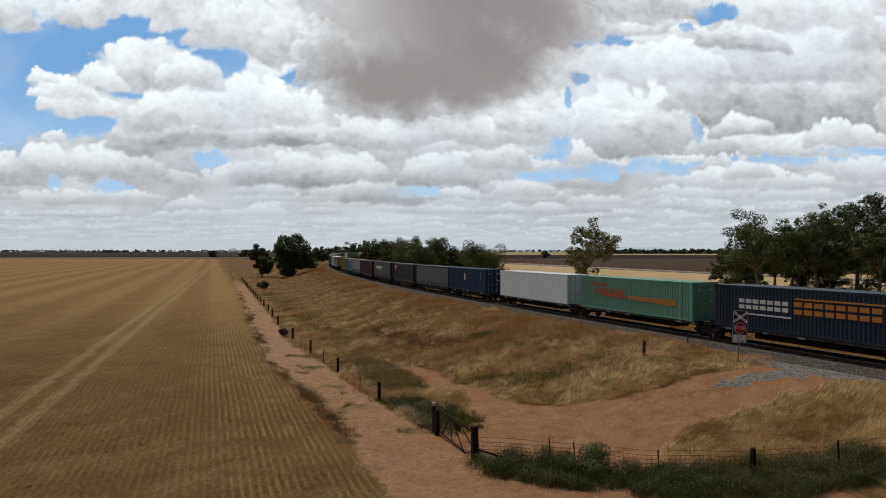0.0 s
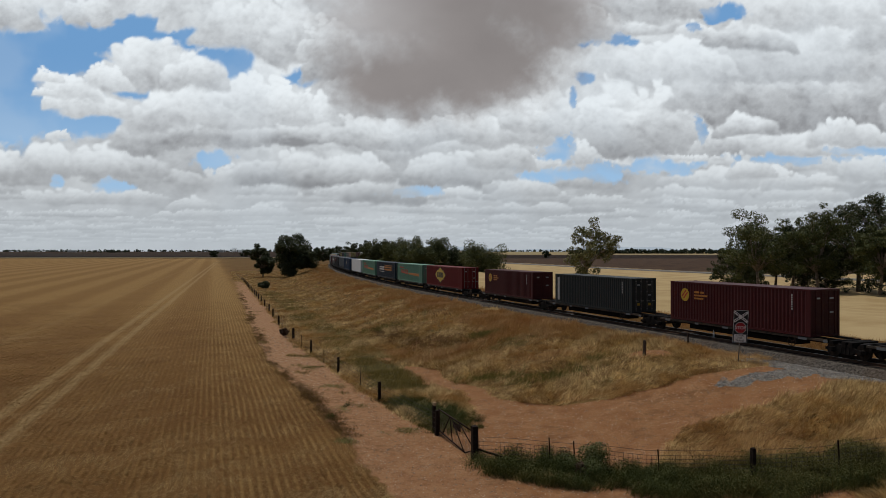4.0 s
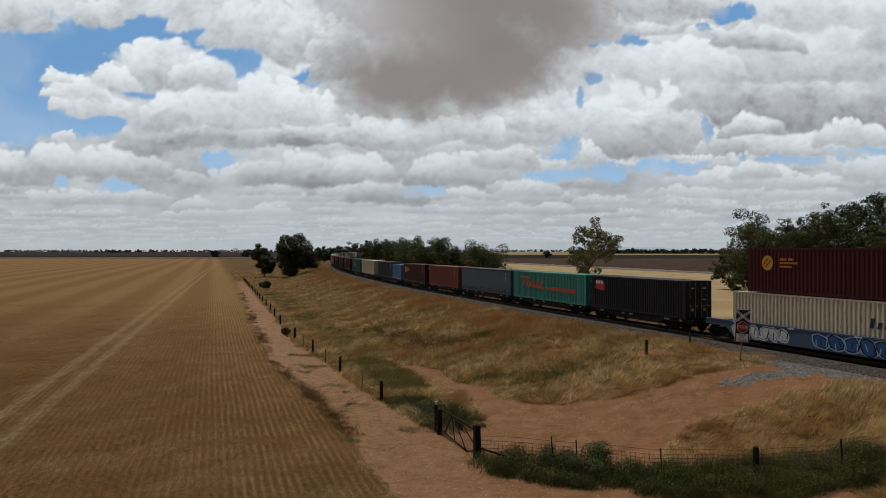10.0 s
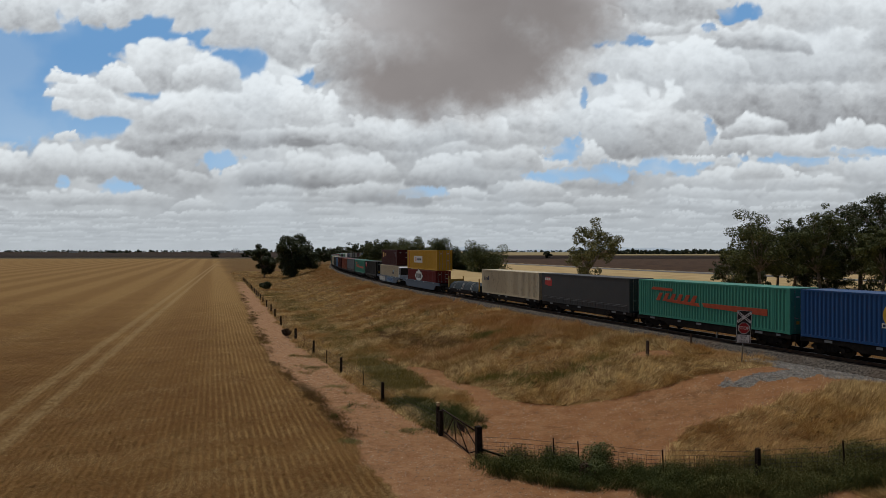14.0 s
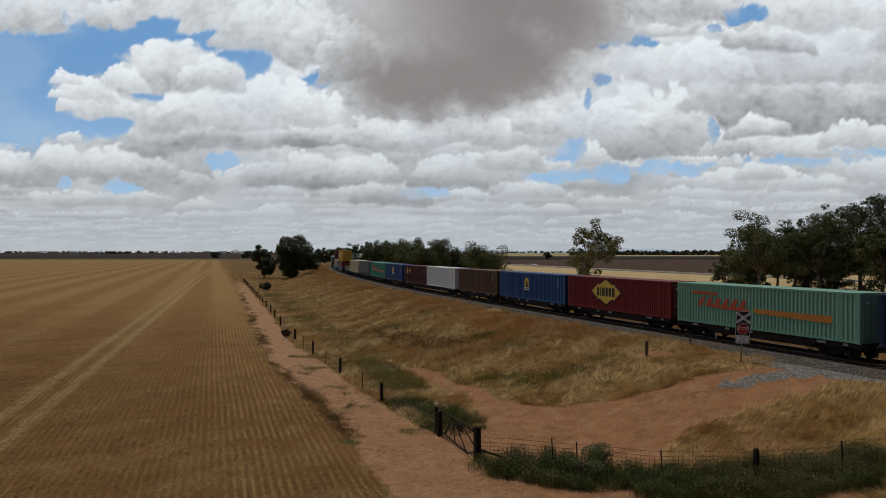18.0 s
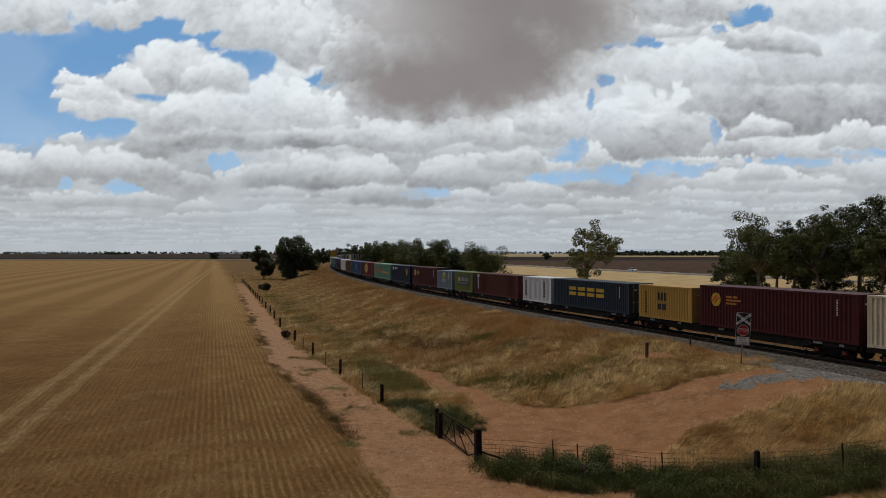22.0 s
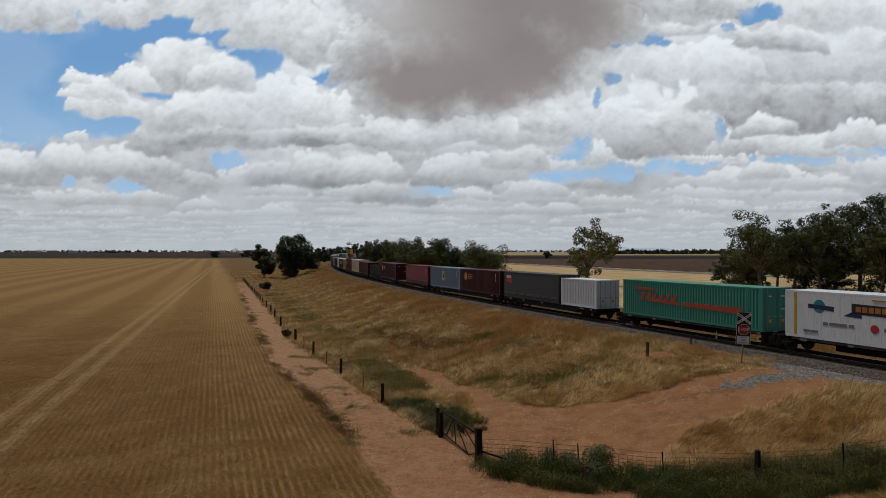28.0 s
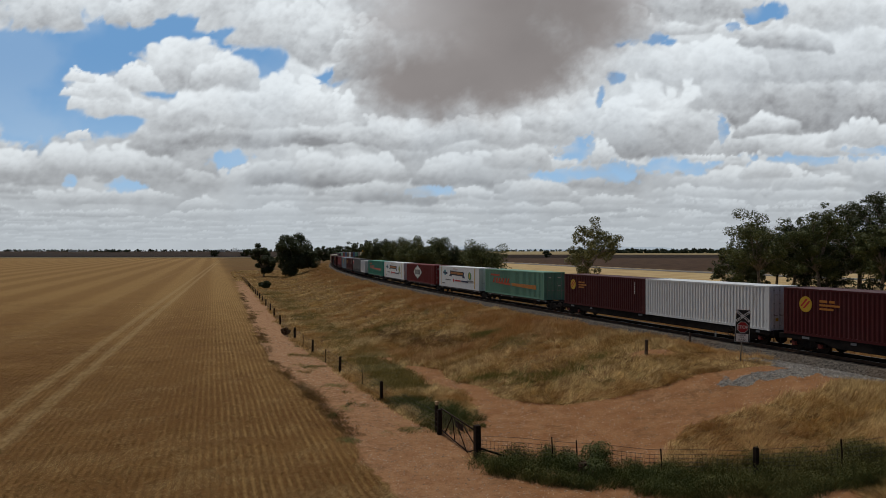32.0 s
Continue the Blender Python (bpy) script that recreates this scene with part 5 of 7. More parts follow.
# colour, length, height, kind, marking, front along the track at the start, label
CONSIST_AHEAD = [
    ("teal_dark", W48, HC, "box", "", 219.5, "dark green corrugated steel shipping container"), ("white", W40, HC, "box", "", 200.2, "white corrugated steel shipping container"),
    ("beige", W40, HC, "box", "", 186.6, "faded pinkish-beige corrugated shipping container"), ("khaki", W48, HC, "box", "", 158.8, "olive-yellow corrugated shipping container"),
    ("sky_blue", W20, STD, "box", "", 142.6, "short blue corrugated shipping container"), ("grey", W40, HC, "curtain", "", 135.4, "grey curtain-sided container with strap row"),
    ("maroon", W40, HC, "box", "", 121.0, "plain maroon corrugated shipping container"), ("darkgrey", W48, HC, "curtain", "white_word", 106.9, "dark grey curtain-sided container with white lettering blocks"),
    ("curtain_grey", W40, HC, "box", "red_corner", 89.6, "grey container with a red corner emblem"), ("curtain_blue", W48, HC, "curtain", "", 75.3, "blue-grey curtain-sided container with strap row"),
    ("deep_blue", W40, HC, "box", "oval", 60.1, "deep blue container with a white oval emblem"), ("white", W48, HC, "reefer", "", 43.6, "white refrigerated container with an open end cage"),
    ("teal_pale", W48, HC, "box", "freight_stripe_orange", 26.6, "faded green container with orange stripe and lettering blocks"), ("slate", W48, HC, "box", "two_word", 9.8, "slate blue container with white and orange lettering blocks")]
CONSIST_FIRST = [
    ("teal_pale", W48, HC, "box", "freight_stripe_orange", -7.0, "faded green container with orange stripe and lettering blocks"), ("red", W48, HC, "box", "badge_yellow", -24.0, "red container with a yellow pointed badge"),
    ("maroon", W40, HC, "box", "ring", -46.3, "maroon container with a yellow round emblem"), ("darkgrey", W40, HC, "box", "pale_strip", -63.2, "dark grey corrugated container with pale strips"),
    ("maroon", W40, HC, "box", "ring", -80.1, "maroon container with a yellow round emblem"), ("teal_dark", W40, HC, "box", "short_word", -96.9, "dark green container with orange lettering blocks"),
    ("cream", W48, HC, "box", "", -112.5, "rust-streaked cream corrugated container"), ("darkgrey", W40, HC, "box", "", -131.3, "plain dark grey corrugated container"),
    ("sky_blue", W20, STD, "box", "", -144.0, "short sky blue corrugated container"), ("maroon", W40, HC, "box", "ring", -151.8, "maroon container with a yellow round emblem")]
CONSIST_MID = [
    ("rust", W40, HC, "box", "", -166.4, "rust-red corrugated container with pale marks"), ("curtain_blue", W48, HC, "curtain", "", -180.0, "blue-grey curtain-sided container with strap row"),
    ("teal", W48, HC, "box", "freight_stripe_red", -195.4, "bright teal container with red stripe and lettering blocks"), ("black", W40, HC, "box", "red_corner", -211.0, "black container with a red corner emblem"),
    ("cream", W48, HC, "reefer", "script_late", -227.8, "weathered cream refrigerated container in a well wagon"), ("red", W48, STD, "box", "badge_white", -248.8, "dark red container with a white badge in a well wagon"),
    ("cream", W48, HC, "reefer", "script", -280.9, "rust-streaked cream refrigerated container with dark script"), ("curtain_grey", W48, HC, "curtain", "red_corner", -296.2, "grey curtain-sided container with a red corner emblem"),
    ("teal", W48, HC, "box", "freight_stripe_red", -312.1, "bright teal container with red stripe and lettering blocks"), ("blue", W40, HC, "box", "howl", -327.5, "blue container with a yellow animal emblem"),
    ("maroon", W40, HC, "box", "ring", -341.5, "maroon container with a yellow round emblem"), ("white", W40, HC, "box", "", -353.9, "white corrugated steel container")]
CONSIST_LATE = [
    ("brown", W40, HC, "box", "", -367.6, "brown weathered corrugated container"), ("blue", W48, HC, "box", "howl", -380.6, "blue container with a yellow animal emblem"),
    ("red", W48, HC, "box", "badge_yellow", -395.8, "red container with a yellow pointed badge"), ("teal_pale", W48, HC, "box", "freight_stripe_orange", -411.2, "faded green container with orange stripe and lettering blocks"),
    ("navy", W40, HC, "box", "cronos", -426.9, "navy container with white emblem and gold corner mark"), ("maroon", W40, HC, "box", "ring", -440.9, "maroon container with a yellow round emblem"),
    ("steel_blue", W20, STD, "box", "howl", -453.5, "short steel-blue container with a yellow animal emblem"), ("olive", W20, STD, "box", "panel_green", -460.9, "short olive green container with a dark lettered panel"),
    ("brick", W40, STD, "box", "upright_blue", -467.6, "brick-red container with an upright blue mark"), ("white", W20, STD, "box", "upright_marks", -481.0, "short white container with upright black marks"),
    ("slate", W40, STD, "box", "orange_word", -487.6, "slate blue container with large orange lettering blocks"), ("amber", W20, STD, "box", "m_word", -501.1, "short mustard container with black lettering blocks")]
CONSIST_LAST = [
    ("maroon", W40, HC, "box", "ring", -508.0, "maroon container with a yellow round emblem"), ("cream", W40, HC, "box", "", -520.7, "cream corrugated shipping container"),
    ("brick", W40, STD, "box", "", -533.0, "brown-red corrugated steel shipping container"), ("maroon", W40, HC, "box", "ring", -559.0, "maroon container with a yellow round emblem"),
    ("curtain_red", W40, HC, "curtain", "", -578.3, "dull red curtain-sided container with pale roof rail"), ("steel_blue", W40, HC, "box", "howl", -591.9, "steel-blue container with a yellow animal emblem"),
    ("maroon", W40, HC, "box", "ring", -604.6, "maroon container with a yellow round emblem"), ("curtain_grey", W40, HC, "curtain", "red_corner", -617.9, "grey curtain-sided container with a red corner emblem"),
    ("white", W20, STD, "box", "", -630.6, "short white corrugated container"), ("teal", W48, HC, "box", "freight_stripe_red", -640.6, "bright teal container with red stripe and lettering blocks"),
    ("white", W48, HC, "reefer", "haulier", -657.0, "white refrigerated container with coloured haulier emblems"), ("red", W48, HC, "box", "badge_white", -673.6, "dark red container with a white badge")]
CONSIST_TAIL = [
    ("white", W48, HC, "reefer", "haulier", -690.6, "white refrigerated container with coloured haulier emblems"), ("teal_pale", W48, HC, "box", "freight_stripe_orange", -707.2, "faded green container with orange stripe and lettering blocks"),
    ("maroon", W40, HC, "box", "ring", -725.8, "maroon container with a yellow round emblem"), ("white", W40, HC, "box", "", -738.1, "white corrugated steel container"),
    ("maroon", W40, HC, "box", "ring", -751.4, "maroon container with a yellow round emblem"), ("teal", W40, HC, "box", "short_word", -764.2, "teal container with red lettering blocks")]
DECK = 0.985
for row in CONSIST_AHEAD + CONSIST_FIRST + CONSIST_MID + CONSIST_LATE + CONSIST_LAST + CONSIST_TAIL:
    in_well = "in a well wagon" in row[6]
    container(row[0], row[1], row[2], row[3], row[4], row[5], row[6], 0.52 if in_well else DECK)
container("maroon", W40, HC, "box", "ring", -229.1, "maroon container stacked on a cream one", 0.52 + HC + 0.03)
container("yellow", 15.5, 3.05, "box", "big_panel", -248.5, "yellow container with a white panel, stacked on a red one", 0.52 + STD + 0.07)
tarp_load(-269.2, 10.2, 0.95, False, DECK)
tarp_load(-546.7, W40, 2.1, True, DECK)
# further containers far ahead, beyond the bend
rng = random.Random(3)
ahead = 221.5
while ahead < 520:
    L = rng.choice((W40, W48, W48))
    col = rng.choice(("teal_dark", "slate", "maroon", "beige", "grey", "deep_blue", "white", "khaki"))
    container(col, L, HC, "box", "", ahead + L, {"white": "white", "grey": "grey"}.get(col, col.replace("_", " ")) + " corrugated steel shipping container on a flat wagon")
    wagon(ahead + L + 0.6, ahead - 0.5, "dark steel container wagon")
    ahead += L + 1.2
# spine wagons with one box each
for i, f in enumerate((44.2, 27.4, 10.6, -6.2, -23.0)):
    wagon(f, f - 16.75, "dark articulated spine wagon with dusty sills", True, i == 0)
for i, f in enumerate((-44.0, -60.85, -77.7, -94.55, -111.4)):
    wagon(f, f - 16.8, "dark articulated spine wagon with dusty sills", True, i == 0)
for i, f in enumerate((-639.4, -656.2, -673.0, -689.8, -706.6)):
    wagon(f, f - 16.75, "dark articulated spine wagon with dusty sills", True, i == 0)
for f, r, e in ((220.2, 204.4, 0), (200.7, 173.8, 0), (159.6, 143.4, 0), (143.0, 122.5, 0), (121.8, 107.9, 0), (107.5, 91.4, 0), (90.3, 76.2, 0), (75.9, 60.3, 0), (60.1, 46.3, 0),
                (-129.6, -150.9, 0), (-151.2, -165.0, 0), (-165.6, -179.3, 0), (-179.6, -194.9, 0), (-195.1, -210.3, 0), (-210.5, -223.9, 0), (-267.3, -280.4, 0), (-280.7, -295.8, 0),
                (-296.0, -311.4, 0), (-311.7, -327.1, 0), (-327.3, -340.7, 0), (-341.1, -366.5, 0), (-367.2, -380.1, 0), (-380.4, -395.5, 0), (-395.7, -410.7, 0), (-411.0, -426.2, 0), (-426.6, -440.0, 0)):
    wagon(f, r, "black steel container flat wagon", red=False)
for f, r, e in ((-440.5, -460.2, 0), (-460.5, -480.5, 0), (-480.7, -500.4, 0), (-500.7, -520.4, 0), (-520.5, -545.5, 0), (-546.2, -571.6, 0), (-571.9, -590.9, 1), (-591.3, -617.2, 0), (-617.5, -637.0, 0),
                (-725.2, -750.6, 0), (-750.9, -776.9, 0)):
    wagon(f, r, "empty-ended brown container flat wagon" if e else "brown-edged container flat wagon with red axle boxes", red=True, empty=bool(e))
well_wagon(-225.0, -244.6, True)
well_wagon(-245.6, -266.2, False)


# ---- road, fences, sign ----
def strip(name, pts, width, up, material):
    """A flat ribbon along points on the plain."""
    g = Geo()
    p = [Vector((x, y, 0)) for x, y in pts]
    fine = []
    for a, b in zip(p[:-1], p[1:]):
        for i in range(12):
            fine.append(a.lerp(b, i / 12))
    fine.append(p[-1])
    for i, q in enumerate(fine):
        d = (fine[min(i + 1, len(fine) - 1)] - fine[max(i - 1, 0)]).normalized()
        n = Vector((-d.y, d.x, 0)) * width / 2
        for s, h in ((1, -0.3), (0.96, up), (-0.96, up), (-1, -0.3)):
            e = q + n * s
            g.v.append((e.x, e.y, h))
    for i in range(len(fine) - 1):
        for j in range(3):
            g.f.append((i * 4 + j, i * 4 + j + 1, i * 4 + j + 5, i * 4 + j + 4))
    return g.mesh(name, material)


ASPHALT = surface("worn_asphalt", (0.19, 0.18, 0.165), (0.13, 0.125, 0.115), 0.2, 0.9)
thing("road", "grey sealed country road across the plain", "road", data=strip("road", HIGHWAY, 9.0, 0.25, ASPHALT), kind="structure")


def gz(x, y):
    return float(ground_z([x], [y])[0])


def post_mesh(h, w, seed):
    r = random.Random(seed)
    g = Geo()
    a, b = w / 2, w / 2 * 0.9
    lx, ly = r.uniform(-0.03, 0.03), r.uniform(-0.03, 0.03)
    g.hexa([(-a, -a, -0.3), (a, -a, -0.3), (a, a, -0.3), (-a, a, -0.3), (-b + lx, -b + ly, h), (b + lx, -b + ly, h - 0.02), (b + lx, b + ly, h + 0.01), (-b + lx, b + ly, h - 0.01)])
    return g


fence = thing("wire_fence", "old timber-post farm fence with sagging wire", "fence")


def along(pts, n):
    seg = [math.dist(a, b) for a, b in zip(pts[:-1], pts[1:])]
    cum = np.concatenate([[0], np.cumsum(seg)])
    t = np.linspace(0, cum[-1], n)
    return np.interp(t, cum, [p[0] for p in pts]), np.interp(t, cum, [p[1] for p in pts])


POSTS = [(12.4, 27.0, 1.15, 0.17), (1.6, 30.3, 1.5, 0.28), (-0.12, 34.4, 1.25, 0.2), (-0.25, 34.9, 1.4, 0.16), (-3.7, 42.1, 1.2, 0.19), (-7.7, 51.8, 1.2, 0.18), (-11.6, 61.4, 1.2, 0.18),
         (-15.2, 70.7, 1.25, 0.24), (-20.1, 85, 1.15, 0.2), (-23.3, 95, 1.15, 0.2), (-26.1, 104, 1.1, 0.2), (-29.1, 113, 1.1, 0.2), (-31.8, 121, 1.1, 0.2), (-34.4, 129, 1.1, 0.2)]
for k, (x, y, h, w) in enumerate(POSTS):
    part("post", post_mesh(h, w, k).mesh("post", WOOD_DARK), fence, at=pose(x, y, gz(x, y), 0, 0, 20))
g = Geo()
g.box(-0.075, 0.075, -0.075, 0.075, -0.03, 0.15, 0.02)
part("post_cap", g.mesh("post_cap", PALE_TIP), fence, "pale bare timber post top", at=pose(-0.25, 34.9, gz(-0.25, 34.9) + 1.4, 0, 0, 20))
for k in range(12):
    y = 136 + k * 6.5
    x = float(np.interp(y, [p[1] for p in FENCE], [p[0] for p in FENCE]))
    part("post", post_mesh(1.1, 0.2, 40 + k).mesh("post", WOOD_DARK), fence, at=pose(x, y, gz(x, y), 0, 0, 20))
for x, y, h in ((4.75, 29.5, 1.2), (5.75, 29.2, 1.15), (15.3, 26.2, 1.2), (9.0, 28.1, 1.1), (-5.4, 46.3, 1.15), (-9.6, 56.4, 1.1), (-13.4, 66, 1.1)):
    g = Geo()
    g.bar((0, 0, -0.2), (0.03, 0, h * 0.5), 0.045)
    g.bar((0.03, 0, h * 0.5), (0, 0.02, h), 0.045)
    part("iron_picket", g.mesh("iron_picket", PIPE_RUST), fence, at=pose(x, y, gz(x, y)))


def wire_run(pts, heights, r, n):
    g = Geo()
    xs_, ys_ = along(pts, n)
    z_ = ground_z(xs_, ys_)
    for h in heights:
        for i in range(n - 1):
            g.bar((xs_[i], ys_[i], z_[i] + h + 0.02 * math.sin(i * 1.3)), (xs_[i + 1], ys_[i + 1], z_[i + 1] + h + 0.02 * math.sin(i * 1.3 + 1.3)), r)
    return g, xs_, ys_, z_


for h in (0.3, 0.55, 0.8, 1.05):
    g, _, _, _ = wire_run([p for p in FENCE if p[1] > 34.5], [h], 0.012, 40)
    part("wire", g.mesh("wire", WIRE), fence)
g, xs_, ys_, z_ = wire_run([(17.5, 25.6), (12.4, 27.0), (5.75, 29.2), (1.6, 30.3)], [0.05, 0.2, 0.36, 0.52, 0.68, 0.85, 1.05], 0.011, 24)
for i in range(90):
    t = i / 89 * 23
    j = min(int(t), 22)
    f = t - j
    x, y, z = [a[j] * (1 - f) + a[j + 1] * f for a in (xs_, ys_, z_)]
    g.bar((x, y, z + 0.03), (x + 0.02, y, z + 0.86), 0.009)
part("netting", g.mesh("netting", WIRE), fence, "square ringlock wire netting")
g = Geo()
g.bar((1.72, 30.27, 0.5), (3.5, 29.78, 0.06), 0.075)
part("stay", g.mesh("stay", WOOD_DARK), fence, "diagonal timber stay")

# the gate hangs between its posts, sagging at the far end
gate = thing("farm_gate", "rusty braced pipe farm gate with a small plate", "gate")
A, B = Vector((0.0, 34.3, 0.2)), Vector((1.5, 30.55, 0.12))
up = Vector((0, 0, 1))


def gp(u, h):
    return A.lerp(B, u) + up * h


for name, a, b, r in (("top_rail", (0, 1.12), (1, 1.1), 0.035), ("bottom_rail", (0, 0.06), (0.8, -0.1), 0.032), ("end_stile", (0.0, 0.05), (0.0, 1.15), 0.035), ("brace", (0.35, 1.1), (0.12, 0.05), 0.025),
                      ("brace", (0.35, 1.1), (0.42, 0.02), 0.025), ("brace", (0.4, 1.08), (0.75, -0.05), 0.025), ("brace", (0.62, 1.08), (0.98, 0.45), 0.025), ("brace", (0.8, -0.1), (0.98, 0.2), 0.025)):
    g = Geo()
    g.tube(gp(*a), gp(*b), r, n=8)
    part(name, g.mesh(name, PIPE_RUST, True), gate)
g = Geo()
q0, q1 = gp(0.44, 0.98), gp(0.66, 0.98)
g.hexa([q0, q1, q1 + Vector((0.02, 0.01, 0)), q0 + Vector((0.02, 0.01, 0)), q0 - up * 0.3, q1 - up * 0.3, q1 - up * 0.3 + Vector((0.02, 0.01, 0)), q0 - up * 0.3 + Vector((0.02, 0.01, 0))])
part("plate", g.mesh("plate", PIPE_RUST), gate, "small rusty plate")
g = Geo()
for i in range(9):
    a, b = gp(0.0, 0.1 + i * 0.11), gp(1.0, 0.05 + i * 0.11)
    g.bar(a, b, 0.006)
for i in range(26):
    g.bar(gp(i / 25, 0.05), gp(i / 25, 1.05), 0.005)
part("mesh_infill", g.mesh("mesh_infill", WIRE), gate, "thin rusty wire mesh")

# marker posts in the grass
for x, y, h, w, m, lab, cat in ((13.6, 45.6, 1.0, 0.16, WOOD_GREY, "split weathered grey-brown timber post in dry grass", "post"), (17.6, 48.6, 0.95, 0.09, WOOD_GREY, "thin grey timber marker post", "post"),
                                (19.5, 48.9, 1.1, 0.09, SIGN_WHITE, "thin white-painted marker post", "post")):
    thing("marker_post", lab, cat, "marker posts by the track", data=post_mesh(h, w, int(x * 10)).mesh("marker_post", m)).matrix_world = pose(x, y, gz(x, y), 0, 2, 30)

# level crossing sign
SX_, SY_ = 18.15, 41.6
sign = thing("level_crossing_sign", "black board with white crossbuck, red stop octagon and white plate", "sign")
sign.matrix_world = pose(SX_, SY_, 2.35, 0, 3.0, -4)
g = Geo()
g.tube((0, 0.05, -0.2), (0, 0.05, 3.0), 0.035, n=10)
part("pole", g.mesh("pole", GALV, True), sign, "galvanised steel pole")
g = Geo()
g.box(-0.43, 0.43, 0.0, 0.03, 1.32, 3.28)
board = part("board", g.mesh("board", SIGN_BLACK), sign, "black backing board")
g = Geo()
for x0, x1, z0, z1 in ((-0.43, -0.412, 1.32, 3.28), (0.412, 0.43, 1.32, 3.28), (-0.412, 0.412, 1.32, 1.338), (-0.412, 0.412, 3.262, 3.28)):
    g.box(x0, x1, -0.004, -0.0005, z0, z1)
part("border", g.mesh("border", SIGN_WHITE), board, "thin white border line")
for a, b in (((-0.40, 2.58), (0.40, 3.18)), ((-0.40, 3.18), (0.40, 2.58))):
    g = Geo()
    dx, dz = b[0] - a[0], b[1] - a[1]
    l = math.hypot(dx, dz)
    n_ = (-dz / l * 0.075, dx / l * 0.075)
    y0 = -0.006 if dz > 0 else -0.010
    g.hexa([(a[0] + n_[0], y0, a[1] + n_[1]), (a[0] - n_[0], y0, a[1] - n_[1]), (b[0] - n_[0], y0, b[1] - n_[1]), (b[0] + n_[0], y0, b[1] + n_[1]),
            (a[0] + n_[0], 0.0, a[1] + n_[1]), (a[0] - n_[0], 0.0, a[1] - n_[1]), (b[0] - n_[0], 0.0, b[1] - n_[1]), (b[0] + n_[0], 0.0, b[1] + n_[1])])
    blade = part("crossbuck_blade", g.mesh("crossbuck_blade", SIGN_WHITE), board)
    g = Geo()
    for k in range(8):
        t = 0.1 + 0.105 * k
        if 0.40 < t < 0.56:
            continue
        cx, cz = a[0] + dx * t, a[1] + dz * t
        ux, uz = dx / l * 0.03, dz / l * 0.03
        vx, vz = n_[0] * 0.5, n_[1] * 0.5
        q = [(cx - ux - vx, cz - uz - vz), (cx + ux - vx, cz + uz - vz), (cx + ux + vx, cz + uz + vz), (cx - ux + vx, cz - uz + vz)]
        g.hexa([(px_, y0 - 0.003, pz_) for px_, pz_ in q] + [(px_, y0 - 0.0005, pz_) for px_, pz_ in q])
    part("lettering_bars", g.mesh("lettering_bars", SIGN_BLACK), blade, "small dark lettering")


def octagon(r, y0, y1, z, m, name):
    g = Geo()
    p = [(r * math.cos(math.pi / 8 + i * math.pi / 4), r * math.sin(math.pi / 8 + i * math.pi / 4)) for i in range(8)]
    k = len(g.v)
    g.v = [(x, y0, z + q) for x, q in p] + [(x, y1, z + q) for x, q in p]
    g.f = [tuple(range(8)), tuple(reversed(range(8, 16)))] + [(i, 8 + i, 8 + (i + 1) % 8, (i + 1) % 8) for i in range(8)]
    return part(name, g.mesh(name, m), board)


octagon(0.36, -0.008, 0.0, 2.22, SIGN_WHITE, "octagon_rim")
octagon(0.335, -0.013, -0.008, 2.22, SIGN_RED, "octagon")
g = Geo()
g.box(-0.36, 0.36, -0.008, 0.0, 1.36, 1.82)
part("plate", g.mesh("plate", SIGN_WHITE), board, "white plate")


def text(body, size, x, z, y, m):
    cu = bpy.data.curves.new("lettering", "FONT")
    cu.body, cu.size, cu.align_x, cu.align_y, cu.extrude = body, size, "CENTER", "CENTER", 0.002
    tmp = new("lettering", cu)
    dep = bpy.context.evaluated_depsgraph_get()
    me = bpy.data.meshes.new_from_object(tmp.evaluated_get(dep))
    bpy.data.objects.remove(tmp)
    me.materials.clear()
    me.materials.append(m)
    part("lettering", me, board, at=Matrix.Translation((x, y, z)) @ Euler((radians(90), 0, 0)).to_matrix().to_4x4())


text("STOP", 0.27, 0, 2.22, -0.016, SIGN_WHITE)
for i, w in enumerate(("LOOK", "FOR", "TRAINS")):
    text(w, 0.155, 0, 1.74 - i * 0.15, -0.011, SIGN_BLACK)


# ---- trees ----
def leafy(n, col, share, rough):
    """A thin leaf: gloss and diffuse in front, light that comes through from behind."""
    n.link(col, n.b.inputs["Base Color"])
    n.b.inputs["Roughness"].default_value = rough
    n.b.inputs["Specular IOR Level"].default_value = 0.25
    tr = n.add("ShaderNodeBsdfTranslucent", Color=col)
    mx = n.add("ShaderNodeMixShader", Fac=share)
    n.link(n.b.outputs[0], mx.inputs[1])
    n.link(tr.outputs[0], mx.inputs[2])
    n.link(mx.outputs[0], n.t.nodes["Material Output"].inputs[0])


def leaf_material(name, c1, c2):
    n = Nodes(name)
    r = n.add("ShaderNodeNewGeometry").outputs["Random Per Island"]
    pos = n.add("ShaderNodeTexCoord").outputs["Object"]
    big = n.noise(0.5, 3, 0.6, pos)
    f = n.math("ADD", n.math("MULTIPLY", r, 0.5), n.math("MULTIPLY", big, 0.5))
    leafy(n, n.mix(n.step(f, 0.25, 0.75), c1, c2), 0.22, 0.6)
    return n.m


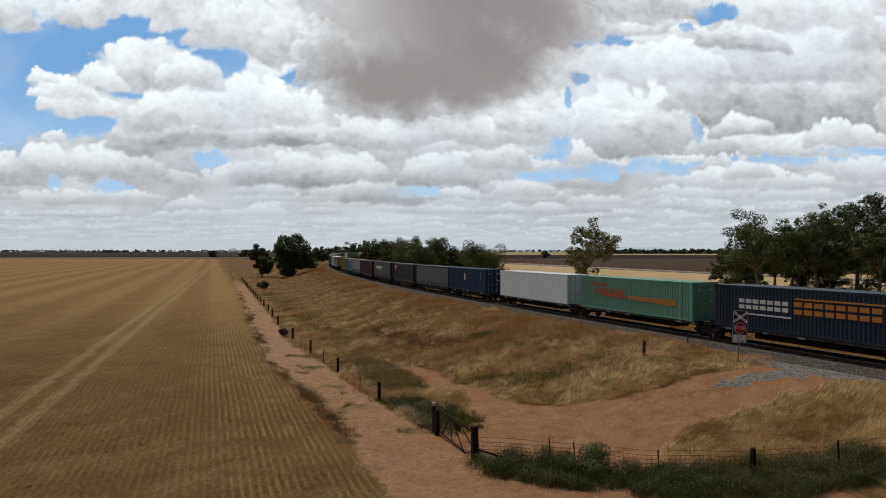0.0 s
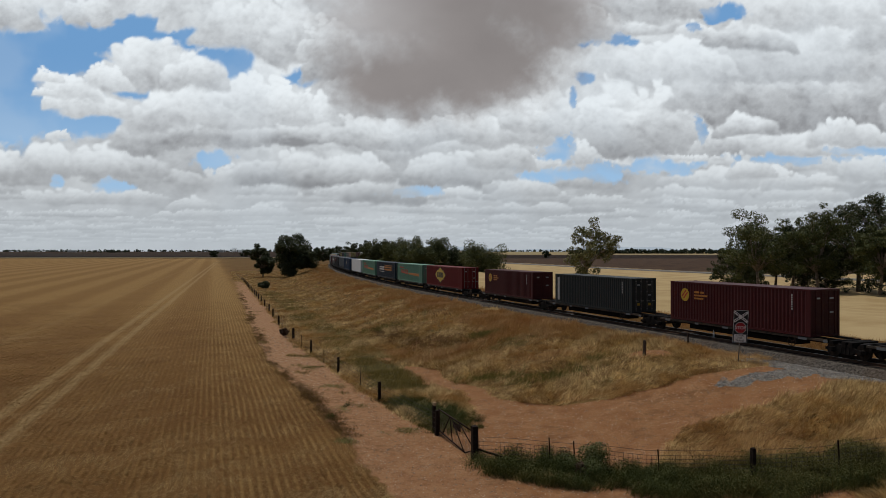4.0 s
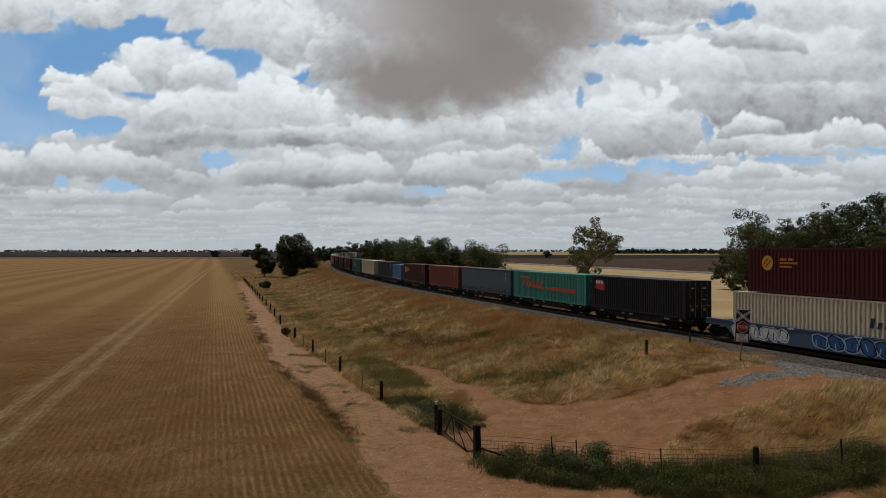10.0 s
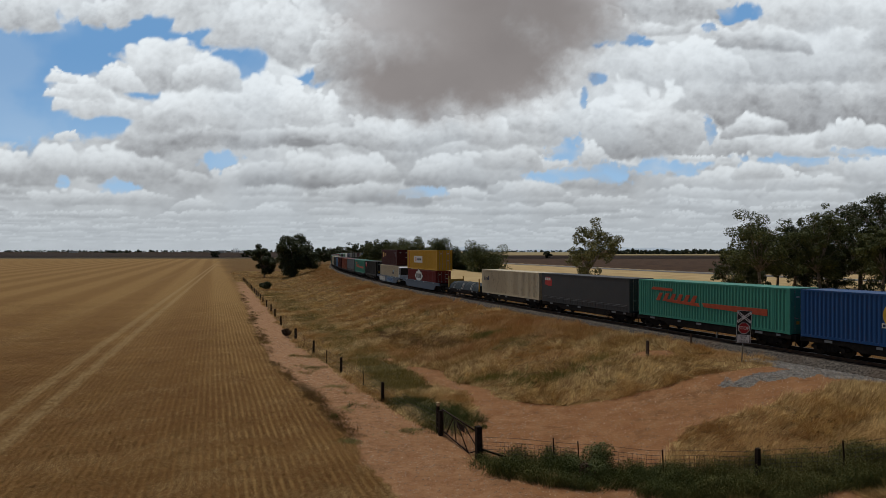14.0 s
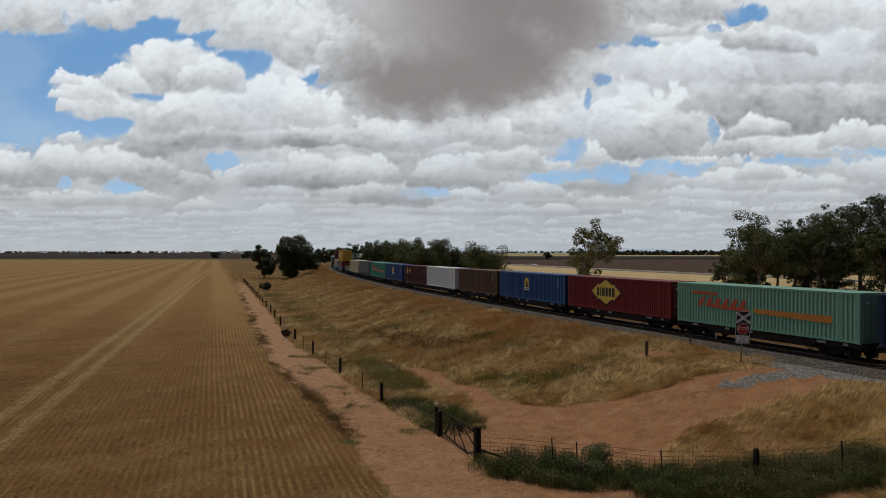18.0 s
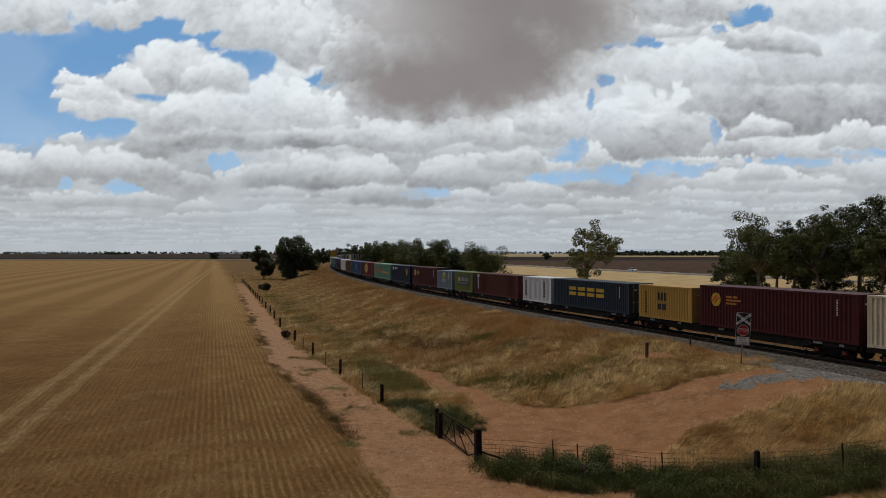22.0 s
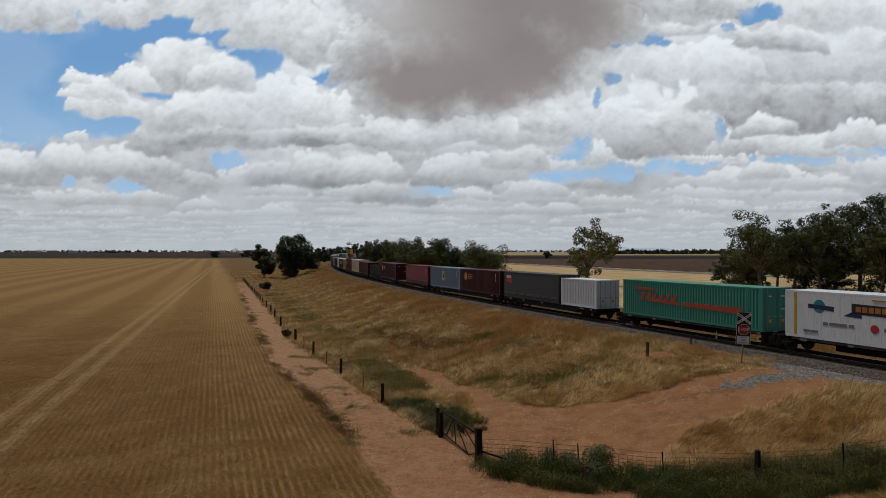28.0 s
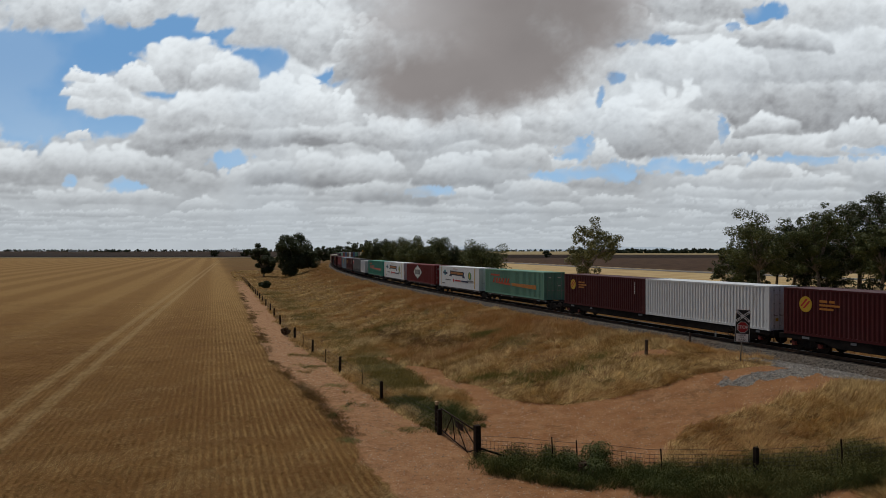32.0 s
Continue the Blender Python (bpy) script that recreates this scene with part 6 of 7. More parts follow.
LEAF_GUM = leaf_material("gum_leaves", (0.052, 0.068, 0.02), (0.125, 0.132, 0.044))
LEAF_LIGHT = leaf_material("pale_gum_leaves", (0.09, 0.095, 0.032), (0.21, 0.195, 0.075))
LEAF_DARK = leaf_material("dark_leaves", (0.03, 0.042, 0.015), (0.075, 0.085, 0.03))
LEAF_FAR = leaf_material("far_tree_leaves", (0.02, 0.027, 0.013), (0.04, 0.048, 0.022))


def leaf_cloud(r, centres, count, size):
    """Many small leaf blades in clumps round the given centres (x, y, z, radius)."""
    c = np.array(centres)
    w = c[:, 3] ** 2
    k = r.choice(len(c), count, p=w / w.sum())
    d = r.normal(size=(count, 3))
    d /= np.linalg.norm(d, axis=1)[:, None]
    rad = c[k, 3] * r.uniform(0.25, 1.0, count) ** 0.45
    p = c[k, :3] + d * rad[:, None] * np.array([1, 1, 0.78])
    face = d + 0.55 * r.normal(size=(count, 3)) + np.array([0, 0, 0.35])
    face /= np.linalg.norm(face, axis=1)[:, None]
    a = np.cross(face, r.normal(size=(count, 3)))
    a /= np.linalg.norm(a, axis=1)[:, None]
    b = np.cross(face, a)
    sz = size * r.uniform(0.6, 1.4, count)[:, None]
    q = np.stack([p - a * sz, p + b * sz * 0.55, p + a * sz, p - b * sz * 0.55], axis=1).reshape(-1, 3)
    return q, np.arange(count * 4).reshape(-1, 4)


def quad_mesh(name, q, leaf):
    me = bpy.data.meshes.new(name)
    me.vertices.add(len(q))
    me.vertices.foreach_set("co", q.ravel())
    me.loops.add(len(q))
    me.loops.foreach_set("vertex_index", np.arange(len(q), dtype=np.int32))
    me.polygons.add(len(q) // 4)
    me.polygons.foreach_set("loop_start", np.arange(0, len(q), 4, dtype=np.int32))
    me.update(calc_edges=True)
    me.materials.append(leaf)
    return me


def tree(name, x, y, h, spread_, label, leaf, seed, leaves=5000, size=0.28, base=0.3, squat=1.0, limbs=9):
    """A trunk with limbs, each limb ending in clumps of leaves."""
    r = np.random.RandomState(seed)
    t = thing(name, label, "tree", "trees by the railway")
    t.matrix_world = pose(x, y, gz(x, y))
    g = Geo()
    fork = h * base
    lean = r.uniform(-0.06, 0.06, 2) * h
    tr = 0.022 * h + 0.06
    g.tube((0, 0, -0.3), (lean[0] * 0.5, lean[1] * 0.5, fork), tr, tr * 0.75, 9)
    top = Vector((lean[0] * 0.5, lean[1] * 0.5, fork))
    centres = []
    limbs_g = Geo()
    for i in range(limbs):
        an = 2 * math.pi * i / limbs + r.uniform(-0.4, 0.4)
        rr = spread_ * (0.25 + 0.65 * r.uniform() ** 0.7)
        zz = fork + (h - fork) * r.uniform(0.06, 0.94)
        rr *= math.sqrt(max(0.12, 1 - ((zz - fork) / (h - fork) - 0.42) ** 2 * 2.2))
        end = Vector((math.cos(an) * rr + lean[0], math.sin(an) * rr + lean[1], zz))
        mid = top.lerp(end, 0.5) + Vector((r.uniform(-0.4, 0.4), r.uniform(-0.4, 0.4), 0.06 * h))
        limbs_g.tube(top, mid, tr * 0.5, tr * 0.32, 6)
        limbs_g.tube(mid, end, tr * 0.32, tr * 0.08, 6)
        for j in range(5):
            o = Vector(r.normal(size=3)) * spread_ * 0.24
            e2 = end + o
            limbs_g.tube(mid.lerp(end, 0.6), e2, tr * 0.12, tr * 0.03, 4)
            centres.append((e2.x, e2.y, max(e2.z, fork * 0.8), spread_ * r.uniform(0.11, 0.26) * squat))
    centres.append((lean[0], lean[1], h * 0.9, spread_ * 0.28))
    part("trunk", g.mesh("trunk", BARK, True), t)
    part("branchwork", limbs_g.mesh("branchwork", BARK, True), t)
    q, f = leaf_cloud(r, centres, leaves, size)
    part("crown", quad_mesh("crown", q, leaf), t)
    return t


def bearing_x(px, y):
    return (px - 784) / 1212 * y


# pair at the bend, on the field side
tree("shade_tree", bearing_x(468, 232), 232, 10.2, 4.2, "small dark round-crowned tree by the fence", LEAF_DARK, 1, 9000, 0.3, 0.26, 1.5)
tree("shade_tree", bearing_x(520, 225), 225, 12.2, 6.4, "broad dark evergreen tree by the railway bend", LEAF_DARK, 2, 15000, 0.32, 0.14, 1.6, 14)
tree("shade_tree", bearing_x(548, 245), 245, 8.5, 3.6, "low dark bushy tree beside a larger one", LEAF_DARK, 21, 6000, 0.3, 0.1, 1.5)
# lone gum beyond the track
tree("gum_tree", bearing_x(1038, 178), 178, 14.4, 6.6, "open-crowned gum tree with pale limbs", LEAF_LIGHT, 4, 8500, 0.24, 0.24, 1.0, 15)
# grove on the right
for px, y, h, sp, sd, lf in ((1346, 150, 15.2, 7.6, 5, LEAF_GUM), (1405, 158, 14.6, 6.6, 6, LEAF_DARK), (1452, 148, 14.6, 6.4, 7, LEAF_GUM), (1522, 152, 18.6, 7.6, 8, LEAF_GUM),
                             (1585, 148, 20.5, 7.8, 9, LEAF_DARK), (1655, 150, 18.0, 7.0, 10, LEAF_GUM), (1480, 166, 16.2, 7.0, 12, LEAF_DARK), (1375, 172, 13.0, 6.5, 13, LEAF_DARK), (1560, 140, 13.5, 5.5, 15, LEAF_GUM), (1296, 160, 7.5, 4.0, 16, LEAF_DARK), (1425, 160, 8.5, 5.0, 17, LEAF_DARK), (1462, 152, 8.0, 4.5, 18, LEAF_DARK), (1600, 142, 9.5, 6.0, 19, LEAF_DARK), (1330, 165, 5.0, 3.5, 20, LEAF_DARK)):
    tree("gum_tree", bearing_x(px, y), y, h * (1.05 if px > 1500 else 1.0), sp, "tall bushy gum tree with pale trunk in a grove" if h > 10 else "low dark bushy gum in a grove", lf, sd, 16000 if h > 10 else 6000, 0.21, 0.3 if h > 10 else 0.04, 1.0, 22)
# row behind the train in the middle distance
for px, y, h, sp, sd, lf in ((858, 262, 11.4, 8.2, 31, LEAF_GUM), (805, 285, 10.0, 6.0, 32, LEAF_DARK), (768, 275, 12.0, 6.6, 33, LEAF_GUM), (733, 275, 11.6, 6.6, 34, LEAF_GUM), (703, 300, 11.0, 6.6, 35, LEAF_GUM), (750, 250, 8.8, 5.5, 30, LEAF_GUM),
                             (680, 320, 11.5, 5.5, 36, LEAF_DARK), (822, 290, 11.0, 4.6, 37, LEAF_GUM), (660, 350, 11.0, 5.5, 39, LEAF_GUM)):
    tree("gum_tree", bearing_x(px, y), y, h - 3.2, sp, "bushy green gum tree behind the railway", lf, sd, 15000, 0.27, 0.07, 1.5, 18)
for px, y, h, sp, sd in ((602, 520, 17, 8.0, 41), (585, 480, 14, 7.5, 42), (630, 540, 18.5, 7.5, 43), (648, 560, 18.5, 7.0, 44), (618, 600, 17, 9.0, 45), (568, 470, 13, 7.0, 46), (668, 560, 17.5, 6.0, 47), (690, 520, 15, 6, 48)):
    tree("gum_tree", bearing_x(px, y), y, h * 0.66, sp * 0.85, "distant dark gum tree at the far bend", LEAF_DARK, sd, 3600, 0.45, 0.2, 1.1, 11)
for px, y, h, sp, sd in ((379, 900, 7.5, 6.0, 51), (434, 950, 7.0, 5.0, 52), (970, 800, 6.5, 4.5, 53)):
    tree("paddock_tree", bearing_x(px, y), y, h, sp, "lone round dark tree in an open paddock", LEAF_DARK, sd, 1500, 0.7, 0.15, 1.2, 8)


# low shrubs
def shrub(x, y, w, h, label, leaf, seed, n=900, size=0.12):
    r = np.random.RandomState(seed)
    s_ = thing("shrub", label, "shrub", "shrubs in the grass")
    s_.matrix_world = pose(x, y, gz(x, y))
    cs = [(r.normal() * w * 0.22, r.normal() * w * 0.22, h * r.uniform(0.25, 0.7), w * r.uniform(0.2, 0.34)) for _ in range(8)]
    g = Geo()
    for c in cs:
        g.tube((0, 0, -0.1), (c[0], c[1], c[2]), 0.02, 0.008, 4)
    part("stem", g.mesh("stem", BARK), s_)
    q, f = leaf_cloud(r, cs, n, size)
    q[:, 2] = np.maximum(q[:, 2], 0.02)
    part("foliage", quad_mesh("foliage", q, leaf), s_)


GREEN_SHRUB = leaf_material("green_shrub_leaves", (0.06, 0.08, 0.02), (0.13, 0.145, 0.042))
DRY_SHRUB = leaf_material("dry_brown_stalks", (0.05, 0.028, 0.018), (0.12, 0.07, 0.04))
shrub(bearing_x(473, 155), 155, 2.3, 2.7, "dark round shrub beside the fence", LEAF_DARK, 61, 2200, 0.17)
shrub(6.3, 28.5, 1.9, 1.25, "tall feathery green weed mound by the fence", GREEN_SHRUB, 63, 7000, 0.035)
shrub(5.8, 28.0, 0.9, 0.8, "dead brown stalks among green weeds", DRY_SHRUB, 66, 900, 0.05)
shrub(-16.5, 73, 0.9, 1.2, "brown dead bush against a fence post", DRY_SHRUB, 64, 700, 0.1)


# ---- far distance ----
def far_belt(name, pts, h, label, leaf, seed, per=0.9):
    """A ragged belt of distant trees as one stuff object."""
    r = np.random.RandomState(seed)
    cs = []
    for (ax, ay), (bx, by) in zip(pts[:-1], pts[1:]):
        n = int(math.dist((ax, ay), (bx, by)) / (h * per))
        for i in range(n):
            t = (i + r.uniform()) / n
            if r.uniform() < 0.1:
                continue
            hh = h * r.uniform(0.35, 1.0)
            cs += [(ax + (bx - ax) * t + r.normal() * h, ay + (by - ay) * t + r.normal() * h, hh * z, h * r.uniform(0.28, 0.5)) for z in (0.3, 0.68)]
    q, f = leaf_cloud(r, cs, len(cs) * 22, h * 0.22)
    q[:, 2] = np.maximum(q[:, 2], 0)
    thing(name, label, "trees", data=quad_mesh(name, q, leaf), kind="stuff")


far_belt("far_woods", [(-2400, 3300), (-900, 3150), (-500, 2900), (0, 3200), (1500, 3300)], 12, "thin dark line of far trees on the horizon", LEAF_FAR, 71, 0.8)
far_belt("far_woods", [(330, 1700), (700, 1650), (1400, 1700)], 13, "belt of far trees across the plain", LEAF_FAR, 72, 0.3)
far_belt("far_woods", [(-560, 2400), (-420, 2450)], 13, "far clump of trees by a farm", LEAF_FAR, 73, 0.7)
far_belt("far_woods", [(-1150, 2300), (-1060, 2300)], 12, "far clump of trees on the field edge", LEAF_FAR, 74, 0.7)
# distance haze put into the hills as a glow of their own
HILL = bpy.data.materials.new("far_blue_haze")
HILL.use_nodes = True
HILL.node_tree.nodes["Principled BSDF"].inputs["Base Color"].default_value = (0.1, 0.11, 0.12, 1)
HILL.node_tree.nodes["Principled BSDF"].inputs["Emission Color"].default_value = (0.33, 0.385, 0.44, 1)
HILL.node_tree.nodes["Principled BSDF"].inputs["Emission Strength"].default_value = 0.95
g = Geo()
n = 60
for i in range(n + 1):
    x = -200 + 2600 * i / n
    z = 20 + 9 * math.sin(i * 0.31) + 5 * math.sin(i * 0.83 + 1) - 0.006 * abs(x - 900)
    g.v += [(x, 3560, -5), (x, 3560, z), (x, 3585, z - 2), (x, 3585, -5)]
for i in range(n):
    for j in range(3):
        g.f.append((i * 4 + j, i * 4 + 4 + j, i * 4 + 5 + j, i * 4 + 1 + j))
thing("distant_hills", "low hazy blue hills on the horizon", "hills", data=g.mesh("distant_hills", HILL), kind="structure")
# farm sheds and silos far off
for px, w, h, m in ((392, 26, 7, GALV), (428, 20, 6, SIGN_WHITE), (447, 30, 6, GALV), (462, 14, 7, SIGN_WHITE), (130, 30, 6, GALV)):
    g = Geo()
    g.box(-w / 2, w / 2, -6, 6, 0, h)
    shed = thing("farm_shed", "far pale metal farm shed", "shed", "far farm buildings")
    shed.matrix_world = pose(bearing_x(px, 2600), 2600, 0)
    part("wall", g.mesh("wall", m), shed)
    g = Geo()
    g.prism([(-7, h), (0, h + 2.5), (7, h)], -w / 2 - 0.5, w / 2 + 0.5)
    part("roof", g.mesh("roof", GALV), shed)
for k, px in enumerate((414, 417, 420)):
    g = Geo()
    g.tube((0, 0, 0), (0, 0, 15), 2.4, n=16)
    silo = thing("grain_silo", "far tall grey grain silo", "silo", "far farm buildings")
    silo.matrix_world = pose(bearing_x(px, 2580), 2580, 0)
    part("bin", g.mesh("bin", SIGN_WHITE, True), silo)
    g = Geo()
    g.tube((0, 0, 15), (0, 0, 16.4), 2.4, 0.4, n=16)
    part("cap", g.mesh("cap", GALV), silo)


# ---- grass ----
def blades(name, x, y, heights, width, lean, per, leaf, label, seed, round_=0.16):
    """Tufts of bent blades, one object of stuff."""
    r = np.random.RandomState(seed)
    n = len(x)
    z = ground_z(x, y)
    bx = np.repeat(x, per) + r.normal(size=n * per) * round_ * np.repeat(width / 0.03, per) ** 0.5
    by = np.repeat(y, per) + r.normal(size=n * per) * round_ * np.repeat(width / 0.03, per) ** 0.5
    bz = np.repeat(z, per) - 0.02
    h = np.repeat(heights, per) * r.uniform(0.55, 1.15, n * per)
    w = np.repeat(width, per) * r.uniform(0.6, 1.4, n * per)
    a = r.uniform(0, 2 * math.pi, n * per)
    phi = 2.2 * soft_noise(x, y, 0.8, 44) + 0.8 * soft_noise(x, y, 2.6, 45) - 0.4
    lx = np.repeat(np.cos(phi), per) * lean + r.normal(size=n * per) * lean * 0.45
    ly = np.repeat(np.sin(phi), per) * lean + r.normal(size=n * per) * lean * 0.45
    ca, sa = np.cos(a) * w / 2, np.sin(a) * w / 2
    p0 = np.stack([bx - ca, by - sa, bz], 1)
    p1 = np.stack([bx + ca, by + sa, bz], 1)
    p2 = np.stack([bx + lx * h, by + ly * h, bz + h * (1 - 0.3 * np.hypot(lx, ly).clip(0, 1.7))], 1)
    v = np.stack([p0, p1, p2], 1).reshape(-1, 3)
    m = n * per
    me = bpy.data.meshes.new(name)
    me.vertices.add(m * 3)
    me.vertices.foreach_set("co", v.ravel())
    me.loops.add(m * 3)
    me.loops.foreach_set("vertex_index", np.arange(m * 3, dtype=np.int32))
    me.polygons.add(m)
    me.polygons.foreach_set("loop_start", np.arange(0, m * 3, 3, dtype=np.int32))
    me.update(calc_edges=True)
    me.materials.append(leaf)
    return thing(name, label, "grass", data=me, kind="stuff")


def grass_material(name, c1, c2, c3):
    n = Nodes(name)
    r = n.add("ShaderNodeNewGeometry").outputs["Random Per Island"]
    pos = n.add("ShaderNodeNewGeometry").outputs["Position"]
    big = n.noise(0.11, 4, 0.6, pos)
    mid = n.noise(1.5, 3, 0.65, pos)
    col = n.mix(n.step(n.math("ADD", n.math("MULTIPLY", r, 0.35), n.math("MULTIPLY", mid, 0.75)), 0.38, 0.7), c1, c2)
    col = n.mix(n.step(n.math("MULTIPLY_ADD", r, 0.12, big), 0.54, 0.68, 0.0, 0.8), col, c3)
    leafy(n, col, 0.22, 0.75)
    return n.m


DRY = grass_material("dry_grass", (0.74, 0.54, 0.235), (0.26, 0.15, 0.054), (0.4, 0.2, 0.07))
DRY_PALE = grass_material("pale_straw_grass", (0.86, 0.64, 0.29), (0.3, 0.175, 0.065), (0.5, 0.29, 0.105))
DRY_RUST = grass_material("rusty_grass", (0.62, 0.40, 0.165), (0.38, 0.215, 0.082), (0.46, 0.24, 0.09))
GREEN = grass_material("green_weeds", (0.2, 0.165, 0.05), (0.34, 0.26, 0.09), (0.46, 0.33, 0.13))
LEAFY = grass_material("leafy_weeds", (0.042, 0.056, 0.012), (0.11, 0.12, 0.03), (0.17, 0.15, 0.045))
STRAW = grass_material("loose_straw", (0.5, 0.36, 0.155), (0.33, 0.205, 0.072), (0.42, 0.28, 0.105))
VERGE = grass_material("verge_grass", (0.3, 0.19, 0.075), (0.13, 0.08, 0.036), (0.2, 0.13, 0.055))
GREEN_TUFT = grass_material("green_tufts", (0.13, 0.145, 0.035), (0.24, 0.22, 0.065), (0.32, 0.25, 0.09))
STUB = grass_material("cut_stubble", (0.4, 0.27, 0.105), (0.2, 0.11, 0.038), (0.26, 0.15, 0.055))


def scatter(n, y0, y1, x_of, seed):
    """Places over the view, closer together near the eye."""
    r = np.random.RandomState(seed)
    y = np.exp(r.uniform(math.log(y0), math.log(y1), n))
    lo, hi = x_of(y)
    x = lo + (hi - lo) * r.uniform(size=n)
    return x, y, r


view = lambda y: (-0.30 * y - 2, 0.70 * y + 1)
x, y, r = scatter(150000, 22, 300, view, 81)
zn = zones(x, y)
d, s = track_offset(x, y)
keep = (zn[3] < 0.3) & (zn[4] < 0.5) & (d > 1.75) & (zn[0] < 0.35 + 0.3 * r.uniform(size=len(x))) & (zn[2] < 0.75) & (zn[1] < 0.35 + 0.4 * r.uniform(size=len(x)))
keep &= r.uniform(size=len(x)) < 0.5 + 0.5 * smooth((soft_noise(x, y, 0.45, 13) + 0.5))
x, y = x[keep], y[keep]
d, s = track_offset(x, y)
hgt = (0.46 + 0.14 * soft_noise(x, y, 0.5, 4) + 0.19 * soft_noise(x, y, 2.4, 6)).clip(0.12, 1.0)
pick = np.random.RandomState(80).uniform(size=len(x))
pale = pick < 0.72 * smooth((x - 9.5) / 2) * smooth((38 - y + (x - 12) * 0.4) / 2)
pale |= pick < 0.85 * smooth((d - 4.5) / 5) * smooth((60 - y) / 10)
off = x - np.interp(y, [p[1] for p in FENCE], [p[0] for p in FENCE])
stray = soft_noise(x, y, 0.25, 61) + 0.5 * soft_noise(x, y, 0.8, 62)
pale |= pick < 0.85 * smooth((2.6 - off + 0.6 * stray) / 1.0) * smooth((y - 52) / 8)
pale |= pick < 0.8 * smooth((d - 8.0 + 2.2 * stray) / 2.0) * smooth((y - 56) / 8)
pale |= pick < 0.75 * smooth((stray - 0.35) / 0.3)
pale |= pick < 0.75 * smooth((x - 7) / 4) * smooth((53 - y) / 5)
rusty = ~pale & (pick < smooth((15.5 - d + 2.5 * soft_noise(x, y, 0.25, 8)) / 5) * smooth((y - 46) / 14))
for sel, m, lean, k, lab in ((pale, DRY_PALE, 0.95, 0.85, "pale straw-coloured grass lying in swirls"), (rusty, DRY_RUST, 0.5, 1.0, "rust-brown dry grass on the railway bank"),
                             (~pale & ~rusty, DRY, 0.6, 1.0, "tall golden dry grass bent by the wind")):
    blades("dry_grass", x[sel], y[sel], hgt[sel] * k, 0.011 + 0.00042 * y[sel], lean, 15, m, lab, 82, 0.15)
# rank growth added beyond the rails, screening lit ground in place of shade
r = np.random.RandomState(90)
s = r.uniform(-12, 190, 16000)
x, y, _ = on_track(s, -(2.3 + 9 * r.uniform(size=len(s)) ** 1.7))
blades("dry_grass", x, y, 0.4 + 0.4 * r.uniform(size=len(x)), 0.014 + 0.0006 * y, 0.4, 8, DRY_RUST, "rank brown grass added beyond the rails as a screen", 91, 0.3)
x, y, r = scatter(80000, 21, 190, view, 83)
zn = zones(x, y)
d, s = track_offset(x, y)
keep = (zn[1] > 0.25 + 0.4 * r.uniform(size=len(x))) & (zn[3] < 0.2) & (zn[2] < 0.3) & (d > 3)
x, y = x[keep], y[keep]
lush = (y < 31.5) | ((y < 43) & (x < 2.4))
tall = (np.where(y < 31.5, 0.55, 0.4) * (1 + 0.45 * soft_noise(x, y, 2.5, 77))).clip(0.1, 1.0)
wx, wy, wh = x[lush], y[lush], tall[lush]
some = np.random.RandomState(95).uniform(size=len(wx)) < 0.4 + 0.55 * smooth(0.5 + soft_noise(wx, wy, 1.7, 96))
wx, wy, wh = wx[some], wy[some], wh[some]
wz = ground_z(wx, wy)
blades("leafy_weeds", wx, wy, wh * 1.15, 0.012 + 0.0002 * wy, 0.5, 13, LEAFY, "tall feathery green grass along the fence", 99, 0.17)
q, f = leaf_cloud(np.random.RandomState(97), np.stack([wx, wy, wz + wh * (0.1 + 0.7 * np.random.RandomState(98).uniform(size=len(wx))), 0.14 + wh * 0.3], 1), 90000, 0.028)
q[:, 2] = np.maximum(q[:, 2], np.repeat(ground_z(q[::4, 0], q[::4, 1]), 4) - 0.01)
thing("leafy_weeds", "dark leafy green weeds along the fence", "weeds", data=quad_mesh("leafy_weeds", q, LEAFY), kind="stuff")
x, y = x[~lush], y[~lush]
blades("green_weeds", x, y, 0.28 * (1 + 0.3 * soft_noise(x, y, 2.5, 77)), 0.024 + 0.0006 * y, 0.6, 11, GREEN, "low olive-green grass along the drain", 93, 0.2)
x, y, r = scatter(68000, 19, 110, lambda y: (-0.68 * y - 2, 0.0 * y), 85)
u = x * ROW_N[0] + y * ROW_N[1]
u2 = np.round(u / 0.35) * 0.35 + r.normal(size=len(u)) * 0.09
x, y = x + (u2 - u) * ROW_N[0], y + (u2 - u) * ROW_N[1]
keep = (FIELD_EDGE - edge_bow(y) - u2 > 0.15) & (r.uniform(size=len(u)) < smooth((110 - y) / 75))
x, y = x[keep], y[keep]
blades("cut_stubble", x, y, np.full(len(x), 0.10), 0.012 + 0.0003 * y, 0.8, 5, STUB, "short cut straw stubble in drilled rows", 86, 0.05)


# ragged tufts between field and lane
r = np.random.RandomState(101)
cy = np.exp(r.uniform(math.log(33), math.log(150), 90))
cw, cl = r.uniform(0.1, 0.35, 90), r.uniform(0.3, 2.2, 90)
k = r.choice(90, 3000, p=cl ** 2 / (cl ** 2).sum())
y = cy[k] + r.normal(size=3000) * cl[k] * 0.6
u = FIELD_EDGE - edge_bow(y) + r.uniform(-0.1, 0.5, 90)[k] + r.normal(size=3000) * cw[k]
x = (u - y * ROW_N[1]) / ROW_N[0]
blades("dry_grass", x, y, 0.22 - 0.0012 * np.minimum(y, 110), 0.014 + 0.0003 * y, 0.7, 8, VERGE, "ragged brown tufts along the field edge", 104, 0.12)
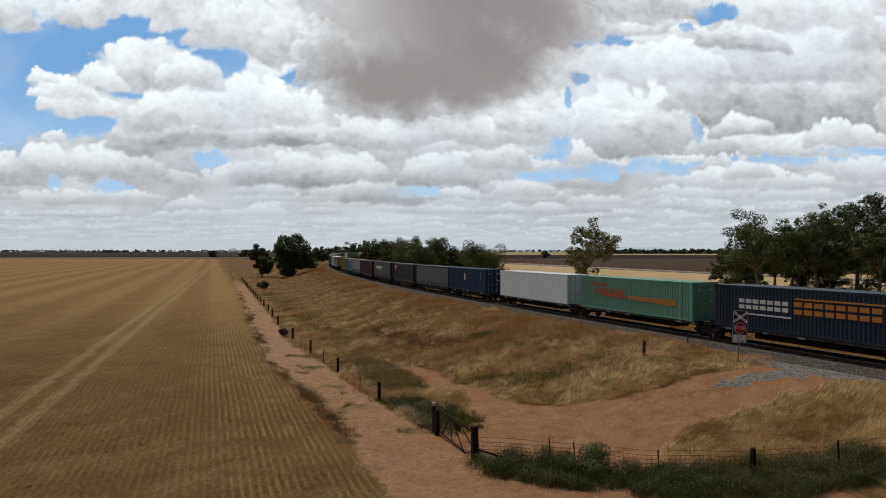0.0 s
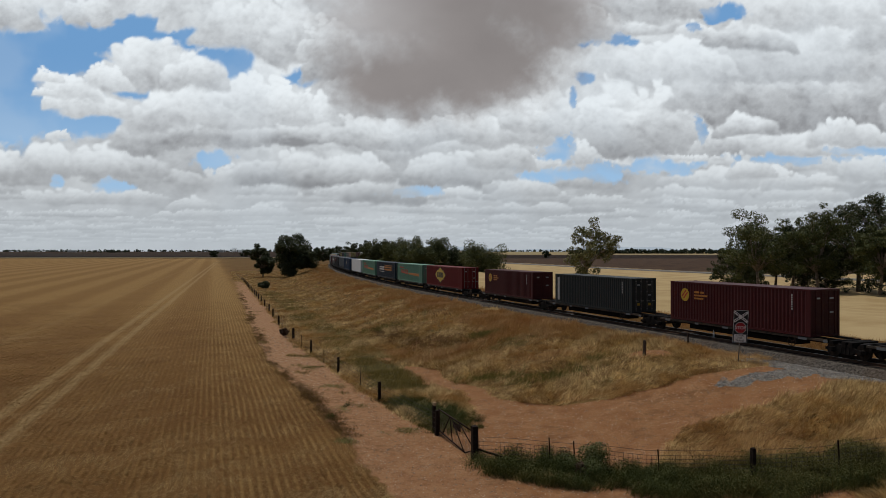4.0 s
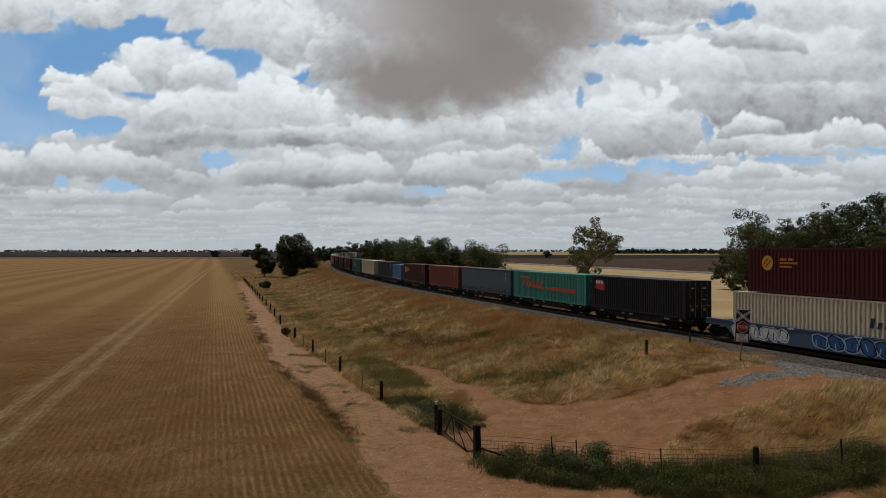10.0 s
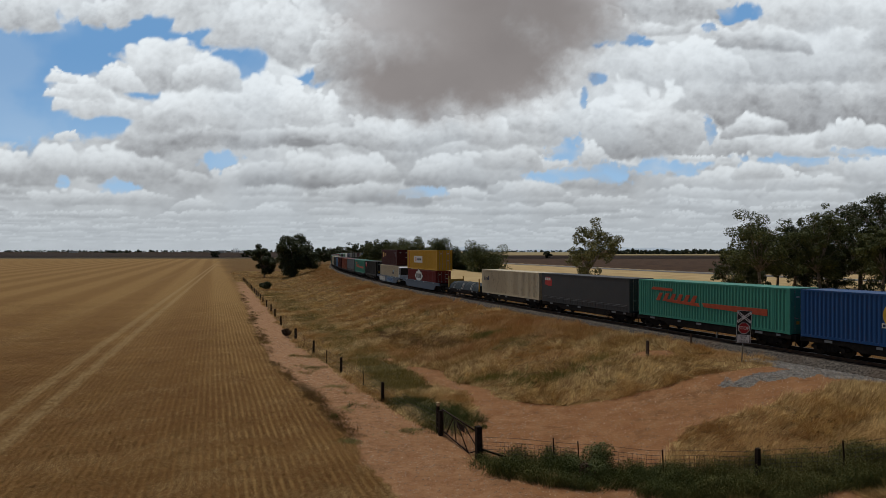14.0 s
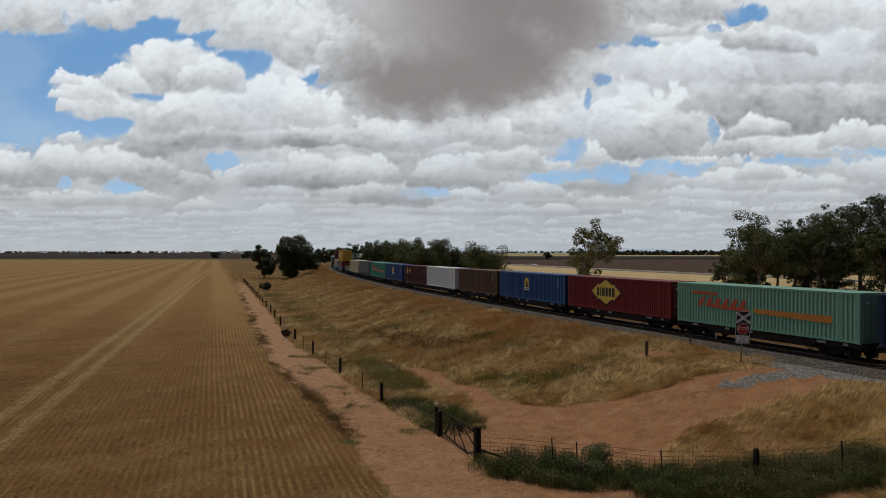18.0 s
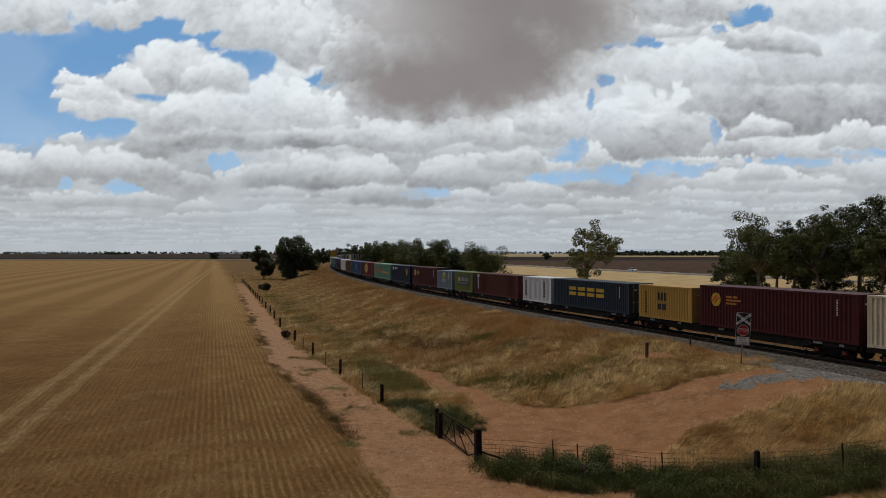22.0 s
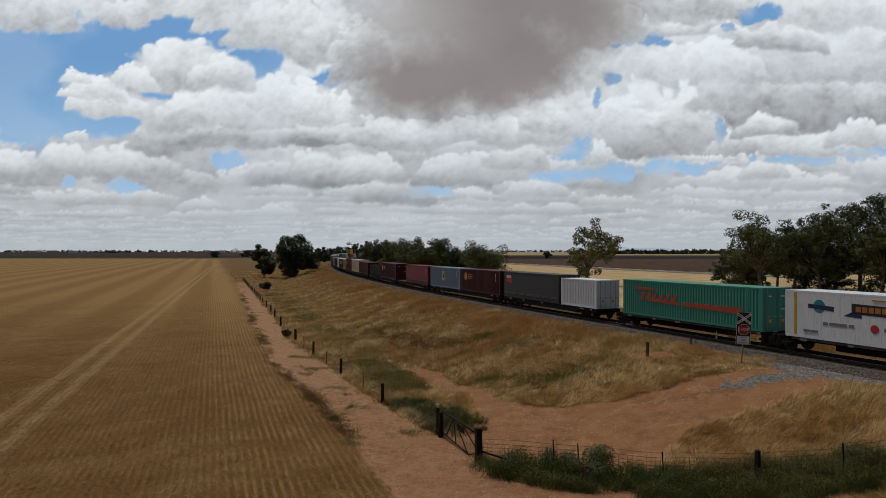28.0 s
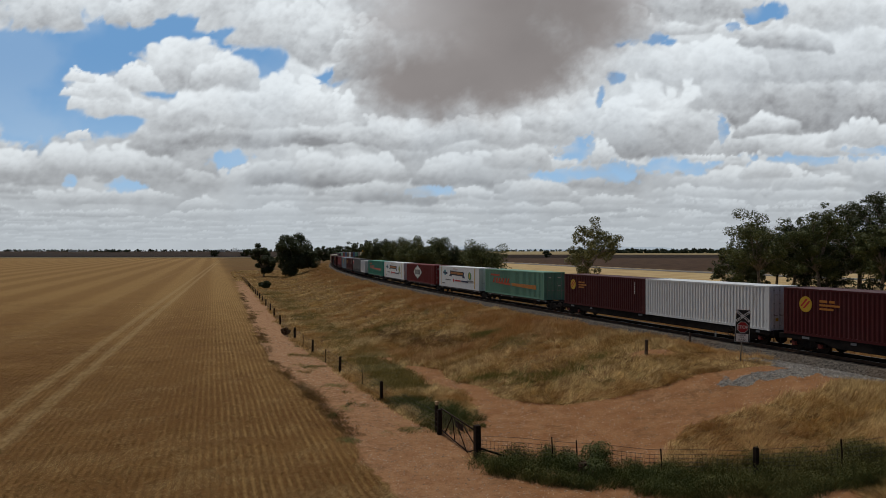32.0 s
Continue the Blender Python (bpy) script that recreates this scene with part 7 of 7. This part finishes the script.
# dead stalks on the worn patch of the bank
r = np.random.RandomState(107)
k = r.uniform(size=1800)
x, y = np.interp(k, [0, 0.4, 0.7, 1], [-7.5, -4.0, -1.1, 2.6]) + r.normal(size=1800) * 1.1, np.interp(k, [0, 0.4, 0.7, 1], [77, 68.5, 63, 60.2]) + r.normal(size=1800) * 1.2
blades("dry_grass", x, y, np.full(len(x), 0.3), 0.014 + 0.0004 * y, 0.5, 6, VERGE, "dead brown stalks on worn ground", 108, 0.14)
# soft green clumps on the bank
r = np.random.RandomState(109)
clumps = [(4.0, 61.8, 0.6, 420), (2.3, 48.1, 0.7, 60), (3.9, 47.5, 0.9, 80), (5.6, 45.8, 0.9, 70), (7.4, 45.2, 1.0, 80), (8.8, 45.2, 1.0, 60), (10.6, 47.0, 0.8, 60), (-6.0, 76, 1.5, 120)]
x = np.concatenate([sx + r.normal(size=k) * w for sx, sy, w, k in clumps])
y = np.concatenate([sy + r.normal(size=k) * w * 0.6 for sx, sy, w, k in clumps])
blades("green_weeds", x, y, 0.35 + 0.35 * r.uniform(size=len(x)), 0.014 + 0.0003 * y, 0.45, 7, GREEN_TUFT, "soft green grass clumps on the dry bank", 110, 0.16)
# flat weeds on the lane
r = np.random.RandomState(105)
spots = [(-9.4, 53.6, 1.0), (-10.4, 54.5, 0.8), (-8.6, 56.5, 0.7), (-5.2, 40.2, 0.9), (-4.4, 33.4, 0.5), (-2.0, 35.1, 0.7), (-1.2, 36.0, 0.8), (-11.5, 60, 0.9), (-7.3, 46.5, 0.8), (-17.5, 82, 1.1), (-13.5, 66, 0.8)]
x = np.concatenate([sx + r.normal(size=300) * w * 0.75 for sx, sy, w in spots])
y = np.concatenate([sy + r.normal(size=300) * w * 0.6 for sx, sy, w in spots])
keep = soft_noise(x, y, 3.0, 111) > -0.15
x, y = x[keep], y[keep]
blades("green_weeds", x, y, 0.08 + 0.08 * r.uniform(size=len(x)), 0.014 + 0.0003 * y, 1.1, 5, GREEN_TUFT, "flat green weed patches on the dirt lane", 106, 0.1)

# loose straw over the stubble
x, y, r = scatter(70000, 19, 120, lambda y: (-0.68 * y - 2, 0.0 * y), 87)
keep = (FIELD_EDGE - edge_bow(y) - x * ROW_N[0] - y * ROW_N[1] > 0.1) & (r.uniform(size=len(x)) < 0.5 + 0.3 * soft_noise(x, y, 0.35, 88) + 0.25 * soft_noise(x, y, 1.9, 90))
x, y = x[keep], y[keep]
blades("straw_litter", x, y, np.full(len(x), 0.16), 0.012 + 0.0004 * y, 1.9, 3, STRAW, "pale loose straw strewn over the stubble", 89, 0.12)

# pebbles on the dirt
x, y, r = scatter(26000, 20, 75, view, 92)
zn = zones(x, y)
keep = (zn[0] > 0.6) | (zn[2] > 0.4)
x, y = x[keep], y[keep]
z = ground_z(x, y)
sz = r.uniform(0.012, 0.045, len(x)) * (0.6 + y / 60)
k = np.array([(1, 0, 0), (0, 1, 0), (-1, 0, 0), (0, -1, 0), (0.1, 0.1, 0.8)])
v = (np.stack([x, y, z], 1)[:, None, :] + k[None] * sz[:, None, None] * r.uniform(0.6, 1.3, (len(x), 5, 1))).reshape(-1, 3)
f = (np.arange(len(x))[:, None, None] * 5 + np.array([(0, 1, 4), (1, 2, 4), (2, 3, 4), (3, 0, 4)])[None]).reshape(-1, 3)
me = bpy.data.meshes.new("pebbles")
me.from_pydata(v.tolist(), [], f.tolist())
me.materials.append(surface("pebble_stone", (0.5, 0.37, 0.26), (0.28, 0.19, 0.13), 3.0, 0.9, island=0.9, specular=0.1))
thing("pebbles", "small pale pebbles scattered on red dirt", "stones", data=me, kind="stuff")


def stones(n, across_, y0, y1, wanted, sizes, material, name, label, seed):
    """Loose angular stones, one object of stuff."""
    r = np.random.RandomState(seed)
    x, y = r.uniform(*across_, n), r.uniform(y0, y1, n)
    ok = wanted(x, y, r)
    x, y = x[ok], y[ok]
    z = ground_z(x, y)
    sz = r.uniform(*sizes, len(x))
    k = np.array([(1, 0, 0), (0, 1, 0), (-1, 0, 0), (0, -1, 0), (0.3, 0.2, 0.8), (-0.3, -0.1, 0.7)])
    v = (np.stack([x, y, z], 1)[:, None, :] + k[None] * sz[:, None, None] * r.uniform(0.55, 1.35, (len(x), 6, 1))).reshape(-1, 3)
    f = (np.arange(len(x))[:, None, None] * 6 + np.array([(0, 1, 4), (1, 5, 4), (1, 2, 5), (2, 3, 5), (3, 4, 5), (3, 0, 4)])[None]).reshape(-1, 3)
    me = bpy.data.meshes.new(name)
    me.from_pydata(v.tolist(), [], f.tolist())
    me.materials.append(material)
    thing(name, label, "stones", data=me, kind="stuff")


stones(26000, (12.5, 31.0), 32.5, 49.0, lambda x, y, r: (zones(x, y)[2] > 0.3 + 0.3 * r.uniform(size=len(x))) & (track_offset(x, y)[0] > 2.0) & (x > 9), (0.03, 0.075),
       surface("crushed_rock", (0.4, 0.375, 0.34), (0.18, 0.166, 0.148), 3.0, 0.9, island=0.9, specular=0.1), "loose_gravel", "grey crushed rock spilled beside the crossing", 94)


# ---- cars on the road ----
def car(label, body, front):
    c = thing("car", label, "car", "cars on the road")
    g = Geo()
    g.prism([(-2.3, 0.35), (-2.3, 0.85), (-2.15, 0.98), (-1.0, 1.02), (1.0, 1.0), (2.2, 0.78), (2.32, 0.6), (2.3, 0.35)], -0.9, 0.9)
    part("body", g, c, material=body)
    g = Geo()
    g.hexa([(-0.84, -1.95, 0.98), (0.84, -1.95, 0.98), (0.84, 1.15, 0.98), (-0.84, 1.15, 0.98), (-0.66, -1.5, 1.46), (0.66, -1.5, 1.46), (0.66, 0.35, 1.46), (-0.66, 0.35, 1.46)])
    cab = part("cabin", g, c, material=GLASS_DARK)
    g = Geo()
    g.box(-0.67, 0.67, -1.52, 0.37, 1.455, 1.5, 0.03)
    part("roof", g, cab, material=body)
    for x in (-0.8, 0.8):
        for y in (-1.4, 1.4):
            g = Geo()
            g.tube((x - 0.11, y, 0.33), (x + 0.11, y, 0.33), 0.33, n=12)
            w = part("wheel", g, c, material=RUBBER)
            g = Geo()
            g.tube((x - 0.12, y, 0.33), (x + 0.12, y, 0.33), 0.19, n=10)
            part("rim", g, w, material=GALV)
    for x in (-0.6, 0.6):
        g = Geo()
        g.box(x - 0.18, x + 0.18, 2.24, 2.33, 0.6, 0.74)
        part("headlight", g, c, material=GALV)
    return c


def road_point(q):
    seg = [math.dist(a, b) for a, b in zip(HIGHWAY[:-1], HIGHWAY[1:])]
    cum = np.concatenate([[0], np.cumsum(seg)])
    q = max(0.0, min(q, cum[-1]))
    return float(np.interp(q, cum, [p[0] for p in HIGHWAY])), float(np.interp(q, cum, [p[1] for p in HIGHWAY]))


# car, place along the road at the start, speed
CARS = [(car("white sedan driving on the far road", PAINT["white"], 0), 140.0 - 19.0 * 28.5, 28.5), (car("dark sports car driving on the far road", PAINT["black"], 0), 95.0 - 19.0 * 26.5, 26.5)]


def motions():
    walk(backdrop, [(0.0, pose(-36, 0, 0)), (17.0, pose(0, 0, 0)), (32.0, pose(30, 0, 0))])
    for ob, s0, half, up_ in moving:
        walk(ob, [(t, place(s0 + SPEED * t, half, up_)) for t in np.arange(0, 33, 2.0)])
    for c, q0, v in CARS:
        rows = []
        for t in np.arange(0, 33, 1.0):
            q = q0 + v * t
            (ax, ay), (bx, by) = road_point(max(q, 0) - 0.0), road_point(max(q, 0) + 2)
            if q < 0:
                dx, dy = bx - ax, by - ay
                l = math.hypot(dx, dy)
                ax, ay = ax + dx / l * q, ay + dy / l * q
            rows.append((t, pose(ax, ay, 0.25, 0, 0, math.degrees(math.atan2(-(bx - ax), by - ay)) if q >= 0 else math.degrees(math.atan2(-dx, dy)))))
        walk(c, rows)


motions()
